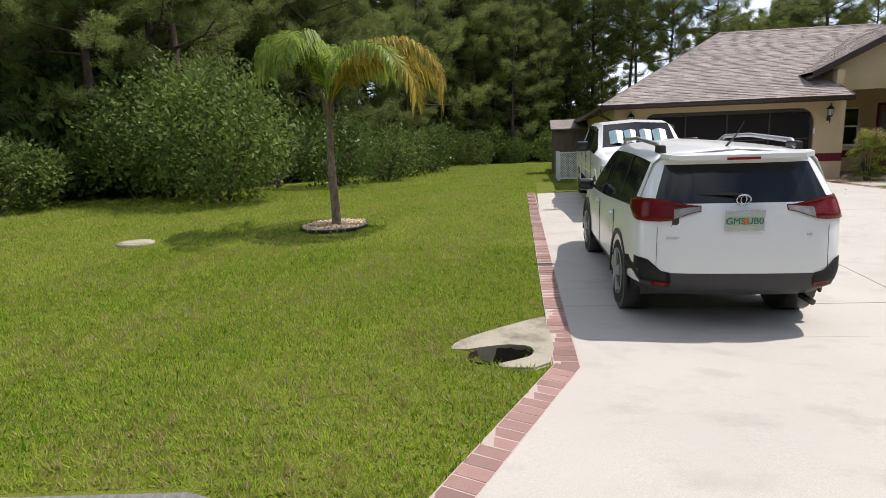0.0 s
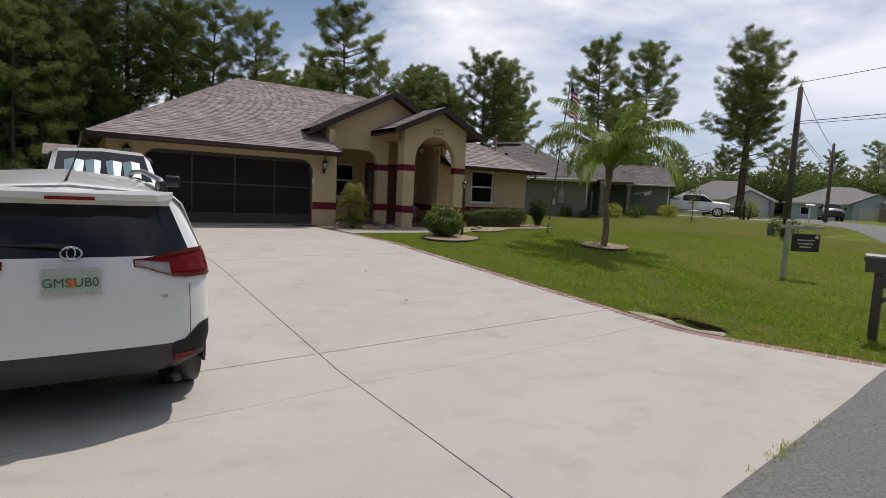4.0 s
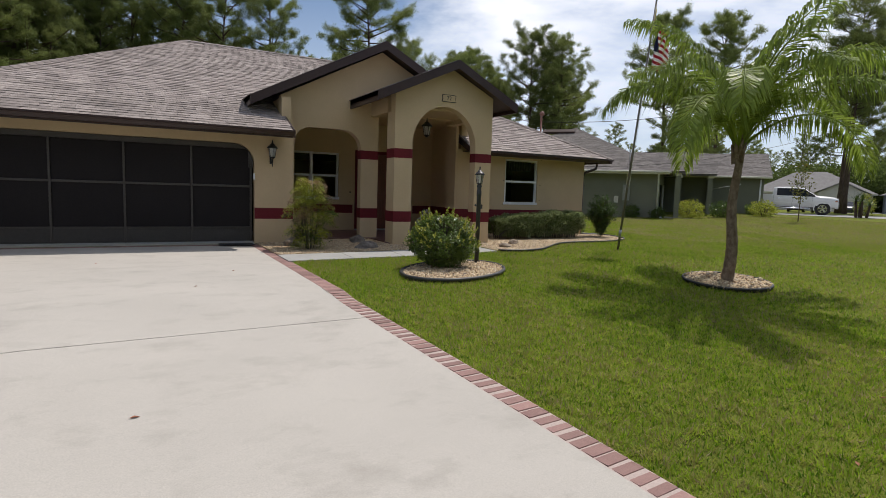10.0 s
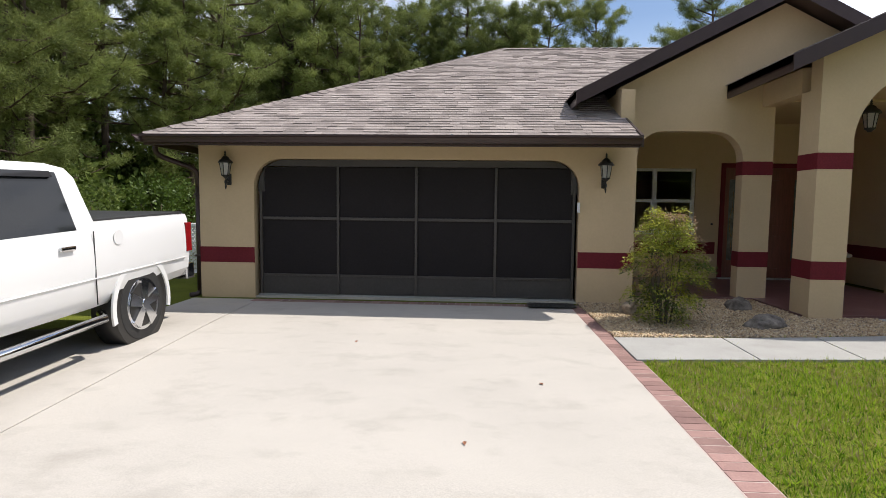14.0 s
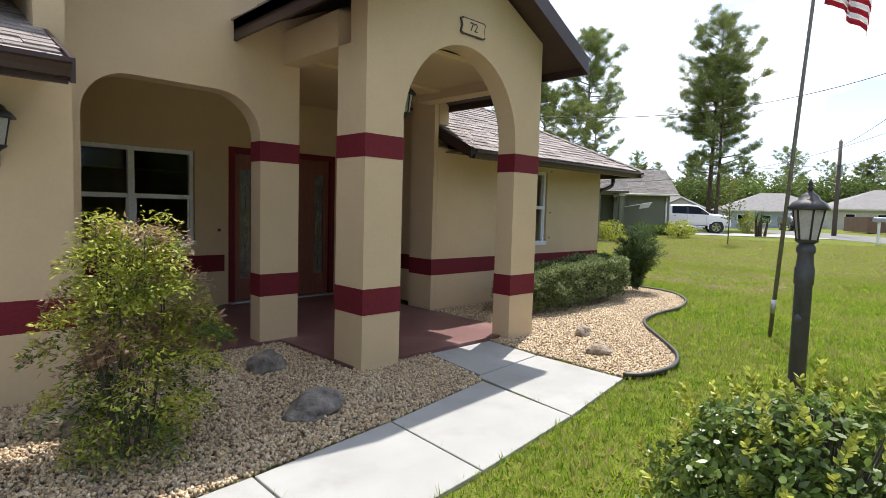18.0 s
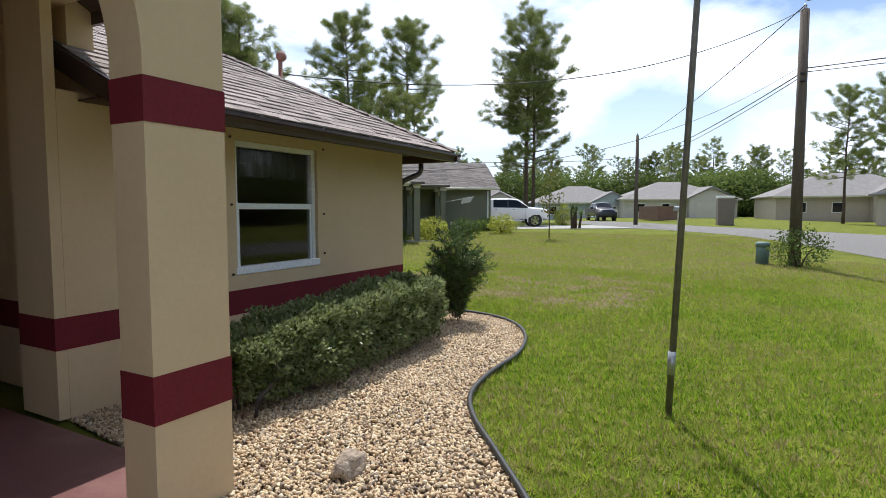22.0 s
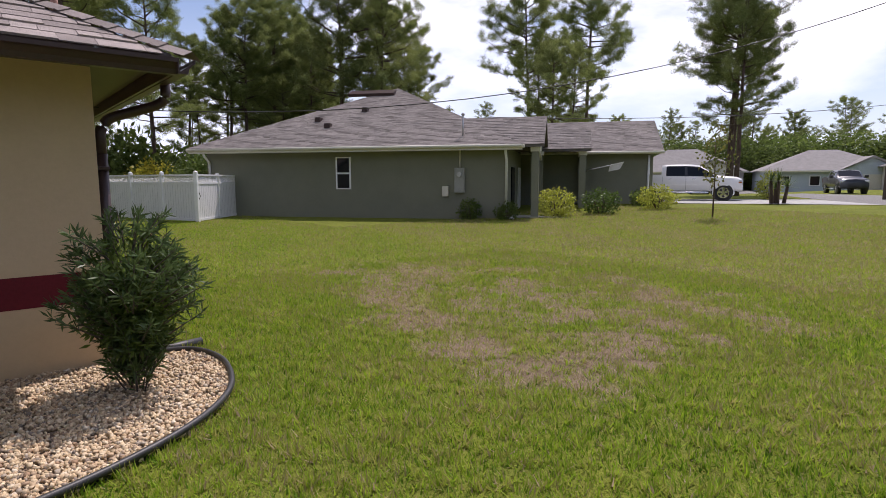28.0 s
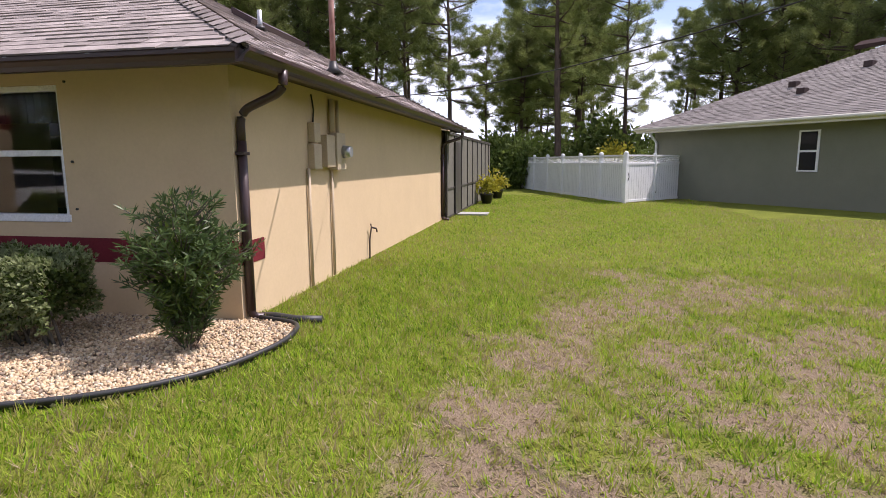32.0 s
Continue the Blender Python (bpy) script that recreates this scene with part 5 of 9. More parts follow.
def pot_plant(x, y, s, seed):
    t = thing("potted_plant", "black nursery pot with a yellow-green croton", "potted plant", pose(x, y, ground_z(x, y), 0, 0, seed * 40), "pots by the cage")
    part("pot", lathe(bmesh.new(), [(0.13 * s, 0), (0.19 * s, 0.26 * s), (0.205 * s, 0.27 * s), (0.205 * s, 0.30 * s), (0.18 * s, 0.30 * s), (0.17 * s, 0.24 * s)], 20), BLACK, t)
    rnd = random.Random(seed)
    v, f = [], []
    for _ in range(60):
        c = Vector((rnd.gauss(0, 0.15), rnd.gauss(0, 0.15), 0.42 + abs(rnd.gauss(0, 0.17)))) * s
        leaf_cards(v, f, c, 0.08 * s, 5, 0.16 * s, 0.03 * s, rnd)
    arrays("foliage", v, f, YELLOWLEAF, t)


# drain hose at the corner downspout
dh = thing("splash_drain", "black corrugated drain pipe lying at the downspout foot", "drain pipe")
part("hose", tube(bmesh.new(), [(20.46, 21.12, 0.0), (20.62, 21.10, 0.01), (20.86, 21.06, 0.0), (21.10, 21.1, 0.0)], 0.04, 10), EDGING, dh)

# ---------- vehicles ----------


def paint(name, c, rough=0.18):
    m, nt, p = node_mat(name)
    p.inputs["Base Color"].default_value = (*c, 1)
    p.inputs["Roughness"].default_value, p.inputs["Coat Weight"].default_value, p.inputs["Coat Roughness"].default_value = rough + 0.12, 0.6, 0.04
    n = nt.nodes.new("ShaderNodeTexNoise")
    n.inputs["Scale"].default_value = 3.0
    r = nt.nodes.new("ShaderNodeMapRange")
    r.inputs["To Min"].default_value, r.inputs["To Max"].default_value = rough + 0.08, rough + 0.2
    nt.links.new(n.outputs["Fac"], r.inputs["Value"])
    nt.links.new(r.outputs["Result"], p.inputs["Roughness"])
    return m


CARWHITE = paint("white_car_paint", (0.80, 0.80, 0.79))
CARBLACK = paint("black_car_paint", (0.012, 0.012, 0.014))
CARRED = paint("dark_red_car_paint", (0.16, 0.02, 0.02))
CLAD = surf("grey_cladding", (0.026, 0.026, 0.029), (0.034, 0.034, 0.037), 6.0, 0.5, 0.15, 90.0)
RUBBER = surf("tyre_rubber", (0.018, 0.018, 0.018), (0.025, 0.024, 0.023), 10.0, 0.8, 0.2)
CHROME = surf("chrome", (0.75, 0.76, 0.78), (0.65, 0.66, 0.68), 4.0, 0.12, 0.0, metal=1.0)
REDLENS = surf("red_lens", (0.30, 0.010, 0.012), (0.22, 0.008, 0.01), 14.0, 0.12, 0.0)
CLEARLENS = surf("clear_lens", (0.62, 0.64, 0.66), (0.5, 0.52, 0.54), 14.0, 0.12, 0.0)
AMBERLENS = surf("amber_lens", (0.5, 0.16, 0.03), (0.4, 0.12, 0.02), 10.0, 0.15, 0.0)
PLATE = surf("plate_face", (0.44, 0.50, 0.44), (0.38, 0.45, 0.38), 12.0, 0.4, 0.0)
PLATEGREEN = surf("plate_green", (0.02, 0.16, 0.09), (0.02, 0.13, 0.08), 5.0, 0.5, 0.0)
ORANGE = surf("orange_print", (0.75, 0.22, 0.03), (0.6, 0.18, 0.03), 5.0, 0.5, 0.0)
SHADE = surf("silver_sunshade", (0.30, 0.42, 0.44), (0.22, 0.34, 0.37), 3.0, 0.35, 0.0)


def loft(stations, n, smooth=False):
    """Cross-sections joined along the length. Each station: 8 points (x, y, z) from sill to roof."""
    out = []
    for i in range(len(stations) - 1):
        z = [stations[max(i - 1, 0)], stations[i], stations[i + 1], stations[min(i + 2, len(stations) - 1)]]
        for k in range(n):
            t = k / n
            if smooth:
                out.append([tuple(b + 0.5 * t * (c - a + t * (2 * a - 5 * b + 4 * c - d + t * (3 * (b - c) + d - a))) for a, b, c, d in zip(*q)) for q in zip(*z)])
            else:
                out.append([tuple(a + (b - a) * t for a, b in zip(p, q)) for p, q in zip(z[1], z[2])])
    return out + [stations[-1]]


def rear_round(u, x, depth):
    return depth * x / 0.88 * (1 - min(1.0, abs(u)) ** 3.5) ** 0.45


def vehicle(name, label, m, st, mat_body, glass_rows, shield, lower=None, rear=None, front=None, wheels=(), tyre=(0.36, 0.24), rim_material=None, arch=None, group="", tail=0.0):
    """A car body lofted from sections, with glass, wheels and end panels as parts."""
    car = thing(name, label, "car" if "pickup" not in name else "pickup truck", m, group)
    n = 5 if tail else 3
    rings = loft(st, n, tail > 0)
    faces = {"body": [], "glass": [], "lower": []}
    for i in range(len(rings) - 1):
        s = i / n
        for r in range(7):
            for side in (-1, 1):
                q = [rings[i][r], rings[i + 1][r], rings[i + 1][r + 1], rings[i][r + 1]]
                q = [(x * side, y, z) for x, y, z in q]
                if side < 0:
                    q = q[::-1]
                kind = "body"
                if r == 4 and any(a <= s < b for a, b in glass_rows):
                    kind = "glass"
                elif r == 6 and any(a <= s < b for a, b in shield):
                    kind = "glass"
                elif r == 0 and lower:
                    kind = "lower"
                faces[kind].append(q)
    # end caps, bulged outward
    for ring, sign, mats in ((rings[0], -1, rear), (rings[-1], 1, front)):
        for r in range(7):
            a, b = ring[r], ring[r + 1]
            kind = mats[r] if mats else "body"
            us = [0.0, 0.25, 0.5, 0.68, 0.80, 0.88, 0.94, 0.975, 0.993, 1.0]
            us = [-u for u in us[:0:-1]] + us
            for u0, u1 in zip(us, us[1:]):
                def pt(p, u):
                    if tail and sign < 0:
                        return (p[0] * u, p[1] - rear_round(u, p[0], tail), p[2])
                    return (p[0] * u, p[1] + sign * 0.07 * (1 - abs(u) ** 2.5), p[2])
                q = [pt(a, u0), pt(b, u0), pt(b, u1), pt(a, u1)]
                side_body = tail and kind == "rearglass" and max(abs(u0), abs(u1)) > 0.89
                faces.setdefault("body" if side_body else kind, []).append(q if sign > 0 else q[::-1])
    mats = {"body": (mat_body, "body"), "glass": (TINTED, "glazing"), "lower": (lower or CLAD, "sill_cladding"), "bumper": (CLAD, "bumper"), "fbumper": (CLAD, "front_bumper"), "chrome": (CHROME, "bumper"), "grille": (CARBLACK, "grille"), "hatch": (mat_body, "tailgate"), "rearglass": (TINTED, "rear_window")}
    for kind, fs in faces.items():
        if not fs:
            continue
        bm = bmesh.new()
        for q in fs:
            try:
                bm.faces.new([bm.verts.new(p) for p in q])
            except ValueError:
                pass
        bmesh.ops.remove_doubles(bm, verts=bm.verts[:], dist=0.0015)
        bmesh.ops.dissolve_degenerate(bm, edges=bm.edges[:], dist=0.0005)
        bmesh.ops.recalc_face_normals(bm, faces=bm.faces[:])
        o = part(mats[kind][1], bm, mats[kind][0], car, smooth=True)
        o.data.set_sharp_from_angle(angle=radians(42 if tail else 32))
    # underside
    y0, y1 = min(p[1] for p in st[0]), max(p[1] for p in st[-1])
    part("underbody", boxm(-0.78, y0 + 0.25, st[2][0][2] - 0.03, 0.78, y1 - 0.25, st[2][0][2] + 0.1), BLACK, car)
    # wheels
    R, wd = tyre
    for x, y in wheels:
        s = 1 if x > 0 else -1
        w = part("wheel", tube(bmesh.new(), [(x - s * wd, y, R), (x - s * wd * 0.97, y, R), (x - s * 0.02, y, R), (x, y, R)], [R * 0.94, R, R, R * 0.93], 36), RUBBER, car)
        part("rim", tube(bmesh.new(), [(x - s * 0.06, y, R), (x + s * 0.004, y, R)], [R * 0.66, R * 0.69], 32), rim_material[0] if rim_material else ALU, w)
        part("rim_hollow", tube(bmesh.new(), [(x + s * 0.002, y, R), (x + s * 0.008, y, R)], [R * 0.60, R * 0.60], 28), BLACK, w)
        bm = bmesh.new()
        for k in range(5):
            a = math.radians(72 * k + 20)
            d = Vector((0, math.cos(a), math.sin(a)))
            e = Vector((0, -math.sin(a), math.cos(a)))
            c = Vector((x + s * 0.006, y, R))
            for off in ((-0.16, 0.16),):
                prism(bm, [c + d * R * 0.08 + e * R * 0.10, c + d * R * 0.64 + e * R * 0.17, c + d * R * 0.64 - e * R * 0.17, c + d * R * 0.08 - e * R * 0.10], (s * 0.022, 0, 0))
        part("spokes", bm, rim_material[1] if rim_material else ALU, w)
        part("hub_cap", tube(bmesh.new(), [(x + s * 0.01, y, R), (x + s * 0.035, y, R)], [R * 0.17, R * 0.14], 18), rim_material[0] if rim_material else ALU, w)
        if arch:
            ar, am = arch
            bm = bmesh.new()
            ang = [math.radians(-14 + 208 * k / 22) for k in range(23)]
            bx = abs(x) - 0.012
            outer = [(s * bx, y + ar * 1.13 * math.cos(a), R + ar * 1.13 * math.sin(a)) for a in ang]
            inner = [(s * bx, y + ar * math.cos(a), R + ar * math.sin(a)) for a in ang][::-1]
            prism(bm, outer + inner, (s * 0.022, 0, 0))
            part("wheel_arch", bm, am, car)
            part("wheel_well", tube(bmesh.new(), [(s * (bx - 0.25), y, R), (s * (bx + 0.006), y, R)], [ar, ar], 28), BLACK, car)
    return car


def st8(y, pts):
    return [(p[0], (p[2] if len(p) > 2 else y), p[1]) for p in pts]


SUV = [
    [(.70, -1.98, .345), (.85, -2.02, .43), (.888, -2.02, .56), (.880, -1.98, 1.03), (.850, -1.93, 1.17), (.715, -1.78, 1.50), (.63, -1.80, 1.57), (0, -1.90, 1.61)],
    st8(-1.78, [(.80, .31), (.905, .43), (.922, .68), (.915, 1.0), (.885, 1.12), (.73, 1.52), (.65, 1.59), (0, 1.64)]),
    st8(-1.0, [(.84, .27), (.918, .40), (.924, .68), (.915, .97), (.885, 1.07), (.71, 1.545), (.63, 1.61), (0, 1.66)]),
    st8(-0.2, [(.85, .25), (.918, .38), (.924, .68), (.915, .92), (.885, 1.02), (.71, 1.55), (.62, 1.615), (0, 1.665)]),
    st8(0.35, [(.85, .25), (.918, .38), (.924, .68), (.913, .91), (.88, 1.00), (.71, 1.50), (.62, 1.585), (0, 1.635)]),
    st8(0.95, [(.85, .25), (.916, .38), (.922, .67), (.908, .90), (.87, .985), (.79, 1.19), (.70, 1.25), (0, 1.31)]),
    st8(1.35, [(.84, .26), (.912, .39), (.918, .66), (.90, .89), (.85, .97), (.81, 1.01), (.70, 1.045), (0, 1.08)]),
    st8(1.9, [(.80, .28), (.89, .4), (.89, .66), (.85, .84), (.79, .92), (.71, .95), (.55, .97), (0, .99)]),
    [(.60, 2.10, .28), (.74, 2.14, .4), (.75, 2.16, .62), (.70, 2.14, .76), (.62, 2.10, .84), (.50, 2.06, .87), (.35, 2.06, .88), (0, 2.08, .89)],
]
SUV_AT = pose(3.52, 8.6, ground_z(3.2, 8.6) + 0.03, 2.2, 0, 1.3) @ Matrix.Diagonal((0.97, 1, 1, 1))
suv = vehicle("suv", "white compact suv with dark glass parked on the driveway", SUV_AT, SUV, CARWHITE, [(1, 5.3)], [(4, 6)], CLAD,
              ["bumper", "bumper", "hatch", "hatch", "rearglass", "body", "body"], ["fbumper", "grille", "body", "body", "body", "body", "body"],
              [(-0.925, -1.30), (0.925, -1.30), (-0.925, 1.36), (0.925, 1.36)], (0.355, 0.225), (ALU, ALU), (0.40, CLAD), tail=0.20)


def bit(name, bm, material, parent, label="", smooth=False):
    return part(name, bm, material, parent, label, smooth)


def rear(u, z):
    """A place on the tail of the suv: u across (past 1: round onto the flank), z up."""
    r0 = SUV[0]
    k = next((i for i in range(6) if z <= r0[i + 1][2]), 6)
    a, b = Vector(r0[k]), Vector(r0[k + 1])
    p = a.lerp(b, (z - a.z) / (b.z - a.z))
    if abs(u) <= 1:
        return Vector((p.x * u, p.y - rear_round(u, p.x, 0.20), z))
    return Vector((math.copysign(p.x + 0.12 * (abs(u) - 1), u), p.y + 0.85 * (abs(u) - 1), z))


def rear_patch(name, side, us, lo, hi, material, off, parent, label):
    """A lens laid over the tail."""
    bm = bmesh.new()
    rows = []
    for u in us:
        k = min(1.0, u) ** 4
        o = Vector((side * k, -(1 - k) - 0.02, 0)).normalized() * off
        rows.append([bm.verts.new(rear(side * u, lo(u) + (hi(u) - lo(u)) * j / 4) + o) for j in range(5)])
    for a, b in zip(rows, rows[1:]):
        for j in range(4):
            bm.faces.new((a[j], b[j], b[j + 1], a[j + 1]) if side > 0 else (a[j + 1], b[j + 1], b[j], a[j])).smooth = True
    bmesh.ops.solidify(bm, geom=bm.faces[:], thickness=0.022)
    return part(name, bm, material, parent, label)


# end and side details of the suv
for s in (-1, 1):
    tl = rear_patch("tail_light", s, [0.42, 0.5, 0.6, 0.7, 0.8, 0.88, 0.94, 0.98, 1.0, 1.08, 1.16, 1.24], lambda u: 1.105 - 0.085 * ease((u - 0.42) / 0.36) + 0.10 * ease((u - 1.0) / 0.3), lambda u: 1.155 + 0.06 * ease((u - 0.42) / 0.5) - 0.05 * ease((u - 1.05) / 0.3), REDLENS, 0.016, suv, "red tail light wrapping the corner")
    rear_patch("clear_lens", s, [0.43, 0.5, 0.56, 0.62, 0.68], lambda u: 1.112 - 0.085 * ease((u - 0.42) / 0.36), lambda u: 1.148 - 0.02 * ease((u - 0.42) / 0.3), CLEARLENS, 0.021, tl, "clear reverse lens")
    for z0, z1 in ((0.60, 0.97),):
        bit("panel_gap", tube(bmesh.new(), [tuple(rear(s * 0.83, z0 + (z1 - z0) * k / 6) + Vector((0, -0.002, 0))) for k in range(7)], 0.0022, 5), BLACK, suv)
    rear_patch("bumper_corner", s, [0.70, 0.78, 0.84, 0.90, 0.95, 0.98, 1.0, 1.08, 1.16, 1.24, 1.34], lambda u: 0.47, lambda u: 0.565 + 0.12 * ease((u - 0.74) / 0.2) - 0.05 * ease((u - 1.05) / 0.3), CLAD, 0.006, suv, "dark bumper rising at the corner")
    rear_patch("reflector", s, [0.72, 0.78, 0.84, 0.89], lambda u: 0.43, lambda u: 0.475, REDLENS, 0.008, suv, "red bumper reflector")
    rail = bmesh.new()
    tube(rail, [(s * .60, -1.72, 1.60), (s * .615, -1.55, 1.672), (s * .615, -0.6, 1.705), (s * .60, 0.12, 1.675), (s * .585, 0.3, 1.60)], [0.028, 0.024, 0.022, 0.024, 0.028], 8)
    bit("roof_rail", rail, ALU, suv, "silver roof rail")
    bit("rail_foot", boxm(s * .61 - .03, -1.74, 1.575, s * .61 + .03, -1.52, 1.67, .02), BLACK, suv)
    bm = bmesh.new()
    box(bm, -0.11, -0.07, -0.075, 0.11, 0.07, 0.075, 0.045)
    bmesh.ops.transform(bm, matrix=Matrix.Translation((s * 1.03, 0.72, 1.07)), verts=bm.verts)
    mir = bit("mirror", bm, CARBLACK, suv, "black door mirror", True)
    bit("mirror_arm", boxm(min(s * .88, s * .96), .70, 1.02, max(s * .88, s * .96), .76, 1.06, .01), CARBLACK, mir)
    for y in (-0.78, 0.28):
        bit("door_handle", tube(bmesh.new(), [(s * .90, y - .11, .905), (s * .945, y - .08, .91), (s * .945, y + .08, .91), (s * .90, y + .11, .905)], .016, 8), CARWHITE, suv)
    for y in (-0.95, 0.08):
        bit("door_gap", boxm(s * .9225 - .004, y - .004, .36, s * .9225 + .004, y + .004, .96), BLACK, suv)
    for y0, y1 in ((-1.02, -0.92), (0.03, 0.10)):
        bit("pillar", prism(bmesh.new(), [(s * .889, y0, 1.03), (s * .889, y1, 1.03), (s * .719, y1 - .03, 1.54), (s * .719, y0 + .01, 1.54)], (s * .006, 0, 0)), CARBLACK, suv)
bit("spoiler", prism(bmesh.new(), [(-.66, -1.90, 1.60), (.66, -1.90, 1.60), (.62, -2.06, 1.592), (.52, -2.13, 1.585), (-.52, -2.13, 1.585), (-.62, -2.06, 1.592)], (0, 0, -0.04)), CARWHITE, suv, "white roof spoiler")
bit("brake_light", boxm(-.14, -2.138, 1.54, .14, -2.128, 1.562), REDLENS, suv)
bit("antenna", tube(bmesh.new(), [(-.02, -1.66, 1.63), (.02, -1.80, 1.74), (.06, -1.86, 1.86)], [.012, .006, .004], 6), BLACK, suv)
wp = bit("wiper", tube(bmesh.new(), [(.0, -2.19, 1.10), (-.12, -2.20, 1.12), (-.38, -2.16, 1.115)], [.02, .014, .008], 8), BLACK, suv)
lp = bit("licence_plate", boxm(-.155, -2.292, .815, .155, -2.276, .97, .006), PLATE, suv, "white plate with green characters")
letters("GMS", .082, pose(-.082, -2.294, .89, 90, 0, 0), PLATEGREEN, suv)
letters("UB0", .082, pose(.082, -2.294, .89, 90, 0, 0), PLATEGREEN, suv)
bit("fruit_print", tube(bmesh.new(), [(0, -2.292, .888), (0, -2.296, .888)], .028, 14), ORANGE, suv)
bit("plate_frame", prism(bmesh.new(), [(-.165, -2.29, .805), (.165, -2.29, .805), (.165, -2.29, .985), (-.165, -2.29, .985)], (0, .012, 0)), CHROME, suv)
em_ = bmesh.new()
tube(em_, [(.06 * math.cos(a), -2.262, 1.055 + .042 * math.sin(a)) for a in [2 * math.pi * k / 20 for k in range(21)]], .008, 6)
tube(em_, [(.025 * math.cos(a), -2.262, 1.058 + .038 * math.sin(a)) for a in [2 * math.pi * k / 16 for k in range(17)]], .006, 6)
bit("badge", em_, CHROME, suv, "chrome oval badge")
bit("badge_bar", boxm(-.66, -2.262, .735, -.44, -2.25, .752), CHROME, suv)
bit("badge_bar", boxm(.45, -2.262, .755, .58, -2.25, .777), CHROME, suv)
stk = bmesh.new()
tube(stk, [(-.58, -2.238, .85), (-.58, -2.245, .85)], .035, 12)
box(stk, -.61, -2.25, .86, -.55, -2.243, .92)
bit("sticker", stk, CLAD, suv, "grey badge sticker")
bit("tail_pipe", tube(bmesh.new(), [(.62, -2.0, .30), (.65, -2.16, .28)], .028, 12), BLACK, suv, "dark tail pipe")

for o in suv.children:
    kind_ = o.name.split(".")[0]
    if kind_ in ("licence_plate", "fruit_print", "plate_frame", "badge_bar", "sticker", "wiper", "lettering"):
        o.location += Vector((0, 0.088, 0.13))
    elif kind_ == "badge":
        o.location += Vector((0, 0.125, 0.145))
    elif kind_ in ("spoiler", "brake_light"):
        o.location += Vector((0, 0.06, 0))

TRUCK = [
    st8(-2.82, [(.88, .55), (.97, .66), (.995, .90), (.99, 1.13), (.975, 1.26), (.955, 1.315), (.90, 1.33), (0, 1.33)]),
    st8(-1.95, [(.90, .52), (.985, .64), (1.005, .90), (1.0, 1.13), (.985, 1.27), (.965, 1.325), (.90, 1.335), (0, 1.335)]),
    st8(-1.12, [(.90, .50), (.985, .62), (1.005, .90), (1.0, 1.13), (.985, 1.28), (.965, 1.33), (.90, 1.335), (0, 1.335)]),
    st8(-1.10, [(.90, .50), (.985, .62), (1.005, .90), (1.0, 1.13), (.975, 1.28), (.81, 1.74), (.72, 1.83), (0, 1.86)]),
    st8(-0.88, [(.90, .50), (.985, .62), (1.005, .90), (1.0, 1.12), (.975, 1.27), (.80, 1.79), (.70, 1.87), (0, 1.90)]),
    st8(0.20, [(.90, .50), (.985, .62), (1.005, .90), (1.0, 1.11), (.975, 1.26), (.79, 1.80), (.70, 1.88), (0, 1.925)]),
    st8(0.78, [(.90, .50), (.985, .62), (1.005, .89), (1.0, 1.10), (.972, 1.25), (.79, 1.73), (.69, 1.82), (0, 1.86)]),
    st8(1.40, [(.90, .50), (.985, .62), (1.0, .88), (.99, 1.09), (.96, 1.22), (.87, 1.34), (.77, 1.37), (0, 1.41)]),
    st8(1.52, [(.90, .50), (.985, .62), (1.0, .88), (.985, 1.09), (.95, 1.21), (.88, 1.26), (.80, 1.29), (0, 1.325)]),
    st8(2.55, [(.86, .50), (.97, .60), (.98, .85), (.95, 1.05), (.90, 1.14), (.82, 1.18), (.70, 1.20), (0, 1.235)]),
    [(.80, 2.74, .42), (.93, 2.80, .5), (.93, 2.80, .78), (.88, 2.77, .98), (.83, 2.74, 1.07), (.75, 2.72, 1.11), (.6, 2.72, 1.13), (0, 2.74, 1.15)],
]


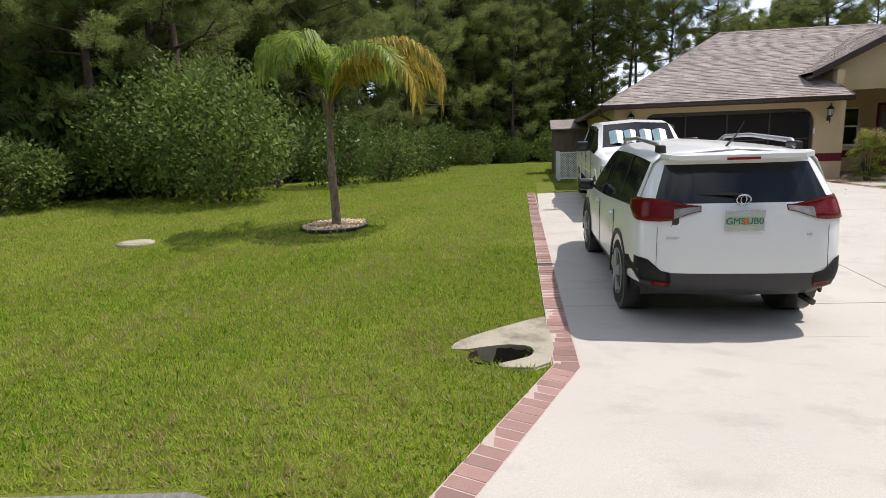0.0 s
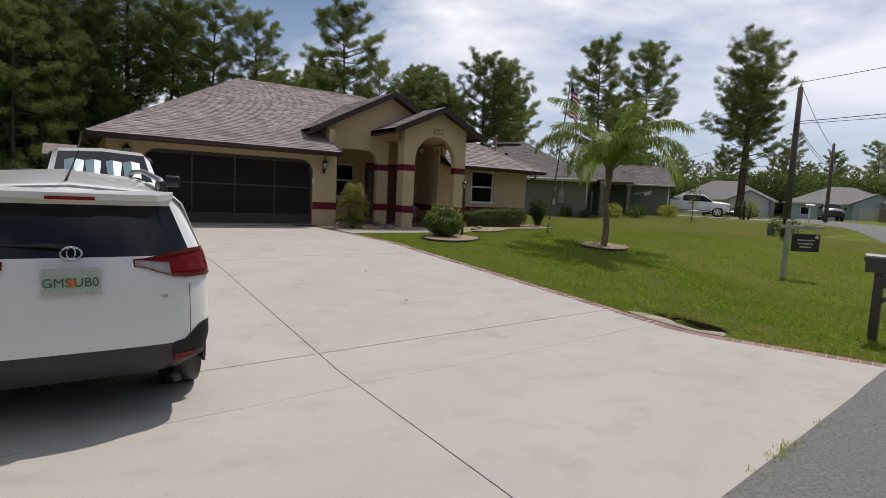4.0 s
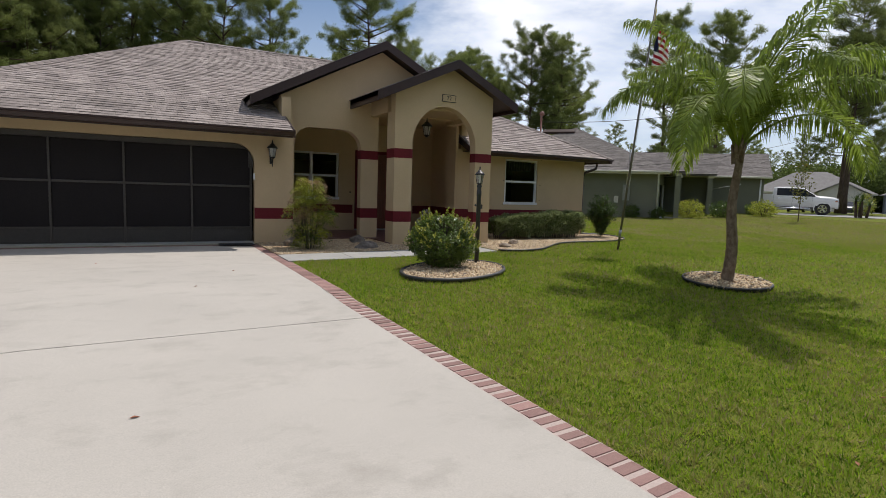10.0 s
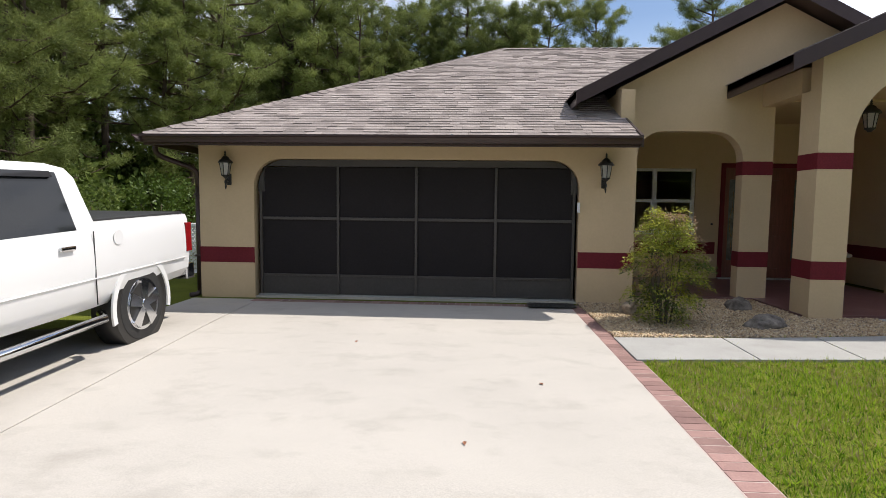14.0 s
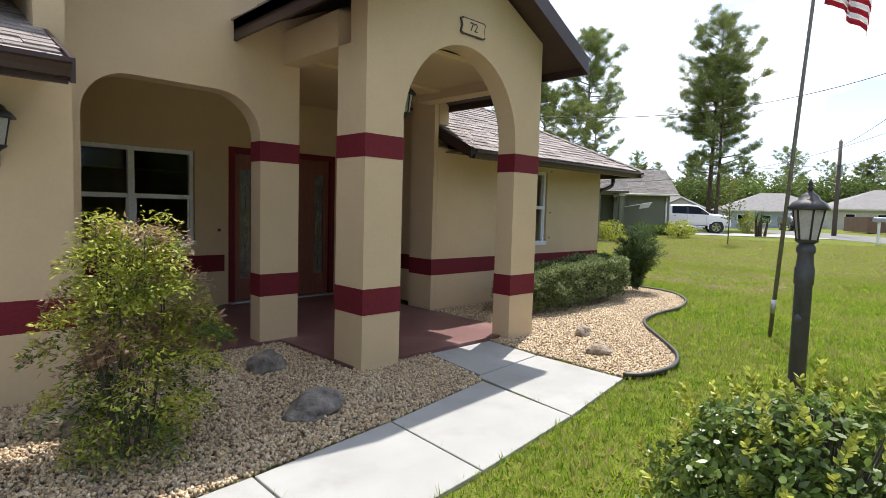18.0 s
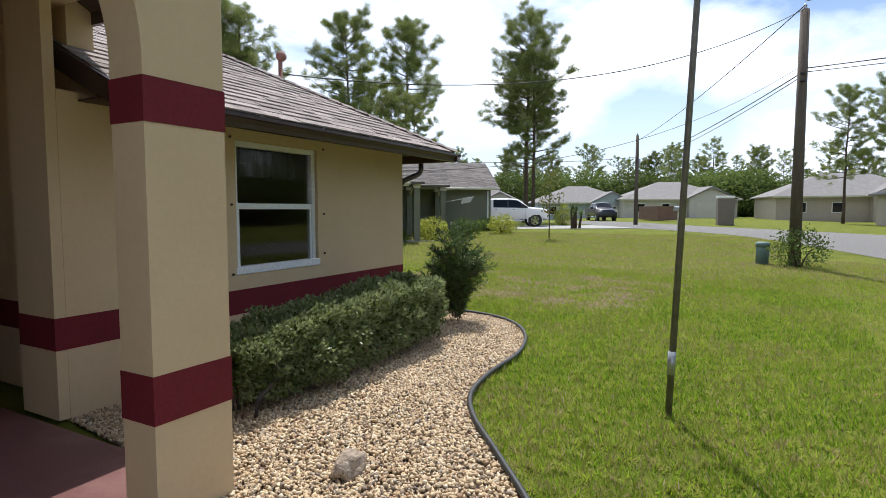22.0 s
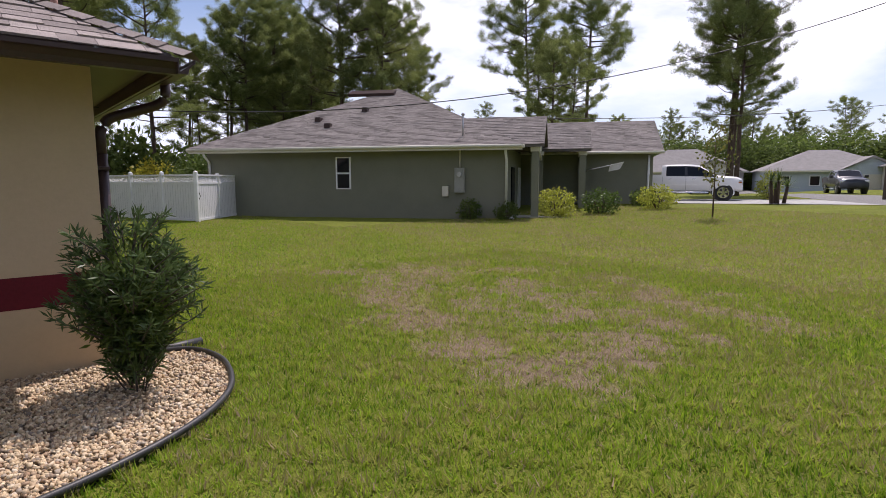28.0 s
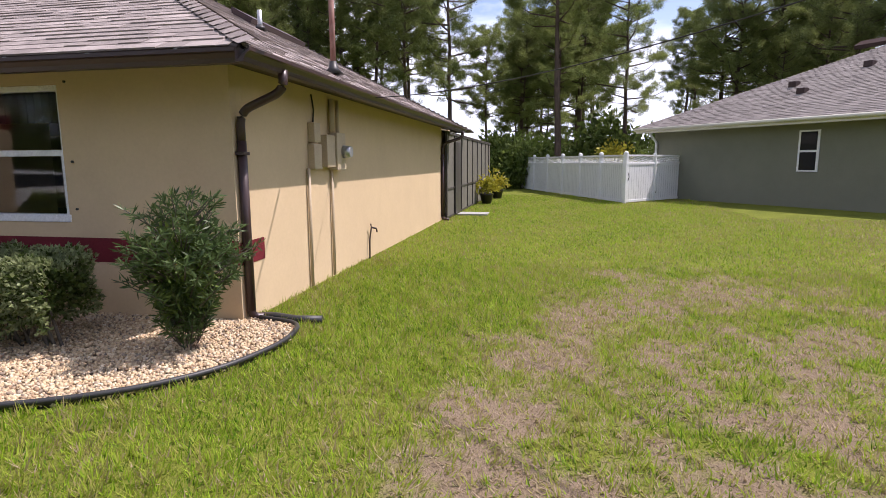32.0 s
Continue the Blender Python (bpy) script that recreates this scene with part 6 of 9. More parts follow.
def pickup(label, m, body, chrome_end, group="", shade=False, detail=True):
    t = vehicle("pickup_truck", label, m, TRUCK, body, [(4, 7.2)], [(6, 7.2)], None,
                ["chrome", "hatch", "hatch", "hatch", "hatch", "body", "body"], [chrome_end, chrome_end, "grille", "body", "body", "body", "body"],
                [(-0.99, -1.80), (0.99, -1.80), (-0.99, 1.91), (0.99, 1.91)], (0.405, 0.27), (CHROME, CHROME), (0.465, body), group)
    for s in (-1, 1):
        bm = bmesh.new()
        box(bm, -0.13, -0.06, -0.11, 0.13, 0.06, 0.11, 0.04)
        bmesh.ops.transform(bm, matrix=Matrix.Translation((s * 1.17, 1.02, 1.37)), verts=bm.verts)
        mr = bit("mirror", bm, CARBLACK, t, "black door mirror", True)
        bit("mirror_arm", boxm(min(s * .95, s * 1.06), 1.0, 1.27, max(s * .95, s * 1.06), 1.05, 1.31, .01), CARBLACK, mr)
        for y in (-0.66, 0.52):
            bit("door_handle", boxm(min(s * .995, s * 1.03), y - .13, 1.10, max(s * .995, s * 1.03), y + .05, 1.145, .015), CHROME, t, "chrome door handle")
        for y in (-1.06, 0.10, 1.28):
            bit("door_gap", boxm(s * 1.003 - .004, y - .004, .55, s * 1.003 + .004, y + .004, 1.25), BLACK, t)
        bit("pillar", prism(bmesh.new(), [(s * .978, .04, 1.255), (s * .978, .18, 1.255), (s * .799, .14, 1.80), (s * .799, .02, 1.80)], (s * .006, 0, 0)), CARBLACK, t)
        bit("visor", prism(bmesh.new(), [(s * .815, -.80, 1.745), (s * .815, -.02, 1.75), (s * .805, -.02, 1.80), (s * .805, -.77, 1.80)], (s * .03, 0, 0)), CARBLACK, t, "dark window visor")
        bit("visor", prism(bmesh.new(), [(s * .815, .16, 1.75), (s * .83, .76, 1.70), (s * .815, .74, 1.75), (s * .805, .16, 1.80)], (s * .03, 0, 0)), CARBLACK, t, "dark window visor")
        bit("step_bar", tube(bmesh.new(), [(s * .93, -1.20, .43), (s * 1.03, -1.10, .40), (s * 1.03, 1.15, .40), (s * .93, 1.25, .43)], .045, 10), CHROME, t, "chrome step bar")
        bit("tail_light", boxm(min(s * .955, s * 1.003), -2.87, .86, max(s * .955, s * 1.003), -2.74, 1.22, .012), REDLENS, t, "red tail light")
        hl_ = bit("headlight", boxm(min(s * .60, s * .955), 2.62, .90, max(s * .60, s * .955), 2.80, 1.06, .03), CLEARLENS, t, "clear headlight")
        bit("amber_lamp", boxm(min(s * .86, s * .962), 2.60, .90, max(s * .86, s * .962), 2.74, .97, .015), AMBERLENS, hl_)
        bit("crease", tube(bmesh.new(), [(s * 1.002, -2.7, .80), (s * 1.006, 1.2, .80)], .008, 6), body, t)
    bit("bed_cover", boxm(-.93, -2.80, 1.325, .93, -1.13, 1.352, .01), EDGING, t, "black soft bed cover")
    bit("rear_bumper", boxm(-.97, -2.98, .50, .97, -2.80, .70, .03), CHROME, t)
    if detail:
        gr = bmesh.new()
        for z in (.84, .93, 1.02):
            box(gr, -.55, 2.84, z, .55, 2.87, z + .03)
        bit("grille_bars", gr, CHROME, t)
        bit("hood_shield", tube(bmesh.new(), [(-.72, 2.70, 1.16), (-.4, 2.83, 1.19), (.4, 2.83, 1.19), (.72, 2.70, 1.16)], .035, 8), CARBLACK, t, "black hood shield")
        bit("fuel_door", tube(bmesh.new(), [(-1.004, -1.42, 1.16), (-1.008, -1.42, 1.16)], .075, 20), body, t)
        for s in (-1, 1):
            bit("badge_bar", boxm(s * 1.006 - .004, 1.36, .98, s * 1.006 + .004, 1.62, 1.02), CHROME, t)
            bit("badge_bar", boxm(s * 1.006 - .004, 1.38, .90, s * 1.006 + .004, 1.58, .95), CHROME, t)
    if shade:
        for k in range(8):
            x, d = -.60 + .15 * k, .035 * (k % 2)
            bit("sunshade_fold", prism(bmesh.new(), [(x, 1.36 + d, 1.40 + d), (x + .148, 1.395 - d, 1.435 - d), (x + .146, 1.04 - d, 1.70 - d), (x + .004, 1.005 + d, 1.675 + d)], (0, .004, .006)), SHADE, t, "silver folding sunshade")
    return t


pickup("white crew-cab pickup with chrome wheels beside the garage", pose(4.08, 15.45, ground_z(3, 15.45) + 0.012, -2.0, 0, 180), CARWHITE, "chrome", "", True)

# ---------- things in the yard ----------
# lamp post
lpz = ground_z(13.2, 15.4)
lamp = thing("lamp_post", "dark lamp post with a six-sided lantern in the island bed", "lamp post", pose(13.20, 15.61, lpz))
POST = surf("weathered_post", (0.042, 0.045, 0.050), (0.065, 0.068, 0.074), 12.0, 0.55, 0.3, 60.0)
part("post", lathe(bmesh.new(), [(0.038, -0.1), (0.038, 1.22), (0.043, 1.225), (0.043, 1.30), (0.038, 1.31), (0.034, 1.37), (0.042, 1.38), (0.042, 1.40), (0.025, 1.43)], 20), POST, lamp)
part("ladder_bar", tube(bmesh.new(), [(-0.06, 0, 1.06), (0.06, 0, 1.06)], 0.010, 8), POST, lamp)
for s in (-1, 1):
    part("bar_knob", lathe(bmesh.new(), [(0.006, -0.02), (0.018, 0), (0.006, 0.02)], 10, (s * 0.065, 0, 1.06)), POST, lamp)
part("sensor", boxm(0.04, -0.02, 1.0, 0.07, 0.02, 1.05, 0.006), POST, lamp)
lantern_parts(lamp, 1.44, 0.80, True)

# flagpole with a hanging flag
fp = thing("flagpole", "weathered flagpole with a striped flag hanging limp", "flagpole", pose(18.03, 17.05, ground_z(18.2, 17.2), 0, 0, 0))
POLE = surf("pole_metal", (0.20, 0.19, 0.155), (0.13, 0.12, 0.10), 10.0, 0.5, 0.15, metal=0.4)
top = Vector((0.55, -0.17, 5.85))
part("pole", tube(bmesh.new(), [(0, 0, -0.1), tuple(top * 0.5), tuple(top)], [0.026, 0.024, 0.020], 14), POLE, fp)
part("collar", tube(bmesh.new(), [tuple(top * 0.055), tuple(top * 0.085)], 0.030, 14), ALU, fp)
part("finial", lathe(bmesh.new(), [(0.02, 0), (0.04, 0.03), (0.02, 0.06), (0.005, 0.16)], 12, tuple(top)), POLE, fp)
part("halyard", tube(bmesh.new(), [tuple(top * 0.28 + Vector((0.06, 0, 0))), tuple(top * 0.6 + Vector((0.05, 0, 0))), tuple(top * 0.98 + Vector((0.03, 0, 0)))], 0.004, 5), WHITE, fp)
part("cleat", tube(bmesh.new(), [tuple(top * 0.28 + Vector((0.05, 0, -0.08))), tuple(top * 0.28 + Vector((0.05, 0, 0.08)))], 0.012, 6), WHITE, fp)
FRED = surf("flag_red", (0.42, 0.02, 0.035), (0.34, 0.016, 0.03), 5.0, 0.8, 0.05)
FWHITE = surf("flag_white", (0.75, 0.74, 0.72), (0.66, 0.65, 0.64), 5.0, 0.8, 0.05)
FBLUE = surf("flag_blue", (0.012, 0.018, 0.075), (0.01, 0.014, 0.06), 5.0, 0.8, 0.05)
GOLD = surf("flag_gold", (0.55, 0.42, 0.10), (0.45, 0.34, 0.08), 5.0, 0.7, 0.05)


def flag_point(u, v):
    """u: along the fly, v: down the hoist; a limp flag folds down beside its pole."""
    w = 0.62 * u
    sag = 0.95 * u ** 1.3
    return Vector((0.02 - 0.12 * w + 0.07 * math.sin(11 * u + 2 * v), -0.03 - 0.85 * w - 0.05 * math.sin(14 * u + v * 2), -v * 0.95 - sag * 0.62))


def flag_patch(u0, u1, v0, v1, material, name):
    bm = bmesh.new()
    nu, nv = 10, 3
    g = [[bm.verts.new(top * 0.90 + flag_point(u0 + (u1 - u0) * i / nu, v0 + (v1 - v0) * j / nv)) for i in range(nu + 1)] for j in range(nv + 1)]
    for j in range(nv):
        for i in range(nu):
            bm.faces.new((g[j][i], g[j][i + 1], g[j + 1][i + 1], g[j + 1][i])).smooth = True
    bmesh.ops.solidify(bm, geom=bm.faces[:], thickness=0.003)
    return part(name, bm, material, fp)


for k in range(13):
    v0, v1 = k / 13, (k + 1) / 13
    flag_patch(0.42 if k < 7 else 0.0, 1.0, v0, v1, FRED if k % 2 == 0 else FWHITE, "stripe")
flag_patch(0.0, 0.42, 0.0, 7 / 13, FBLUE, "canton")
g0 = Vector((0.03, 0, 0))
part("gold_trim", tube(bmesh.new(), [tuple(top * 0.96 + g0), tuple(top * 0.90 + g0)], 0.02, 8), GOLD, fp)

# mailbox at the street
mb = thing("mailbox", "dark brown moulded mailbox on its post by the street", "mailbox", pose(13.2, 5.3, ground_z(13.2, 5.3), 0, 0, 8))
MBOX = surf("mailbox_plastic", (0.055, 0.042, 0.034), (0.04, 0.031, 0.026), 5.0, 0.45, 0.1)
part("post", boxm(-0.055, -0.055, -0.1, 0.055, 0.055, 0.98, 0.008), MBOX, mb)
prof = [(-0.115, 0.0), (0.115, 0.0)] + [(0.115 * math.cos(math.pi * k / 12), 0.14 + 0.10 * math.sin(math.pi * k / 12)) for k in range(13)]
part("box", prism(bmesh.new(), [(x, -0.42, 0.99 + z) for x, z in prof], (0, 0.58, 0)), MBOX, mb)
part("roof_cap", prism(bmesh.new(), [(1.12 * x, -0.44, 1.0 + z * 1.06) for x, z in prof[2:]], (0, 0.62, 0)), MBOX, mb)
part("door", prism(bmesh.new(), [(x * 0.96, -0.435, 0.995 + z * 0.96) for x, z in prof], (0, 0.014, 0)), MBOX, mb)
part("flag_arm", boxm(0.118, -0.3, 1.08, 0.126, -0.12, 1.12, 0.003), FRED, mb)
part("paper_slot", boxm(-0.09, -0.33, 0.78, 0.09, 0.05, 0.94, 0.02), MBOX, mb)
part("brace", prism(bmesh.new(), [(-0.03, -0.06, 0.55), (-0.03, -0.30, 0.80), (-0.03, -0.24, 0.80), (-0.03, -0.06, 0.62)], (0.06, 0, 0)), MBOX, mb)

# yard sign
ys = thing("yard_sign", "white post with a dark hanging yard sign", "yard sign", pose(18.34, 8.98, ground_z(18.25, 9), 0, 0, -35))
SIGNP = surf("sign_post_paint", (0.42, 0.42, 0.38), (0.34, 0.34, 0.31), 5.0, 0.6, 0.1)
SIGNF = surf("sign_face", (0.030, 0.026, 0.028), (0.038, 0.033, 0.034), 6.0, 0.5, 0.0)
part("post", boxm(-0.045, -0.045, -0.1, 0.045, 0.045, 1.38, 0.006), SIGNP, ys)
part("cap", lathe(bmesh.new(), [(0.07, 0), (0.07, 0.02), (0.02, 0.06)], 4, (0, 0, 1.38)), SIGNP, ys)
part("arm", boxm(-0.16, -0.04, 1.22, 0.86, 0.04, 1.30, 0.006), SIGNP, ys)
pnl = part("panel", boxm(0.12, -0.012, 0.66, 0.80, 0.012, 1.10, 0.004), SIGNF, ys)
for x in (0.2, 0.72):
    part("hook", tube(bmesh.new(), [(x, 0, 1.22), (x, 0, 1.10)], 0.006, 6), ALU, ys)
for z, w in ((0.93, 0.42), (0.84, 0.36), (0.76, 0.30)):
    part("writing_bar", boxm(0.46 - w / 2, -0.016, z, 0.46 + w / 2, -0.012, z + 0.03), CREAM, pnl)
em_ = tube(bmesh.new(), [(0.72, -0.013, 1.03), (0.72, -0.017, 1.03)], 0.05, 16)
part("round_mark", em_, CREAM, pnl)

# valve cover in the west lawn
vc = thing("manhole_lid", "round grey concrete lid in the lawn", "lid", pose(-5.55, 10.6, ground_z(-5.55, 10.6)))
part("rim", lathe(bmesh.new(), [(0.32, -0.05), (0.32, 0.03), (0.30, 0.04)], 28), culv, vc)
part("cover", lathe(bmesh.new(), [(0.27, 0.0), (0.27, 0.05), (0.25, 0.055)], 28), culv, vc)

# small weeds and leaves lying about
LITTER = surf("fallen_leaf", (0.32, 0.10, 0.06), (0.24, 0.12, 0.05), 9.0, 0.8, 0.0)
rnl = random.Random(4)
for x, y in ((12.4, 7.3), (12.0, 9.0), (13.5, 9.5), (14.2, 8.2), (12.6, 5.6), (17.2, 14.6), (19.2, 15.6), (9.2, 16.0), (8.6, 14.8), (7.4, 17.2), (8.0, 11.2), (7.7, 9.2)):
    v, f = [], []
    leaf_quad = [(0, 0, 0), (0.035, 0.018, 0.012), (0.08, 0, 0.004), (0.035, -0.018, 0.010)]
    o = arrays("fallen_leaf", leaf_quad, [(0, 1, 2, 3)], LITTER, label="small reddish fallen leaf lying on the ground", category="leaf")
    md = o.modifiers.new("thickness", "SOLIDIFY")
    md.thickness = 0.002
    o.matrix_basis = pose(x, y, ground_z(x, y) + (0.05 if x > 10.5 else 0.014), 0, 0, rnl.uniform(0, 360)) @ Matrix.Scale(0.8, 4)

# ---------- shed and lattice screen beside the garage ----------
GREYWOOD = surf("weathered_wood", (0.20, 0.155, 0.125), (0.13, 0.10, 0.082), 6.0, 0.9, 0.5, 60.0, stretch=(1, 1, 0.25), dist=0.01)
sh = thing("shed", "small weathered wooden shed with a low shingled roof", "shed", pose(2.85, 28.0, ground_z(3, 28)))
for i in range(9):
    part("board", boxm(0.2 * i, 0, 0, 0.2 * i + 0.192, 0.025, 2.0), GREYWOOD, sh)
for i in range(9):
    for x in (-0.025, 1.80):
        part("board", boxm(x, 0.2 * i, 0, x + 0.025, 0.2 * i + 0.192, 2.0), GREYWOOD, sh)
part("back_wall", boxm(0, 1.8, 0, 1.8, 1.83, 2.0), GREYWOOD, sh)
for s in (-1, 1):
    part("roof", prism(bmesh.new(), [(-0.14, 0.9 + s * 1.08, 1.98), (1.94, 0.9 + s * 1.08, 1.98), (1.94, 0.9, 2.42), (-0.14, 0.9, 2.42)], (0, 0, 0.05)), TAB, sh)
ls_ = thing("lattice_screen", "white vinyl lattice screen hiding equipment beside the garage", "screen", pose(2.8, 22.3, ground_z(2.8, 22.3)))


def lattice_side(x0, y0, x1, y1):
    a, b = Vector((x0, y0, 0)), Vector((x1, y1, 0))
    L = (b - a).length
    d = (b - a) / L
    n = Vector((d.y, -d.x, 0))
    bm = bmesh.new()
    m = int(L / 0.085)
    for i in range(-9, m):
        for s in (0, 1):
            u0, u1, z0, z1 = i * 0.085, i * 0.085 + 0.86, 0.1, 0.96
            if u0 < 0:
                z0, u0 = z0 - u0, 0
            if u1 > L:
                z1, u1 = z1 - (u1 - L), L
            if z1 - z0 < 0.03:
                continue
            if s:
                z0, z1 = 1.06 - z0, 1.06 - z1
            o = n * (0.008 * s)
            prism(bm, [a + d * u0 + Vector((0, 0, z0 - 0.018)) + o, a + d * u0 + Vector((0, 0, z0 + 0.018)) + o, a + d * u1 + Vector((0, 0, z1 + 0.018)) + o, a + d * u1 + Vector((0, 0, z1 - 0.018)) + o], tuple(n * 0.006))
    tagged(part("lattice", bm, WHITE, ls_), kind="stuff")
    for z in (0.06, 0.98):
        part("rail", prism(bmesh.new(), [a + Vector((0, 0, z)) - n * 0.02, b + Vector((0, 0, z)) - n * 0.02, b + Vector((0, 0, z)) + n * 0.03, a + Vector((0, 0, z)) + n * 0.03], (0, 0, 0.06)), WHITE, ls_)


lattice_side(0, 0, 1.58, 0)
lattice_side(0, 1.5, 0, 0)
for x, y in ((0, 0), (0.8, 0), (1.55, 0), (0, 1.5), (0, 0.75)):
    part("post", boxm(x - 0.045, y - 0.045, 0, x + 0.045, y + 0.045, 1.06, 0.005), WHITE, ls_)

# ---------- trees ----------
rng = random.Random(5)


def leaf_cards(out_v, out_f, c, r, n, length, width, rnd, flat=0.0):
    """n small leaves round c."""
    for _ in range(n):
        d = Vector((rnd.gauss(0, 1), rnd.gauss(0, 1), rnd.gauss(0, 1) * (1 - flat))).normalized()
        p = c + d * r * rnd.uniform(0.45, 1.0)
        a = (d + Vector((rnd.gauss(0, 0.6), rnd.gauss(0, 0.6), rnd.gauss(0, 0.6)))).normalized()
        b = a.cross(Vector((rnd.gauss(0, 1), rnd.gauss(0, 1), rnd.gauss(0, 1)))).normalized()
        k = len(out_v)
        L, w = length * rnd.uniform(0.7, 1.3), width * rnd.uniform(0.7, 1.3)
        out_v += [tuple(p), tuple(p + a * L * 0.5 + b * w), tuple(p + a * L), tuple(p + a * L * 0.5 - b * w)]
        out_f.append((k, k + 1, k + 2, k + 3))


def puff(r, c, d, count, radius, length, width):
    """Needles bristling from a short twig at c, which points along d."""
    at = c + d * (r.rand(count, 1) - 0.4) * radius + r.randn(count, 3) * radius * (0.30, 0.30, 0.20)
    a = d * 0.3 + r.randn(count, 3) * (0.8, 0.8, 0.7) + (0, 0, 0.15)
    a /= np.linalg.norm(a, axis=1)[:, None]
    b = np.cross(a, r.randn(count, 3))
    b *= width / np.linalg.norm(b, axis=1)[:, None]
    tip = at + a * length * (0.6 + 0.6 * r.rand(count, 1))
    return np.stack([at + b, at - b, tip], 1)


def mesh_of(name, tris, material):
    tris = np.concatenate(tris).reshape(-1, 3)
    me = bpy.data.meshes.new(name)
    me.vertices.add(len(tris))
    me.vertices.foreach_set("co", tris.astype(np.float32).ravel())
    me.loops.add(len(tris))
    me.loops.foreach_set("vertex_index", np.arange(len(tris), dtype=np.int32))
    me.polygons.add(len(tris) // 3)
    me.polygons.foreach_set("loop_start", np.arange(0, len(tris), 3, dtype=np.int32))
    me.update()
    me.materials.append(material)
    return me


def pine(height, seed, crown_from=0.45, spread=0.2, dense=1.0, needles=110, droop=0.0):
    """A slash pine: bare trunk, open limbs ending in bristling puffs of long needles."""
    rnd, r = random.Random(seed), np.random.RandomState(seed)
    bm = bmesh.new()
    lean = (rnd.gauss(0, 0.02), rnd.gauss(0, 0.02))
    n = 9
    spine = [Vector((lean[0] * height * (i / n) ** 1.4 + rnd.gauss(0, 0.04), lean[1] * height * (i / n) ** 1.4 + rnd.gauss(0, 0.04), height * i / n)) for i in range(n + 1)]
    r0 = height * 0.010 + 0.04
    tube(bm, spine, [r0 * (1.15 if i == 0 else 1.0) * (1 - 0.88 * i / n) for i in range(n + 1)], 8)
    limbs = int(30 * dense * height / 16)
    tris = []

    def at(u):
        k = min(n - 1, int(u * n))
        return spine[k].lerp(spine[k + 1], u * n - k)

    for i in range(limbs):
        u = crown_from + (1 - crown_from) * (i + rnd.random()) / limbs
        base = at(min(u, 0.985))
        ang = i * 2.4 + rnd.uniform(-0.5, 0.5)
        top = (u - crown_from) / (1 - crown_from)
        L = height * spread * (0.30 + 0.85 * math.sin(math.pi * (0.30 + 0.66 * top)) ** 0.9) * rnd.choice((0.45, 0.7, 0.9, 1.0, 1.15))
        rise = rnd.uniform(-0.05, 0.45) + 0.5 * top - droop
        d = Vector((math.cos(ang), math.sin(ang), rise)).normalized()
        mid = base + d * L * 0.55 + Vector((0, 0, -0.06 * L))
        tip = base + d * L + Vector((0, 0, 0.10 * L))
        tube(bm, [base, mid, tip], [0.014 * L + 0.012, 0.008 * L + 0.008, 0.006], 5, False)
        for k in range(int(3 + 3.3 * L)):
            w = rnd.uniform(0.45, 1.05)
            p0 = base.lerp(mid, w / 0.55) if w < 0.55 else mid.lerp(tip, (w - 0.55) / 0.45)
            sd = Vector((rnd.gauss(0, 1), rnd.gauss(0, 1), rnd.gauss(0.25, 0.4))).normalized()
            twig = (0.12 + 0.20 * L * (1.15 - w)) * rnd.uniform(0.5, 1.3)
            c = p0 + sd * twig
            if twig > 0.3:
                tube(bm, [p0, c], [0.010, 0.005], 4, False)
            dd = (sd + d * 0.5 + Vector((0, 0, 0.35))).normalized()
            tris.append(puff(r, np.array(c), np.array(dd), needles, 0.40 * height / 15, 0.21 * height / 15, 0.0125 * height / 15))
    for k in range(6):
        tris.append(puff(r, np.array(spine[-1]) + r.randn(3) * (0.15, 0.15, 0.25), np.array((0, 0, 1.0)), needles, 0.3, 0.3, 0.012))
    trunk = bpy.data.meshes.new("trunk")
    bm.to_mesh(trunk)
    bm.free()
    trunk.materials.append(BARK)
    return trunk, mesh_of("crown", tris, NEEDLE)


def plant_tree(meshes, x, y, z, turn, size, label, category="tree", name="pine_tree", group=""):
    t = thing(name, label, category, pose(x, y, z, 0, 0, turn) @ Matrix.Diagonal((size, size, size, 1)), group)
    for nm, me in zip(("trunk", "crown"), meshes):
        o = new(nm, me)
        o.parent = t
    return t


PINES = [pine(16, 11, 0.42, 0.19, 1.7, 130), pine(17, 23, 0.52, 0.175, 1.5, 130), pine(15, 37, 0.34, 0.19, 1.8, 130), pine(18, 41, 0.52, 0.165, 1.5, 130)]
WOODS = [pine(15, 51, 0.08, 0.18, 1.8, 100, 0.15), pine(16, 61, 0.18, 0.18, 1.6, 100, 0.1), pine(14, 71, 0.25, 0.21, 1.5, 100)]


def leafy(seed, rx, ry, rz, clumps, per, length, width, material, hollow=0.75):
    """A shrub's crown: clumps of leaves over an uneven rounded body."""
    rnd = random.Random(seed)
    v, f = [], []
    for _ in range(clumps):
        d = Vector((rnd.gauss(0, 1), rnd.gauss(0, 1), rnd.gauss(0, 1))).normalized()
        k = rnd.uniform(hollow, 1.0) * (1 + 0.16 * noise.noise(d * 2.3 + Vector((seed, 0, 0))))
        c = Vector((d.x * rx * k, d.y * ry * k, rz + d.z * rz * k))
        leaf_cards(v, f, c, 0.18 * (rx + ry + rz) / 3 + length * 0.4, per, length, width, rnd)
    me = bpy.data.meshes.new("crown")
    me.from_pydata(v, [], f)
    me.materials.append(material)
    return me


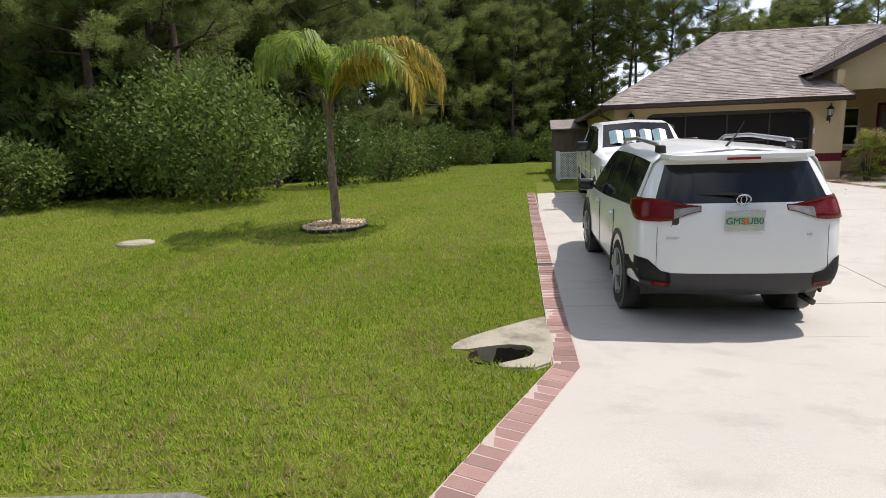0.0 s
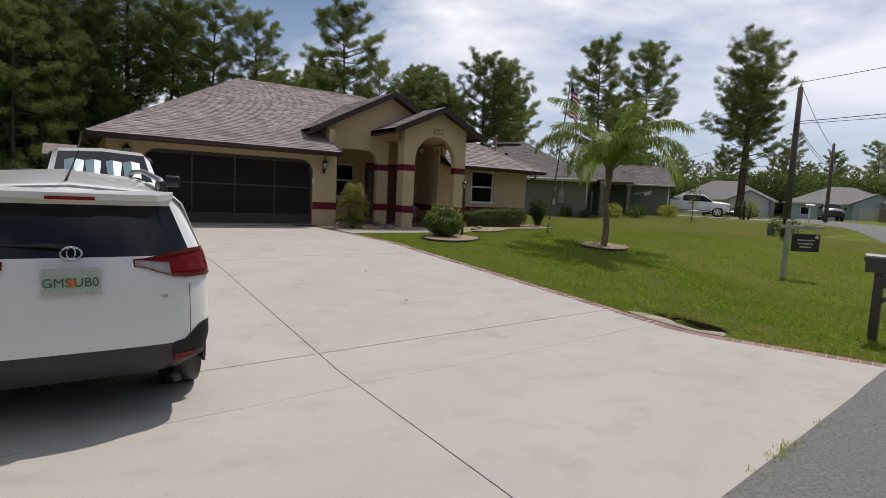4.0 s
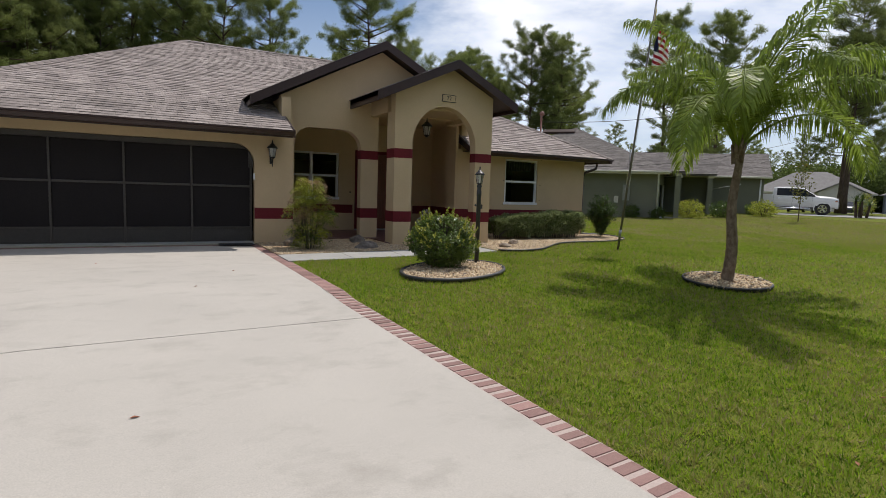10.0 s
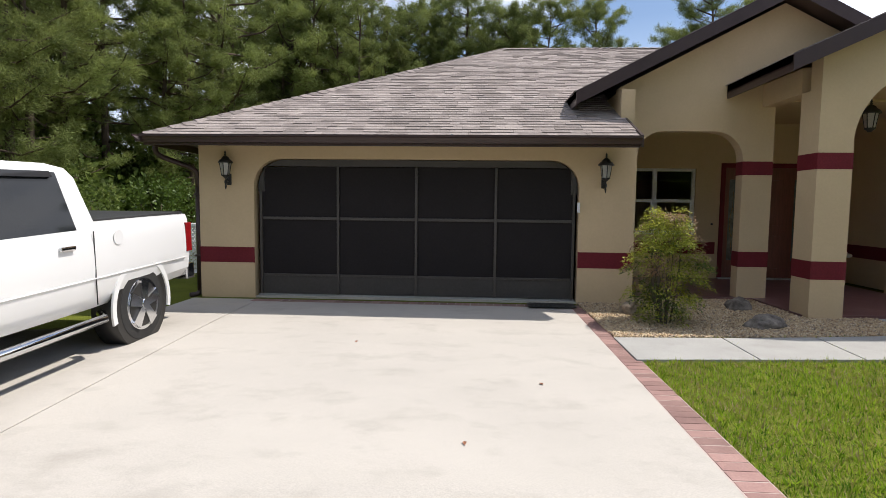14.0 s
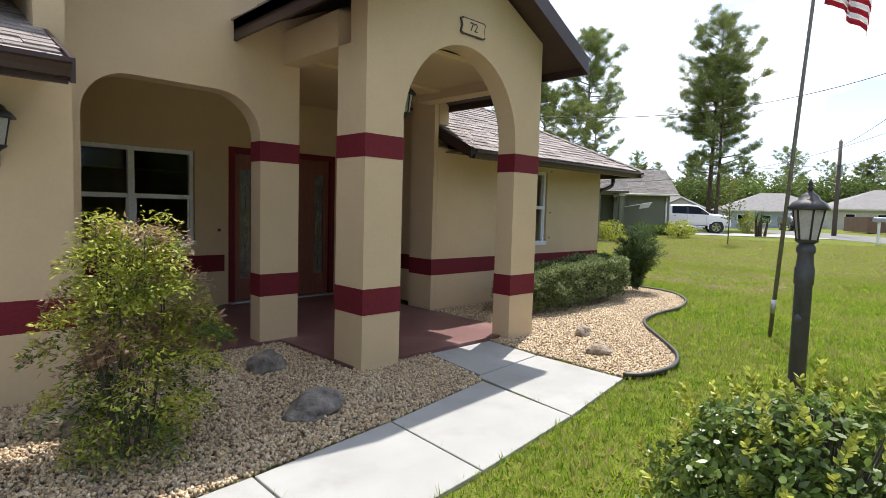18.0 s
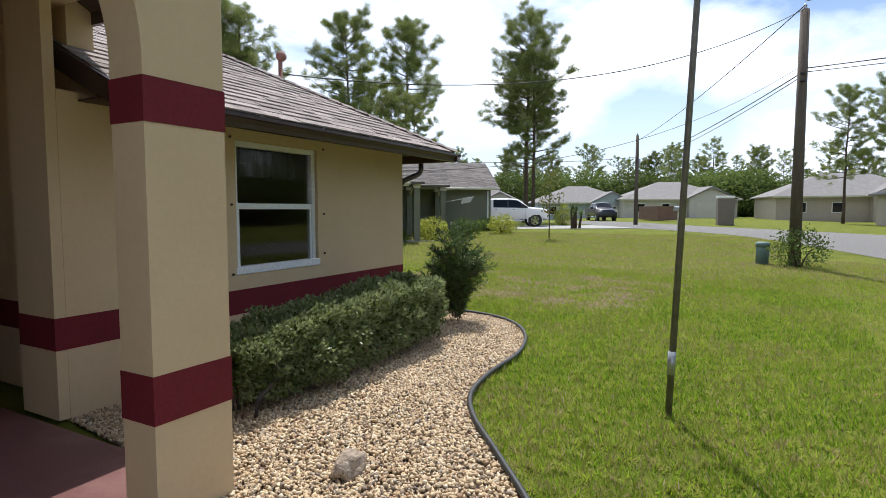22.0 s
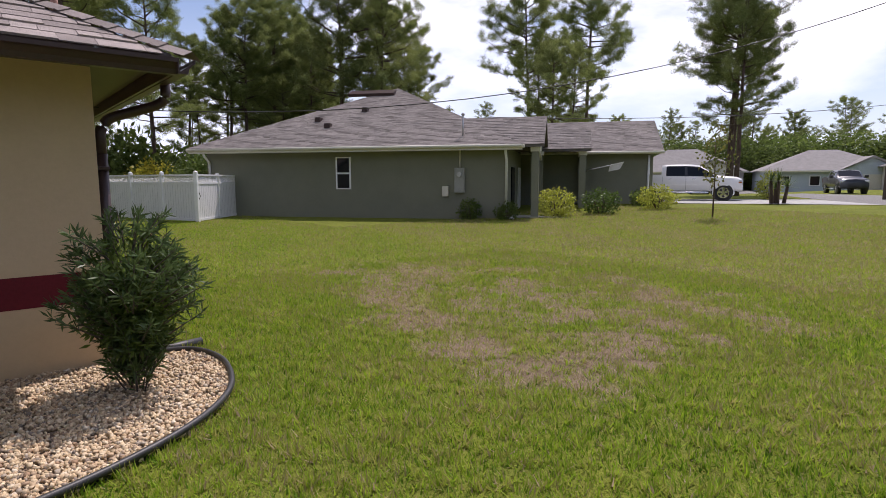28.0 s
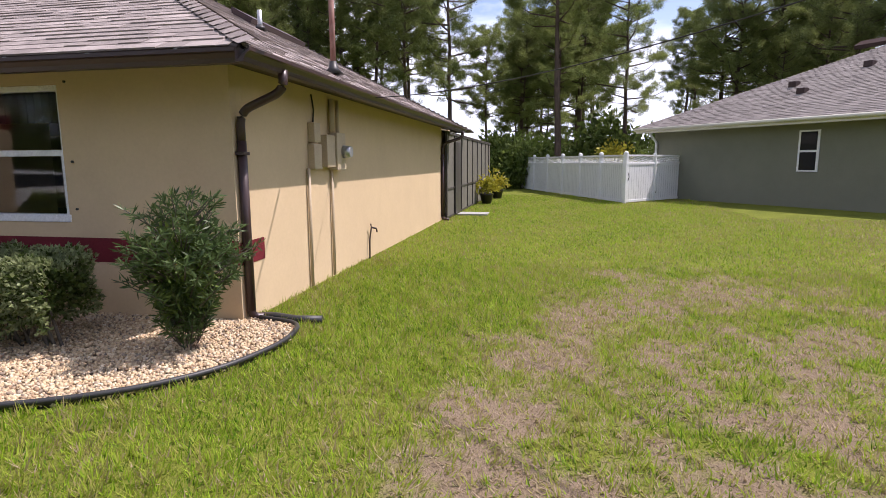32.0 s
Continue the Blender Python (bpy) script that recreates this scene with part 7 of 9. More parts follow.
def stems(seed, count, height, spread, r):
    rnd = random.Random(seed)
    bm = bmesh.new()
    for _ in range(count):
        a = rnd.uniform(0, 6.28)
        e = Vector((math.cos(a) * spread, math.sin(a) * spread, height)) * rnd.uniform(0.6, 1)
        tube(bm, [(e.x * 0.08, e.y * 0.08, -0.02), (e.x * 0.5, e.y * 0.5, e.z * 0.55), tuple(e)], [r, r * 0.7, r * 0.3], 5, False)
    me = bpy.data.meshes.new("stem")
    bm.to_mesh(me)
    bm.free()
    me.materials.append(BARK)
    return me


def shrub(name, label, category, x, y, z, turn, size, meshes, group=""):
    t = thing(name, label, category, pose(x, y, z, 0, 0, turn) @ Matrix.Diagonal((*size, 1)), group)
    for nm, me in meshes:
        o = new(nm, me)
        o.parent = t
    return t


UNDER = [(("stem", stems(3, 7, 1.6, 0.8, 0.03)), ("crown", leafy(7 + k, 1.5, 1.4, 1.3, 240, 9, 0.26, 0.07, DARKLEAF, 0.5))) for k in range(3)]

# the woods west and north of the lot
wood_label = "tall slash pine with a dark trunk in the woods"
placed = []


def wood_tree(x, y, kinds, size):
    m = kinds[rng.randrange(len(kinds))]
    plant_tree(m, x, y, -0.1, rng.uniform(0, 360), size * rng.uniform(0.85, 1.2), wood_label, group="woods")


def under(x, y, s):
    u = UNDER[rng.randrange(3)]
    shrub("understory_shrub", "dark green understory shrub at the edge of the woods", "shrub", x, y, -0.1, rng.uniform(0, 360),
          (s * rng.uniform(0.8, 1.3), s * rng.uniform(0.8, 1.3), s * rng.uniform(0.7, 1.4)), u, "understory")


EDGE = [(-40, 8), (-24, 13.5), (-13, 16.5), (-9.5, 20), (-7, 27), (-6, 37), (-3, 47), (8, 52)]


def edge_point(s):
    k = min(len(EDGE) - 2, int(s))
    a, b = Vector(EDGE[k]), Vector(EDGE[k + 1])
    d = (b - a).normalized()
    return a.lerp(b, s - k), Vector((-d.y, d.x))


for i in range(138):
    p, o = edge_point((len(EDGE) - 1) * (i + rng.random()) / 138)
    far = rng.random()
    q = p + o * (1.5 + 26 * far)
    wood_tree(q.x, q.y, WOODS if rng.random() < (0.75 if far < 0.5 else 0.9) else PINES, 1.0)
for i in range(112):
    p, o = edge_point((len(EDGE) - 1) * (i + rng.random()) / 112)
    far = rng.random() ** 1.3
    q = p + o * (0.6 + 12 * far)
    under(q.x, q.y, rng.uniform(0.6, 1.1) + 1.5 * far)
# trees across the street, behind the walk
for i in range(46):
    x = -34 + 2.6 * i + rng.uniform(-1, 1)
    wood_tree(x, -13 - 14 * rng.random() - 0.02 * x, WOODS, 0.95)
for i in range(44):
    under(-34 + 2.7 * i + rng.uniform(-1, 1), -11 - 5 * rng.random(), rng.uniform(1.0, 2.2))
# taller pines behind the garage
for x, y in ((-10, 36), (-6.5, 44), (-3, 50.5), (-11, 45), (-6.2, 53)):
    wood_tree(x, y, (WOODS[1], WOODS[2]), 1.32)
for k in range(22):
    wood_tree(-9 + 0.86 * k + rng.uniform(-0.5, 0.5), 49 + 0.25 * k + 9 * rng.random(), WOODS, 1.1)
# lower woods behind the neighbour's fence
for k in range(38):
    x = 18.5 + 9 * rng.random() if k % 2 else 33 + 10 * rng.random()
    wood_tree(x, 53 + 16 * rng.random(), PINES if k % 3 else WOODS, 0.66)
for k in range(34):
    under(19.5 + 0.62 * k + rng.uniform(-0.4, 0.4), 47.5 + 4 * rng.random(), rng.uniform(0.7, 1.3))

# ---------- planted shrubs and palms ----------
DARKTWIG = surf("twig_bark", (0.12, 0.10, 0.08), (0.07, 0.058, 0.045), 20.0, 0.9, 0.3)


def leaves_on(seed, count, point_fn, length, width, jitter=0.6, up=0.25):
    """Leaves placed by point_fn(rnd) -> (place, outward)."""
    rnd = random.Random(seed)
    v, f = [], []
    for _ in range(count):
        p, o = point_fn(rnd)
        a = (o + Vector((rnd.gauss(0, jitter), rnd.gauss(0, jitter), rnd.gauss(up, jitter)))).normalized()
        b = a.cross(Vector((rnd.gauss(0, 1), rnd.gauss(0, 1), rnd.gauss(0, 1)))).normalized()
        n = a.cross(b)
        L, w = length * rnd.uniform(0.65, 1.25), width * rnd.uniform(0.7, 1.2)
        k = len(v)
        v += [tuple(p), tuple(p + a * L * 0.45 + b * w - n * 0.12 * L), tuple(p + a * L), tuple(p + a * L * 0.45 - b * w - n * 0.12 * L)]
        f.append((k, k + 1, k + 2, k + 3))
    return v, f


def ball_point(rx, ry, rz, cz, rough, seed, depth=0.78):
    def fn(rnd):
        d = Vector((rnd.gauss(0, 1), rnd.gauss(0, 1), rnd.gauss(0, 1))).normalized()
        k = rnd.uniform(depth, 1.0) * (1 + rough * noise.noise(d * 3.1 + Vector((seed, 0, 0))) + 0.5 * rough * noise.noise(d * 8 + Vector((0, seed, 0))))
        return Vector((d.x * rx * k, d.y * ry * k, cz + d.z * rz * k)), d
    return fn


# clipped round bush in the island
rb = thing("round_bush", "clipped round holly bush with glossy green leaves", "bush", pose(12.36, 15.33, ground_z(12.36, 15.3)) @ Matrix.Diagonal((0.97, 0.97, 0.93, 1)))
BARE = Vector((-0.25, -0.60, 0.76))


def bush_point(depth, seed=3):
    """Over a flattened, lumpy dome, thin where the twigs show."""
    inner = ball_point(0.55, 0.55, 0.44, 0.51, 0.22, seed, depth)

    def fn(rnd):
        while True:
            q, d = inner(rnd)
            if d.dot(BARE) < 0.86 + 0.05 * noise.noise(d * 7) or rnd.random() < 0.16:
                return q, d
    return fn




def spoon_leaves(seed, count, point_fn, length, width):
    """Small rounded leaves, each a cupped hexagon lying roughly along the surface."""
    rnd = random.Random(seed)
    v, f = [], []
    for _ in range(count):
        p, o = point_fn(rnd)
        n = (o + Vector((rnd.gauss(0, 0.45), rnd.gauss(0, 0.45), rnd.gauss(0.35, 0.45)))).normalized()
        a = (n.cross(Vector((rnd.gauss(0, 1), rnd.gauss(0, 1), rnd.gauss(0, 1)))).normalized() + n * rnd.uniform(0, 0.9)).normalized()
        b = a.cross(n).normalized()
        L, w = length * rnd.uniform(0.7, 1.25), width * rnd.uniform(0.8, 1.2)
        k = len(v)
        v += [tuple(p + a * L * s + b * w * t) for s, t in ((0, 0), (0.35, 0.8), (0.72, 1.0), (1.0, 0.25), (1.0, -0.25), (0.72, -1.0), (0.35, -0.8))]
        f.append(tuple(range(k, k + 7)))
    return v, f


arrays("crown", *spoon_leaves(40, 11500, bush_point(0.86), 0.036, 0.0105), HOLLY, rb)
v, f = [], []
rsp = random.Random(47)
shoot_at = bush_point(0.96)
for k in range(230):
    q, d = shoot_at(rsp)
    if d.z < -0.2:
        continue
    ax = (d * 0.6 + Vector((rsp.gauss(0, 0.2), rsp.gauss(0, 0.2), 0.8))).normalized()
    tall = rsp.choice((0.05, 0.06, 0.08, 0.10, 0.16)) * (1.0 if d.z > 0.3 else 0.6)
    for i in range(int(9 + tall * 190)):
        u = rsp.random()
        sd = ax.cross(Vector((rsp.gauss(0, 1), rsp.gauss(0, 1), rsp.gauss(0, 1)))).normalized()
        a = (sd + ax * (0.5 + 0.7 * u)).normalized()
        b = a.cross(ax).normalized() * rsp.uniform(0.007, 0.011)
        c = q + ax * tall * u
        L = rsp.uniform(0.026, 0.038)
        n = len(v)
        v += [tuple(c), tuple(c + a * L * 0.6 + b), tuple(c + a * L), tuple(c + a * L * 0.6 - b)]
        f.append((n, n + 1, n + 2, n + 3))
arrays("new_growth", v, f, LIMELEAF, rb, "pale new shoots")
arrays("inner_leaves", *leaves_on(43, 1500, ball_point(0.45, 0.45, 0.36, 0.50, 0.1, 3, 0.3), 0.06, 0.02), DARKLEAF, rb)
bm = bmesh.new()
rnb = random.Random(9)
for _ in range(130):
    a, e = rnb.uniform(0, 6.28), rnb.uniform(0.1, 1.5)
    tip = Vector((math.cos(a) * math.cos(e) * 0.50, math.sin(a) * math.cos(e) * 0.50, 0.46 + 0.48 * math.sin(e)))
    tube(bm, [(0.03 * math.cos(a), 0.03 * math.sin(a), 0.0), (tip.x * 0.4, tip.y * 0.4, tip.z * 0.5), tuple(tip)], [0.014, 0.008, 0.003], 5, False)
part("branchwork", bm, DARKTWIG, rb, "bare grey twigs inside")

# nandina by the garage
nd = thing("nandina", "feathery nandina with lime and bronze leaves", "shrub", pose(11.02, 18.5, ground_z(11, 18.5)) @ Matrix.Diagonal((0.87, 0.87, 1.03, 1)))


BRONZE = leaf_mat("bronze_leaves", (0.30, 0.17, 0.10), (0.36, 0.26, 0.18), 4.0, 0.5, 0.1)
rn_ = random.Random(31)
SPRAYS = {"lime": ([], []), "green": ([], []), "bronze": ([], [])}
for k in range(250):
    z = 0.12 + 1.24 * rn_.random() ** 0.8
    a = k * 2.4 + rn_.uniform(-0.4, 0.4)
    reach = (0.06 + 0.38 * math.sin(math.pi * min(0.95, (z + 0.28) / 1.78))) * rn_.uniform(0.25, 1.12)
    c = Vector((reach * math.cos(a), reach * math.sin(a), z + rn_.uniform(-0.05, 0.08)))
    o = Vector((math.cos(a), math.sin(a), 0.15)).normalized()
    kind_ = "bronze" if rn_.random() < 0.13 and z > 0.5 else ("lime" if rn_.random() < (0.45 + 0.5 * z / 1.4) else "green")
    v, f = SPRAYS[kind_]
    sd = o.cross(Vector((0, 0, 1))).normalized()
    for _ in range(62):
        u, w = rn_.uniform(-0.3, 1.0), rn_.uniform(-1, 1)
        p = c + o * 0.17 * u + sd * 0.13 * w * (1 - 0.4 * abs(u)) + Vector((0, 0, -0.10 * u * u + rn_.gauss(0, 0.022)))
        d = (o * rn_.uniform(0.1, 1.0) + sd * (w + rn_.gauss(0, 0.4)) + Vector((0, 0, rn_.gauss(-0.1, 0.3)))).normalized()
        b = d.cross(Vector((rn_.gauss(0, 0.4), rn_.gauss(0, 0.4), 1))).normalized() * rn_.uniform(0.0065, 0.0105)
        L = rn_.uniform(0.036, 0.056)
        q = len(v)
        v += [tuple(p), tuple(p + d * L * 0.4 + b), tuple(p + d * L), tuple(p + d * L * 0.4 - b)]
        f.append((q, q + 1, q + 2, q + 3))
arrays("crown", *SPRAYS["lime"], LIMELEAF, nd, "lime leaflets")
arrays("lower_leaves", *SPRAYS["green"], LEAF, nd)
arrays("bronze_leaves", *SPRAYS["bronze"], BRONZE, nd, "bronze leaflets")
for _ in range(22):
    a = rnb.uniform(0, 6.28)
    h = rnb.uniform(0.7, 1.4)
    part("cane", tube(bmesh.new(), [(0.08 * math.cos(a), 0.08 * math.sin(a), 0), (0.2 * math.cos(a), 0.2 * math.sin(a), h * 0.6), (0.24 * math.cos(a) * h / 1.5, 0.24 * math.sin(a) * h / 1.5, h)], [0.010, 0.007, 0.003], 5, False), DARKTWIG, nd)

# clipped hedge along the wing
hg = thing("hedge", "low clipped hedge of small grey-green leaves under the window", "hedge")


def hedge_point(seed, depth):
    def fn(rnd):
        x = rnd.uniform(16.35, 19.42)
        a = rnd.uniform(-0.95, math.pi + 0.95)
        e = 1.0 - 0.35 * max(0, (16.7 - x) / 0.35) - 0.25 * max(0, (x - 19.12) / 0.3)
        k = rnd.uniform(depth, 1.0) * (1 + 0.34 * noise.noise(Vector((x * 3.2, math.cos(a) * 1.5, math.sin(a) * 1.5 + seed))) + 0.16 * noise.noise(Vector((x * 9.0, math.cos(a) * 4, math.sin(a) * 4))))
        c, s = math.cos(a), math.sin(a)
        sq = 1 / max(abs(c), abs(s)) ** 0.75
        zc = 0.33 + 0.042 * (x - 16.4)
        hh = 0.27 + 0.022 * (x - 16.4)
        return Vector((x, 20.02 + 0.40 * c * sq * k * e, zc + hh * s * sq * k * e)), Vector((0, c, s))
    return fn


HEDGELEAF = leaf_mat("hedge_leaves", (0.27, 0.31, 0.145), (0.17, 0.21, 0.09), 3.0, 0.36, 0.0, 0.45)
arrays("crown", *leaves_on(61, 19000, hedge_point(4, 0.80), 0.046, 0.0140, 0.8), HEDGELEAF, hg)
# darker green inside paints the shade between the hedge's leaves
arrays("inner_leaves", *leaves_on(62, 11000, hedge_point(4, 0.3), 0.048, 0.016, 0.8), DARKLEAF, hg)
bm = bmesh.new()
for k in range(46):
    x = 16.45 + 2.85 * k / 45
    a = rnb.uniform(-0.9, 0.9)
    tube(bm, [(x, 20.02 + 0.05 * a, -0.03), (x + 0.12 * a, 20.02 + 0.1 * a, 0.3), (x + 0.25 * a, 20.02 - 0.12 * abs(a), 0.5)], [0.016, 0.011, 0.004], 5, False)
tagged(part("branchwork", bm, DARKTWIG, hg), kind="stuff")
tr_ = bmesh.new()
tube(tr_, [(16.42, 19.72, -0.02), (16.48, 19.75, 0.12), (16.64, 19.72, 0.26), (16.82, 19.74, 0.36), (16.9, 19.8, 0.5)], [0.028, 0.026, 0.022, 0.018, 0.008], 8)
tube(tr_, [(16.64, 19.72, 0.26), (16.58, 19.66, 0.45)], [0.014, 0.006], 6)
part("bent_stem", tr_, DARKTWIG, hg, "bare bent grey stem")

# podocarpus at the house corner
pc = thing("podocarpus", "upright podocarpus with narrow dark leaves at the house corner", "shrub", pose(20.38, 20.1, ground_z(20.4, 20.1)))
PODO = leaf_mat("podocarpus_leaves", (0.105, 0.155, 0.050), (0.060, 0.100, 0.034), 4.0, 0.38, 0.0)
rnp = random.Random(17)
v, f = [], []
bm = bmesh.new()
for i in range(300):
    d = Vector((rnp.gauss(0, 1), rnp.gauss(0, 1), rnp.gauss(0, 1))).normalized()
    k = rnp.uniform(0.45, 1.0) ** 0.6 * (1.22 if rnp.random() < 0.08 else 1) * (1 + 0.25 * noise.noise(d * 2.5))
    low = 0.62 if d.z < -0.3 else 1.0
    tip = Vector((d.x * 0.46 * k * low, d.y * 0.46 * k * low, 0.72 + d.z * 0.60 * k))
    base = Vector((tip.x * 0.45, tip.y * 0.45, tip.z - 0.16))
    tube(bm, [tuple(base), tuple(tip)], [0.006, 0.003], 4, False)
    ax = (tip - base).normalized()
    for j in range(20):
        c = base.lerp(tip, 1 - 0.55 * (j / 20) ** 1.3)
        o = (ax * rnp.uniform(0.2, 0.9) + Vector((rnp.gauss(0, 0.75), rnp.gauss(0, 0.75), rnp.gauss(0.05, 0.6)))).normalized()
        b = o.cross(Vector((rnp.gauss(0, 1), rnp.gauss(0, 1), rnp.gauss(0, 1)))).normalized() * 0.0075
        L = rnp.uniform(0.065, 0.105)
        k_ = len(v)
        v += [tuple(c), tuple(c + o * L * 0.5 + b), tuple(c + o * L), tuple(c + o * L * 0.5 - b)]
        f.append((k_, k_ + 1, k_ + 2, k_ + 3))
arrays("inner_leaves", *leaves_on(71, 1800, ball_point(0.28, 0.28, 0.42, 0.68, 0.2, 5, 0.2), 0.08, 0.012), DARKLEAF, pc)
arrays("crown", v, f, PODO, pc)
tagged(part("branchwork", bm, DARKTWIG, pc), kind="stuff")


# queen palms
def palm(name, label, x, y, height, fronds, seed, dry=(), size=1.0):
    t = thing(name, label, "palm tree", pose(x, y, ground_z(x, y)))
    rnd = random.Random(seed)
    bm = bmesh.new()
    n = 26
    tube(bm, [(0.02 * math.sin(i * 0.3), 0.02 * math.cos(i * 0.4), -0.1 + (height + 0.1) * i / n) for i in range(n + 1)], [(0.098 - 0.046 * (i / n)) * (1.0 + 0.06 * (i % 2)) * (1.25 if i < 2 else 1) for i in range(n + 1)], 14)
    part("trunk", bm, PALMBARK, t)
    # fibrous boots under the crown
    for k in range(9):
        a = k * 2.4
        part("boot", tube(bmesh.new(), [(0.05 * math.cos(a), 0.05 * math.sin(a), height - 0.28 + 0.025 * k), (0.11 * math.cos(a), 0.11 * math.sin(a), height + 0.02 + 0.03 * k)], [0.045, 0.012], 6), PALMBARK, t)
    for i, (az, el, length, droop) in enumerate(fronds):
        a, e = math.radians(az), math.radians(el)
        h = Vector((math.cos(a), math.sin(a), 0))
        side = Vector((-math.sin(a), math.cos(a), 0))
        m = 30
        pts = []
        for k in range(m + 1):
            s = k / m
            ang = e - droop * s ** 1.5
            step = length / m
            if k == 0:
                p = Vector((0.03 * h.x, 0.03 * h.y, height))
            else:
                p = pts[-1] + (h * math.cos(ang) + Vector((0, 0, math.sin(ang)))) * step
            pts.append(p)
        fr = part("frond", tube(bmesh.new(), [tuple(p) for p in pts], [0.024 * (1 - 0.9 * k / m) + 0.002 for k in range(m + 1)], 5, False), PALMDRY if i in dry else PALMLEAF, t)
        v, f = [], []
        cnt = int(80 * length / 2)
        for k in range(cnt):
            s = 0.14 + 0.86 * k / cnt
            q = s * m
            j = min(m - 1, int(q))
            c = pts[j].lerp(pts[j + 1], q - j)
            fw = (pts[j + 1] - pts[j]).normalized()
            L0 = size * 0.62 * math.sin(math.pi * (0.16 + 0.80 * s)) ** 0.6 + 0.04
            for sd in (-1, 1):
                L = L0 * rnd.uniform(0.8, 1.1)
                o = (side * sd * rnd.uniform(0.6, 1.0) + fw * 0.65 + Vector((0, 0, rnd.uniform(-0.25, 0.35)))).normalized()
                mid = c + o * L * 0.5 + Vector((0, 0, -0.10 * L))
                end = c + o * L * 0.72 + Vector((0, 0, -0.52 * L * rnd.uniform(0.7, 1.3)))
                w = fw.cross(o).cross(o).normalized() * 0.015
                kk = len(v)
                v += [tuple(c), tuple(mid + w), tuple(mid - w), tuple(end)]
                f += [(kk, kk + 1, kk + 2), (kk + 1, kk + 3, kk + 2)]
        arrays("foliage", v, f, PALMDRY if i in dry else PALMLEAF, fr, kind="stuff")
    return t


rpm = random.Random(8)
fr2 = [(az + rpm.uniform(-9, 9), el, rpm.uniform(2.5, 3.0), dr) for az, el, dr in [(0, 60, 1.9), (35, 68, 1.7), (72, 58, 2.0), (110, 66, 1.8), (150, 60, 2.0), (185, 68, 1.9), (220, 58, 2.1), (255, 66, 1.8), (290, 60, 2.0), (325, 70, 1.7), (20, 80, 1.4), (140, 82, 1.4), (260, 80, 1.4), (200, 46, 2.1), (340, 44, 2.2), (60, 44, 2.1), (95, 74, 1.7), (310, 76, 1.6), (235, 74, 1.6)]]
palm("palm_tree", "queen palm with arching green fronds in a gravel ring", 16.5, 13.1, 2.2, fr2, 3)
fr1 = [(165, 103, 2.9, 3.6), (195, 105, 2.8, 3.7), (180, 99, 2.6, 3.5), (110, 82, 2.4, 2.0), (60, 76, 2.5, 2.4), (25, 68, 2.3, 2.2), (355, 66, 3.3, 2.6), (340, 60, 3.0, 2.8), (330, 70, 2.6, 2.4), (10, 58, 3.2, 2.7), (265, 88, 2.6, 2.9), (225, 98, 2.5, 3.4)]
palm("yellowing_palm", "thin queen palm with hanging fronds, some turned yellow", -2.2, 12.2, 2.45, fr1, 4, (6, 7, 9), 1.15)


# larger bushes
def bush(name, label, x, y, rx, ry, rz, clumps, per, ll, lw, material, seed, z=None, group=""):
    t = thing(name, label, "bush", pose(x, y, ground_z(x, y) - 0.05 if z is None else z, 0, 0, seed * 37), group)
    o = new("crown", leafy(seed, rx, ry, rz, clumps, per, ll, lw, material, 0.7))
    o.parent = t
    s = new("stem", stems(seed, 8, rz * 1.4, rx * 0.6, 0.02 + 0.012 * rx))
    s.parent = t
    return t


bush("wild_bush", "broad rounded dark green bush at the edge of the woods", -7.4, 17.0, 2.5, 2.0, 1.95, 620, 12, 0.16, 0.045, DARKLEAF, 77)
bush("wild_bush", "broad rounded dark green bush at the edge of the woods", -10.0, 18.2, 2.3, 2.0, 2.1, 520, 12, 0.16, 0.045, DARKLEAF, 78)
bush("wild_bush", "low dark green bush at the edge of the lawn", -13.2, 15.0, 1.9, 1.4, 1.05, 380, 10, 0.16, 0.045, DARKLEAF, 79)
bush("wild_bush", "low pale green bush at the edge of the lawn", -16.5, 14.0, 1.9, 1.4, 0.9, 300, 10, 0.16, 0.045, LEAF, 80)
for k, (x, y, s) in enumerate(((-4.4, 25.0, 1.2), (-5.6, 22.0, 1.5), (-2.5, 44.0, 1.3), (0.5, 47.5, 1.1), (3.5, 48.5, 1.2), (-3.8, 33.0, 1.3), (-4.4, 29.0, 1.2))):
    bush("wild_bush", "loose green bush before the woods", x, y, s * 1.3, s * 1.1, s, 200, 10, 0.17, 0.045, LEAF if k % 2 else DARKLEAF, 90 + k)


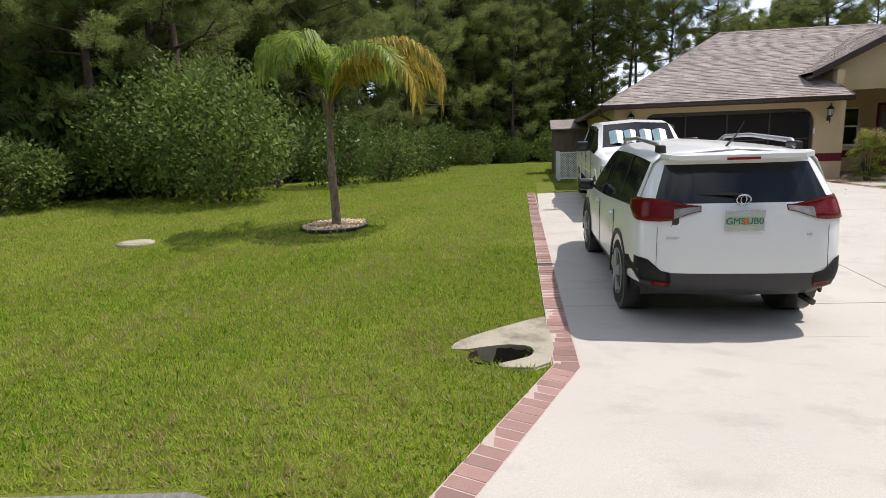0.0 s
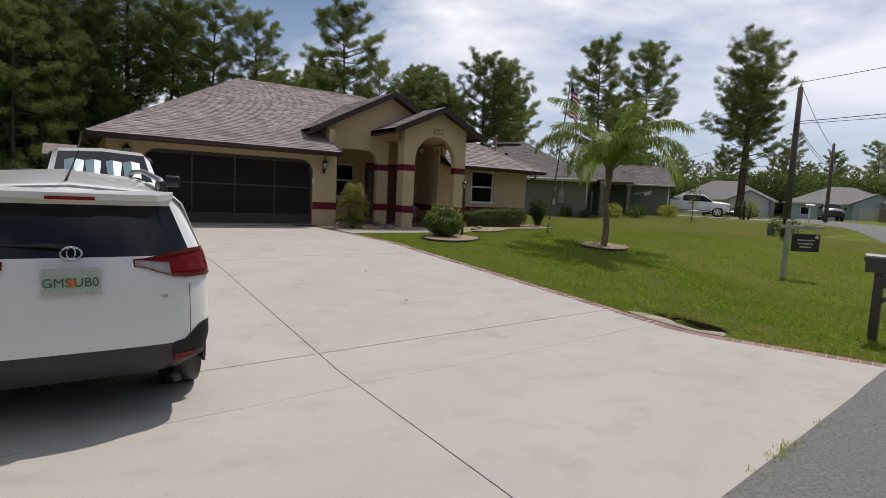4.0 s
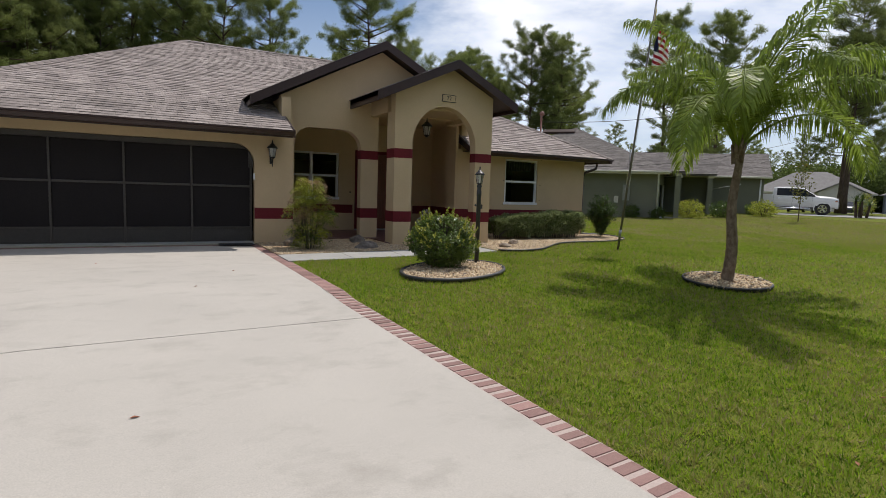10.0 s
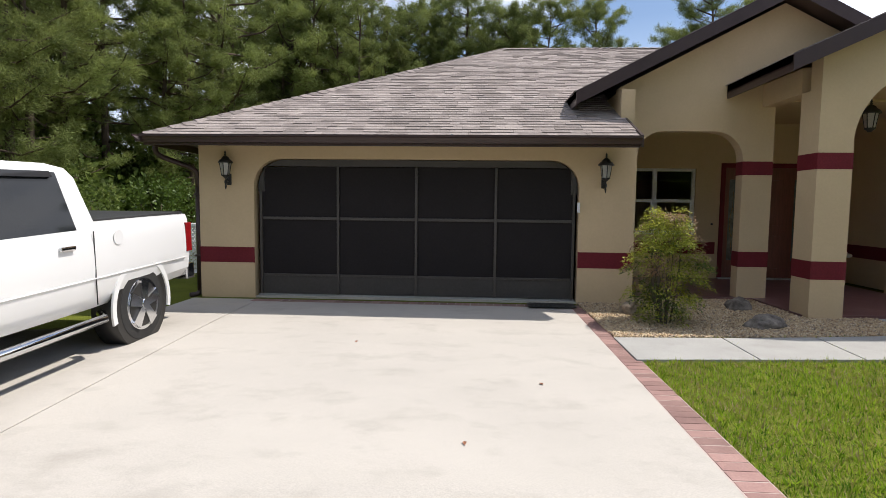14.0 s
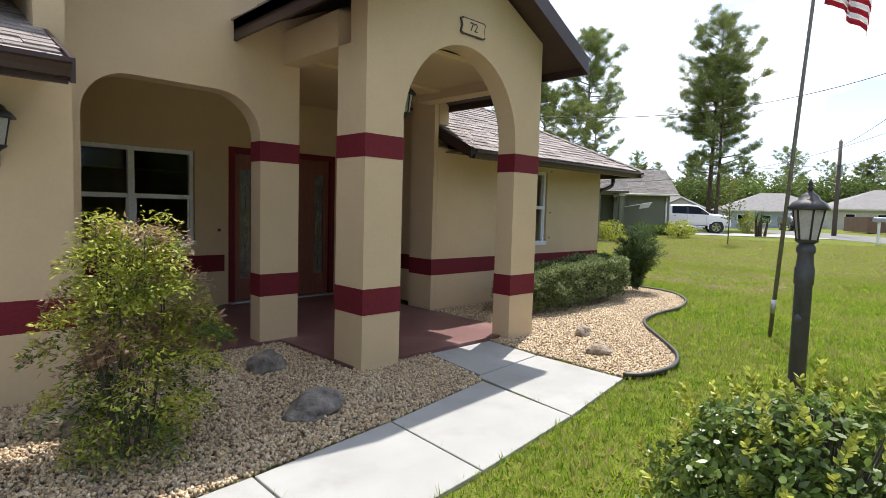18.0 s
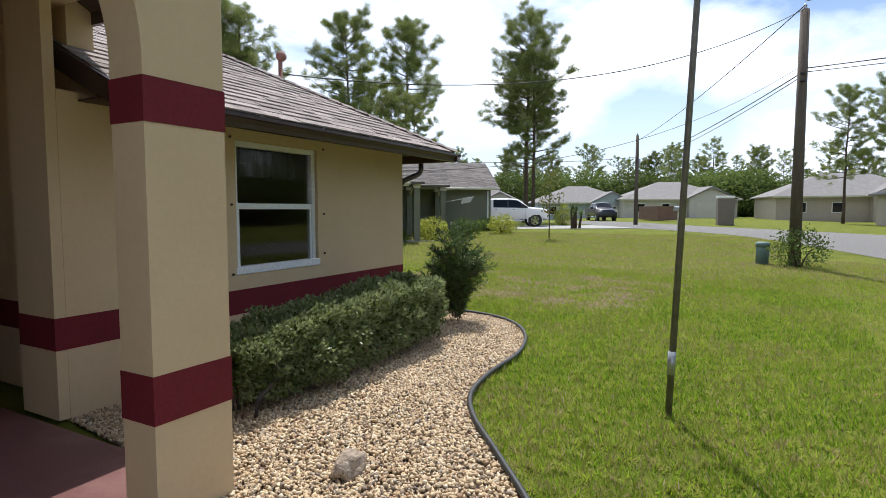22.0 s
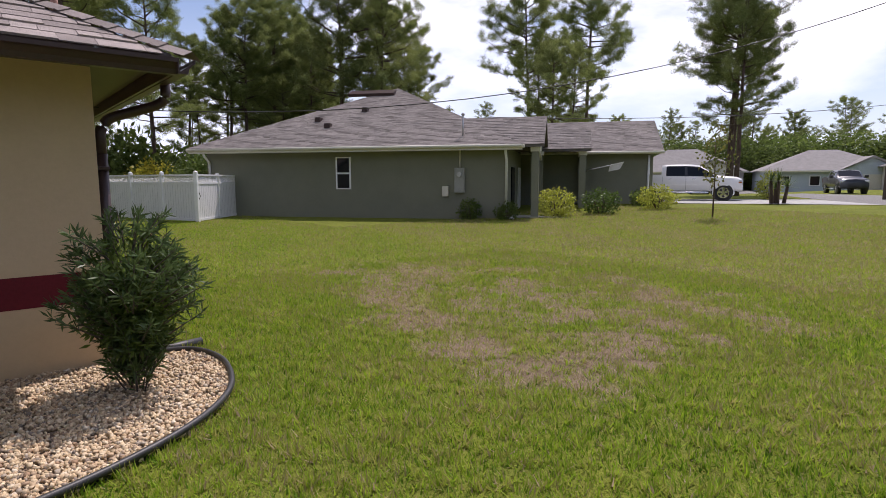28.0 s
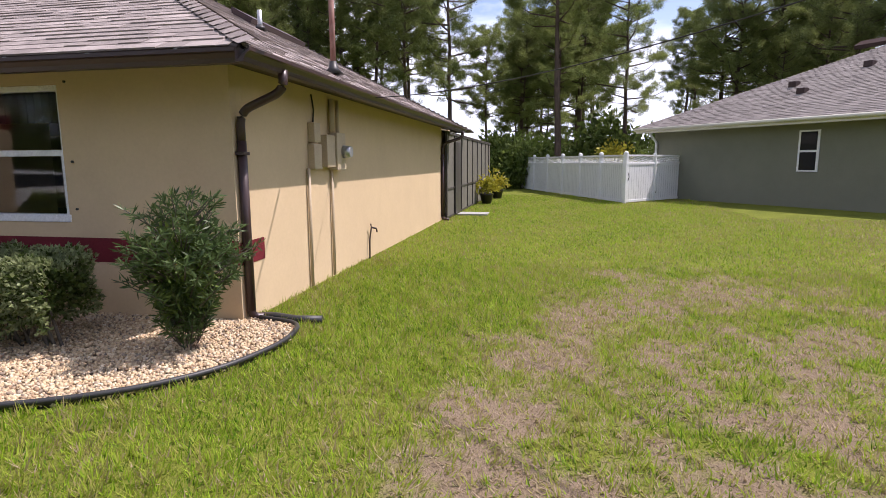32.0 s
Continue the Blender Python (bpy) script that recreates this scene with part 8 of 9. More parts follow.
def palmetto(x, y, s, seed):
    """Stiff fans on short stalks."""
    t = thing("palmetto", "saw palmetto with stiff fan leaves", "palm", pose(x, y, ground_z(x, y), 0, 0, seed * 50))
    rnd = random.Random(seed)
    v, f = [], []
    bm = bmesh.new()
    for _ in range(16):
        a, e = rnd.uniform(0, 6.28), rnd.uniform(0.4, 1.4)
        d = Vector((math.cos(a) * math.cos(e), math.sin(a) * math.cos(e), math.sin(e)))
        c = d * s * rnd.uniform(0.6, 1.0)
        tube(bm, [(0, 0, 0), tuple(c)], 0.012, 4, False)
        u = d.cross(Vector((0, 0, 1))).normalized()
        for k in range(14):
            g = (k / 13 - 0.5) * 2.6
            o = (d * math.cos(g) + u * math.sin(g)).normalized()
            k0 = len(v)
            w = d.cross(u) * 0.02 + u * 0.01
            v += [tuple(c), tuple(c + o * 0.25 * s + w), tuple(c + o * 0.55 * s), tuple(c + o * 0.25 * s - w)]
            f.append((k0, k0 + 1, k0 + 2, k0 + 3))
    arrays("foliage", v, f, DARKLEAF, t)
    part("stalk", bm, DARKTWIG, t)


for k, (x, y, s) in enumerate(((-12.0, 19.5, 2.6), (-14.5, 18.0, 2.4), (-17, 17, 2.5), (-8.0, 22.0, 2.2))):
    palmetto(x, y, s, 30 + k)
pot_plant(20.85, 36.6, 1.25, 1)
pot_plant(20.95, 39.6, 1.25, 2)

# ---------- the neighbour's house and what lies beyond ----------
NH = pose(35.25, 30.9, 0, 0, 0, 38.1)
nh = thing("neighbour_house", "single-storey green stucco house with a grey hip roof", "house", NH)
EN = 2.72


def npart(name, bm, material, label="", parent=None):
    return part(name, bm, material, parent or nh, label)


npart("wall", boxm(0, 0, -0.2, 0.25, 12.9, EN), GREENWALL)
npart("wall", boxm(0.252, 12.65, -0.2, 16, 12.9, EN), GREENWALL)
npart("wall", boxm(0.252, 0, -0.2, 6.3, 0.25, EN), GREENWALL)
npart("wall", boxm(15.75, -0.0, -0.2, 16, 12.648, EN), GREENWALL)
npart("garage_wall", boxm(6.3, -6.1, -0.2, 6.55, -0.002, EN), GREENWALL)
npart("garage_wall", boxm(6.552, -6.1, -0.2, 12.4, -5.9, EN), GREENWALL)
npart("garage_wall", boxm(12.15, -5.898, -0.2, 12.4, -0.002, EN), GREENWALL)
npart("garage_gable", prism(bmesh.new(), [(6.3, -6.1, EN), (12.4, -6.1, EN), (9.35, -6.1, 4.3)], (0, 0.2, 0)), GREENWALL)


NPLANES = []


def nroof(pts, th=0.12):
    NPLANES.append([Vector(p) for p in pts])
    return npart("roof", prism(bmesh.new(), pts, (0, 0, -th)), SHINGLE_N)


o = 0.55
nroof([(-o, 13.45, EN + .1), (-o, -o, EN + .1), (7.0, 6.45, 6.2), (7.0, 6.47, 6.2)])
nroof([(-o, -o, EN + .1), (16.5, -o, EN + .1), (11.0, 6.45, 6.2), (7.0, 6.45, 6.2)])
nroof([(16.5, -o, EN + .1), (16.5, 13.45, EN + .1), (11.0, 6.47, 6.2), (11.0, 6.45, 6.2)])
nroof([(16.5, 13.45, EN + .1), (-o, 13.45, EN + .1), (7.0, 6.47, 6.2), (11.0, 6.47, 6.2)])
nroof([(5.85, -6.5, EN + .1), (9.35, -6.5, 4.5), (9.35, 3.5, 4.5), (5.85, 3.5, EN + .1)])
nroof([(9.35, -6.5, 4.5), (12.85, -6.5, EN + .1), (12.85, 3.5, EN + .1), (9.35, 3.5, 4.5)])
# porch gables
for a, b, y, zt in ((0.2, 3.9, -1.35, 4.05), (3.9, 6.2, -3.2, 3.75)):
    m = (a + b) / 2
    nroof([(a - .2, y, EN + .12), (m, y, zt), (m, 4.2, zt), (a - .2, 4.2, EN + .12)])
    nroof([(m, y, zt), (b + .2, y, EN + .12), (b + .2, 4.2, EN + .12), (m, 4.2, zt)])
    npart("gable_wall", prism(bmesh.new(), [(a, y + .25, EN + .0), (b, y + .25, EN + .0), (m, y + .25, zt - .2)], (0, .12, 0)), CREAM)
    for x in (a + .15, b - .15):
        npart("column", boxm(x - .14, y + .2, -.2, x + .14, y + .48, EN), GREENWALL)
        npart("column_cap", boxm(x - .18, y + .16, EN - .16, x + .18, y + .52, EN), CREAM)
    arc = [(a + .3 + (b - a - .6) * k / 12, y + .3, EN - .35 + .3 * math.sin(math.pi * k / 12)) for k in range(13)]
    npart("arch_trim", tube(bmesh.new(), arc, .06, 6), CREAM)
npart("entry_door", boxm(4.4, -.06, -.1, 5.4, -.002, 2.05), WHITE)
npart("porch_window", boxm(1.2, -.05, .5, 2.4, -.002, 2.0), TINTED)
npart("porch_floor", boxm(0.1, -3.0, -.2, 6.28, -.01, .08), WALKCON)
for p, q in (((-o - .02, 13.45), (-o - .02, -o)), ((-o, -o - .02), (0.0, -o - .02)), ((5.8, 0.0), (5.8, -6.5))):
    npart("gutter", tube(bmesh.new(), [(p[0], p[1], EN + .02), (q[0], q[1], EN + .02)], .075, 6), CREAM)
npart("soffit", boxm(-o + .03, -o, EN - .10, -.002, 13.4, EN - .07), CREAM)
npart("fascia", boxm(-o - .01, -o, EN - .12, -o + .02, 13.4, EN + .08), CREAM)
for y, x in ((0.05, -.06), (12.75, -.06)):
    npart("downspout", tube(bmesh.new(), [(-.45, y, EN - .05), (-.42, y, EN - .2), (x, y, EN - .5), (x, y, 0)], .05, 8), WHITE)
npart("downspout", tube(bmesh.new(), [(6.24, -5.9, EN - .1), (6.24, -5.9, 0)], .05, 8), WHITE)
npart("splash_spout", tube(bmesh.new(), [(-.1, .05, .08), (-.6, -.3, .02)], .06, 8), WHITE)
wn_ = npart("window", boxm(-.03, 6.35, 1.12, -.002, 7.0, 2.42), WHITE)
for z0, z1 in ((1.17, 1.73), (1.80, 2.37)):
    npart("pane", boxm(-.04, 6.42, z0, -.031, 6.93, z1), TINTED, "", wn_)
npart("meter_box", boxm(-.16, 1.65, 1.0, -.002, 2.05, 1.95, .01), surf("grey_box", (.30, .31, .29), (.26, .27, .25), 4.0, .6, .05))
npart("meter", tube(bmesh.new(), [(-.16, 1.85, 1.7), (-.28, 1.85, 1.7)], .09, 14), ALU)
npart("cable_box", boxm(-.1, 2.3, .85, -.002, 2.55, 1.25, .01), CREAM)
npart("conduit", tube(bmesh.new(), [(-.06, 1.85, 1.95), (-.06, 1.85, EN)], .03, 8), CREAM)
ant = npart("service_mast", tube(bmesh.new(), [(0.3, 1.8, 3.0), (0.3, 1.8, 4.0)], .03, 8), ALU)
npart("mast_head", lathe(bmesh.new(), [(.05, 0), (.08, .05), (.03, .12)], 10, (0.3, 1.8, 3.96)), ALU, "", ant)
for x, y in ((1.6, 8.0), (2.4, 8.8), (3.6, 7.0)):
    zz = EN + .1 + (x + o) * (6.2 - EN - .1) / (7.0 + o)
    npart("roof_vent", boxm(x - .14, y - .14, zz - .05, x + .14, y + .14, zz + .16, .02), BROWN)
npart("off_ridge_vent", prism(bmesh.new(), [(5.8, 6.3, 5.66), (6.2, 6.3, 5.85), (6.2, 6.3, 6.02), (5.75, 6.3, 5.80)], (0, 2.4, 0)), BROWN)
npart("banner_pole", tube(bmesh.new(), [(5.6, -3.0, 1.9), (4.2, -4.6, 2.25)], .02, 6), WHITE)
npart("banner", prism(bmesh.new(), [(4.2, -4.6, 2.25), (4.7, -4.05, 2.1), (4.75, -4.0, 1.85), (4.3, -4.45, 1.95)], (.01, 0, 0)), FWHITE)

# white vinyl fence between the lots
A0, A1, A2 = Vector((25.75, 37.4)), Vector((28.2, 40.2)), Vector((21.5, 48.6))


vinyl_fence = thing("fence", "white vinyl privacy fence with a lattice top between the lots", "fence")


def fence_panel(p, q, name, label, gate=False):
    t = thing(name, label, "")
    t.parent = vinyl_fence
    d = q - p
    L = d.length
    ang = math.degrees(math.atan2(d.y, d.x))
    t.matrix_basis = pose(p.x, p.y, ground_z(p.x, p.y), 0, 0, ang)
    part("board_panel", boxm(.06, -.02, .08, L - .06, .02, 1.38, .004), WHITE, t)
    n = int((L - .12) / .15)
    for i in range(1, n):
        part("groove", boxm(.06 + .15 * i - .004, -.023, .1, .06 + .15 * i + .004, -.0205, 1.36), ALU, t)
    part("rail", boxm(.05, -.04, 1.38, L - .05, .04, 1.46, .006), WHITE, t)
    part("rail", boxm(.05, -.04, 1.68, L - .05, .04, 1.74, .006), WHITE, t)
    part("rail", boxm(.05, -.04, .03, L - .05, .04, .12, .006), WHITE, t)
    bm = bmesh.new()
    k = int(L / .075)
    for i in range(k):
        x = .06 + (L - .12) * i / k
        for s in (0, 1):
            a, b = (x, x + .22) if s == 0 else (x + .22, x)
            a, b = min(max(a, .06), L - .06), min(max(b, .06), L - .06)
            prism(bm, [(a - .012, -.012 + .008 * s, 1.46), (a + .012, -.012 + .008 * s, 1.46), (b + .012, -.012 + .008 * s, 1.68), (b - .012, -.012 + .008 * s, 1.68)], (0, .006, 0))
    tagged(part("lattice", bm, WHITE, t), kind="stuff")
    pst = part("post", boxm(-.065, -.065, 0, .065, .065, 1.80, .006), WHITE, t)
    part("post_cap", lathe(bmesh.new(), [(.095, 1.80), (.095, 1.82), (.02, 1.87)], 4), WHITE, pst)
    if gate:
        part("latch", tube(bmesh.new(), [(.12, -.03, .8), (.10, -.09, .95), (.12, -.03, 1.1)], .014, 6), BLACK, t, "black gate latch")
        for z in (.3, 1.3):
            part("hinge", boxm(L * .5 - .02, -.035, z, L * .5 + .10, -.022, z + .06), BLACK, t)
        part("gate_post", boxm(L * .5 - .05, -.06, 0, L * .5 + .01, .06, 1.80, .006), WHITE, t)
    return t


fence_panel(A0, A1, "fence_gate", "white vinyl fence gate with a lattice top and black latch", True)
N = 6
for i in range(N):
    fence_panel(A0 + (A2 - A0) * (i + 1) / N, A0 + (A2 - A0) * i / N, "fence_panel", "white vinyl privacy fence panel with a lattice top")

# their shrubs, sapling and drive
bush("foundation_bush", "dark bush at the foot of the green wall", 34.1, 31.8, .45, .4, .38, 90, 9, .09, .03, DARKLEAF, 5)
bush("foundation_bush", "dark bush at the foot of the green wall", 34.9, 30.6, .5, .4, .36, 90, 9, .09, .03, DARKLEAF, 6)
bush("flower_bush", "bright green bush by the neighbour's porch", 36.9, 29.9, .8, .6, .55, 160, 9, .1, .035, LIMELEAF, 7)
bush("flower_bush", "bright green bush by the neighbour's porch", 38.4, 28.9, .7, .6, .5, 140, 9, .1, .035, LEAF, 8)
bush("flower_bush", "bright green bush by the neighbour's porch", 41.0, 28.0, .7, .6, .5, 140, 9, .1, .035, LIMELEAF, 9)
bush("foundation_bush", "dark bush by the neighbour's garage", 42.6, 29.6, .9, .5, .35, 120, 9, .1, .035, DARKLEAF, 10)
bush("flower_bush", "green bush beside the neighbour's drive", 53.3, 28.4, .6, .5, .8, 120, 9, .12, .04, LIMELEAF, 12)
bush("wild_bush", "yellow-green bush rising behind the white fence", 26.2, 46.5, 1.2, 1.0, 1.25, 180, 9, .18, .05, YELLOWLEAF, 13)
bush("wild_bush", "green bush rising behind the white fence", 29.5, 47.5, 1.4, 1.2, 1.5, 200, 9, .18, .05, LEAF, 14)
bush("pole_bush", "loose straggly bush round the utility pole", 31.6, 15.35, .75, .7, .55, 220, 7, .07, .02, LEAF, 15)
ndrive = arrays("neighbour_drive", [tuple((NH @ Vector((x, y, 0))).xy) + (0.0,) for x, y in ((6.4, -6.1), (12.3, -6.1), (12.6, -10.5), (12.9, -15.5), (6.0, -15.5), (6.2, -10.5))], [(0, 1, 2, 5), (5, 2, 3, 4)], WALKCON, label="pale concrete drive before the neighbour's garage", category="driveway", kind="structure")
for vv in ndrive.data.vertices:
    vv.co.z = ground_z(vv.co.x, vv.co.y) + 0.03
pickup("white crew-cab pickup parked on the neighbour's drive", pose(49.4, 31.3, ground_z(49.4, 31.3) + 0.04, 0, 0, 208), CARWHITE, "chrome", "", False, False)

sap = thing("sapling", "thin sapling with yellowing leaves in the lawn", "tree", pose(39.0, 24.8, ground_z(39, 24.8)))
part("trunk", tube(bmesh.new(), [(0, 0, -.05), (.02, 0, 1.2), (-.02, .03, 2.6)], [.03, .022, .008], 7), BARK, sap)
rns = random.Random(3)
v, f = [], []
for _ in range(70):
    z = rns.uniform(1.1, 3.2)
    w = .62 * math.sin(math.pi * (z - .9) / 2.6)
    a = rns.uniform(0, 6.28)
    leaf_cards(v, f, Vector((w * rns.random() * math.cos(a), w * rns.random() * math.sin(a), z)), .14, 6, .12, .04, rns)
arrays("crown", v, f, leaf_mat("sapling_leaves", (.20, .17, .035), (.10, .14, .03), 2.0, .5, 0.0), sap)


def yucca(x, y, s, seed):
    t = thing("yucca", "clump of spiky yucca on thick stems", "yucca", pose(x, y, ground_z(x, y), 0, 0, seed * 31))
    rnd = random.Random(seed)
    v, f = [], []
    bm = bmesh.new()
    for k in range(4):
        b = Vector((rnd.uniform(-.3, .3), rnd.uniform(-.2, .2), 0)) * s
        h = rnd.uniform(.5, .9) * s
        tube(bm, [tuple(b), tuple(b * 1.4 + Vector((0, 0, h)))], [.07 * s, .05 * s], 7)
        for _ in range(45):
            a, e = rnd.uniform(0, 6.28), rnd.uniform(-.3, 1.4)
            d = Vector((math.cos(a) * math.cos(e), math.sin(a) * math.cos(e), math.sin(e)))
            c = b * 1.4 + Vector((0, 0, h))
            u = d.cross(Vector((.1, .2, 1))).normalized() * .02 * s
            k0 = len(v)
            v += [tuple(c + u), tuple(c - u), tuple(c + d * rnd.uniform(.35, .6) * s)]
            f.append((k0, k0 + 1, k0 + 2))
    arrays("leaves", v, f, LEAF, t)
    part("stems", bm, BARK, t)


yucca(47.8, 26.0, 1.3, 5)
nm = thing("curb_mailbox", "white mailbox on a white post across the lawn", "mailbox", pose(44.1, 19.7, ground_z(44, 19.7), 0, 0, 30))
part("post", boxm(-.05, -.05, 0, .05, .05, 1.1, .006), WHITE, nm)
part("box", prism(bmesh.new(), [(x, -.25, 1.1 + z) for x, z in prof], (0, .5, 0)), ALU, nm)
pd = thing("utility_pedestal", "small blue-green utility pedestal in the grass", "pedestal", pose(32.25, 16.2, ground_z(32.2, 16.2), 0, 0, 20))
PEDC = surf("pedestal_plastic", (.16, .24, .25), (.13, .20, .21), 4.0, .6, .05)
part("body", lathe(bmesh.new(), [(.17, -.05), (.17, .5), (.16, .52)], 12), PEDC, pd)
part("lid", lathe(bmesh.new(), [(.185, .5), (.185, .60), (.15, .64)], 12), PEDC, pd)
part("label_strip", boxm(-.06, -.18, .2, .06, -.168, .42), WHITE, pd)

# utility poles and lines
WOODPOLE = surf("pole_wood", (.125, .10, .078), (.085, .068, .054), 8.0, .9, .4, 50.0, stretch=(1, 1, .2))


def upole(x, y, h, label):
    t = thing("utility_pole", label, "utility pole", pose(x, y, ground_z(x, y)))
    part("pole", tube(bmesh.new(), [(0, 0, -.3), (0, 0, h)], [.16, .11], 14), WOODPOLE, t)
    part("top_bracket", boxm(-.1, -.05, h - .35, .14, .05, h - .25, .01), ALU, t)
    part("insulator", lathe(bmesh.new(), [(.05, 0), (.06, .04), (.03, .08), (.05, .1), (.02, .16)], 12, (0, 0, h)), ALU, t)
    part("ground_rod", tube(bmesh.new(), [(.14, 0, .1), (.13, 0, h * .8)], .012, 5), ALU, t)
    for z in (h - 1.75, h - 1.95):
        part("clamp", boxm(-.17, -.06, z, .17, .06, z + .06, .01), BLACK, t)
    return t


upole(32.0, 15.42, 7.0, "tall brown wooden utility pole at the street")
upole(57.0, 24.0, 6.6, "slim wooden utility pole down the street").scale = (1, 1, 1)
tank = bpy.data.objects["utility_pole.001"]
part("transformer", lathe(bmesh.new(), [(.16, 4.2), (.2, 4.25), (.2, 4.85), (.15, 4.92)], 16, (.3, 0, 0)), ALU, tank)


def wire(p, q, sag, r, label):
    p, q = Vector(p), Vector(q)
    pts = [tuple(p.lerp(q, k / 24) - Vector((0, 0, 4 * sag * (k / 24) * (1 - k / 24)))) for k in range(25)]
    link("overhead_wire", tube(bmesh.new(), pts, r, 5), BLACK, None, label, category="cable")


pt = (32.0, 15.42)
wire((*pt, 7.0), (20.41, 23.3, 3.75), 0.86, .010, "black service cable from the pole to the roof mast")
wire((*pt, 5.5), (20.45, 23.8, 2.35), 1.07, .006, "thin telephone wire from the pole to the house wall")
wire((*pt, 7.1), (57, 24, 6.6), 0.3, .014, "overhead line along the street")
wire((*pt, 5.3), (57, 24, 5.2), 0.3, .016, "overhead line along the street")
wire((*pt, 5.2), (57, 24, 5.0), 0.35, .012, "overhead line along the street")
wire((*pt, 7.2), (18.0, -22.0, 7.4), 0.4, .014, "overhead line along the street")
wire((*pt, 5.4), (18.0, -22.0, 5.6), 0.5, .016, "overhead line along the street")
wire((*pt, 5.3), (18.0, -22.0, 5.4), 0.6, .012, "overhead line along the street")
wire((35.6, 32.5, 4.0), (57, 24, 5.4), 0.3, .014, "service cable to the neighbour's roof mast")

# beyond the street
pt_ = thing("portable_toilet", "grey-brown portable toilet with a white roof", "portable toilet", pose(60.5, 18.2, ground_z(60, 18), 0, 0, 10))
PTB = surf("toilet_plastic", (.20, .165, .14), (.17, .14, .12), 3.0, .6, .05)
part("cabin", boxm(-.55, -.55, 0, .55, .55, 2.0, .05), PTB, pt_)
part("roof", boxm(-.58, -.58, 1.98, .58, .58, 2.18, .08), WHITE, pt_)
part("door", boxm(-.4, -.565, .1, .4, -.55, 1.9, .01), PTB, pt_)
part("sign_patch", boxm(-.32, -.58, 1.35, .3, -.566, 1.7), WHITE, pt_)
DUMP = surf("dumpster_rust", (.22, .13, .10), (.17, .10, .08), 2.0, .8, .1)
dp = thing("dumpster", "rusty open construction dumpster", "dumpster", pose(76, 25, ground_z(70, 25), 0, 0, 30))
for a in ((-2.6, -1.1, -2.5, 1.1), (2.5, -1.1, 2.6, 1.1), (-2.5, -1.1, 2.5, -1.0), (-2.5, 1.0, 2.5, 1.1)):
    part("side", boxm(a[0], a[1], .1, a[2], a[3], 1.5), DUMP, dp)
part("floor", boxm(-2.5, -1, .1, 2.5, 1, .2), DUMP, dp)
for k in range(6):
    part("rib", boxm(-2.4 + k * .9, -1.16, .1, -2.3 + k * .9, -1.102, 1.5), DUMP, dp)


ROOF_FAR = surf("pale_shingle", (0.27, 0.26, 0.25), (0.22, 0.21, 0.20), 2.0, 0.95, 0.4, 30.0, spec=0.15)


def far_house(x, y, turn, w, d, h, ridge, wall_m, label, garage=True, z=None):
    zz = ground_z(x, y) if z is None else z
    t = thing("house", label, "house", pose(x, y, zz, 0, 0, turn))
    for a in ((0, 0, w, .2), (0, d - .2, w, d), (0, .2, .2, d - .2), (w - .2, .2, w, d - .2)):
        part("wall", boxm(a[0], a[1], -.2, a[2], a[3], h), wall_m, t)
    e, i = .5, min(w, d) / 2
    c = [(-e, -e, h), (w + e, -e, h), (w + e, d + e, h), (-e, d + e, h)]
    r0, r1 = (i, d / 2, ridge), (w - i, d / 2, ridge)
    for q in ((c[0], c[1], r1, r0), (c[1], c[2], r1), (c[2], c[3], r0, r1), (c[3], c[0], r0)):
        part("roof", prism(bmesh.new(), list(q), (0, 0, -.12)), ROOF_FAR, t)
    part("fascia", boxm(-e, -e - .03, h - .2, w + e, -e, h), CREAM, t)
    part("front_gable", prism(bmesh.new(), [(w * .55, -1.2, h), (w * .95, -1.2, h), (w * .75, -1.2, h + w * .1)], (0, .2, 0)), wall_m, t)
    part("gable_roof", prism(bmesh.new(), [(w * .52, -1.5, h - .05), (w * .75, -1.5, h + w * .115), (w * .98, -1.5, h - .05), (w * .75, -1.5, h + w * .095)], (0, d * .5, 0)), ROOF_FAR, t)
    part("front_wing", boxm(w * .56, -1.2, -.2, w * .94, -.002, h), wall_m, t)
    if garage:
        part("garage_door", boxm(w * .62, -1.24, 0, w * .88, -1.202, 2.1, .01), CREAM, t)
    for x0 in (.12, .34):
        wi = part("window", boxm(w * x0, -.04, .8, w * x0 + 1.1, -.002, 2.0), WHITE, t)
        part("pane", boxm(w * x0 + .08, -.05, .88, w * x0 + 1.02, -.041, 1.92), TINTED, wi)
    return t


PALEWALL = surf("pale_siding", (.58, .56, .50), (.52, .50, .45), 2.0, .85, .1)
BLUEWALL = surf("blue_siding", (.42, .48, .52), (.38, .44, .48), 2.0, .85, .1)
TANWALL = surf("tan_siding", (.46, .40, .33), (.42, .36, .30), 2.0, .85, .1)
far_house(92, 62, -60, 15, 11, 2.7, 6.0, PALEWALL, "pale siding house far down the street")
far_house(93, 44, -62, 14, 11, 2.6, 5.2, BLUEWALL, "pale blue house far down the street")
far_house(94, 32, -68, 15, 12, 2.6, 5.2, PALEWALL, "pale house with a grey hip roof across the street")
far_house(88, 14, -80, 16, 12, 2.7, 5.6, TANWALL, "tan house with a wide grey roof across the street")
gh = far_house(66, 5.0, -78, 11, 9, 2.7, 4.8, TANWALL, "unfinished house with a green sheathed gable across the street", True)
part("green_sheathing", prism(bmesh.new(), [(6.3, -1.23, 2.75), (10.2, -1.23, 2.75), (8.25, -1.23, 3.75)], (0, .02, 0)), surf("green_board", (.05, .22, .09), (.04, .18, .07), 2.0, .7, .05), gh)


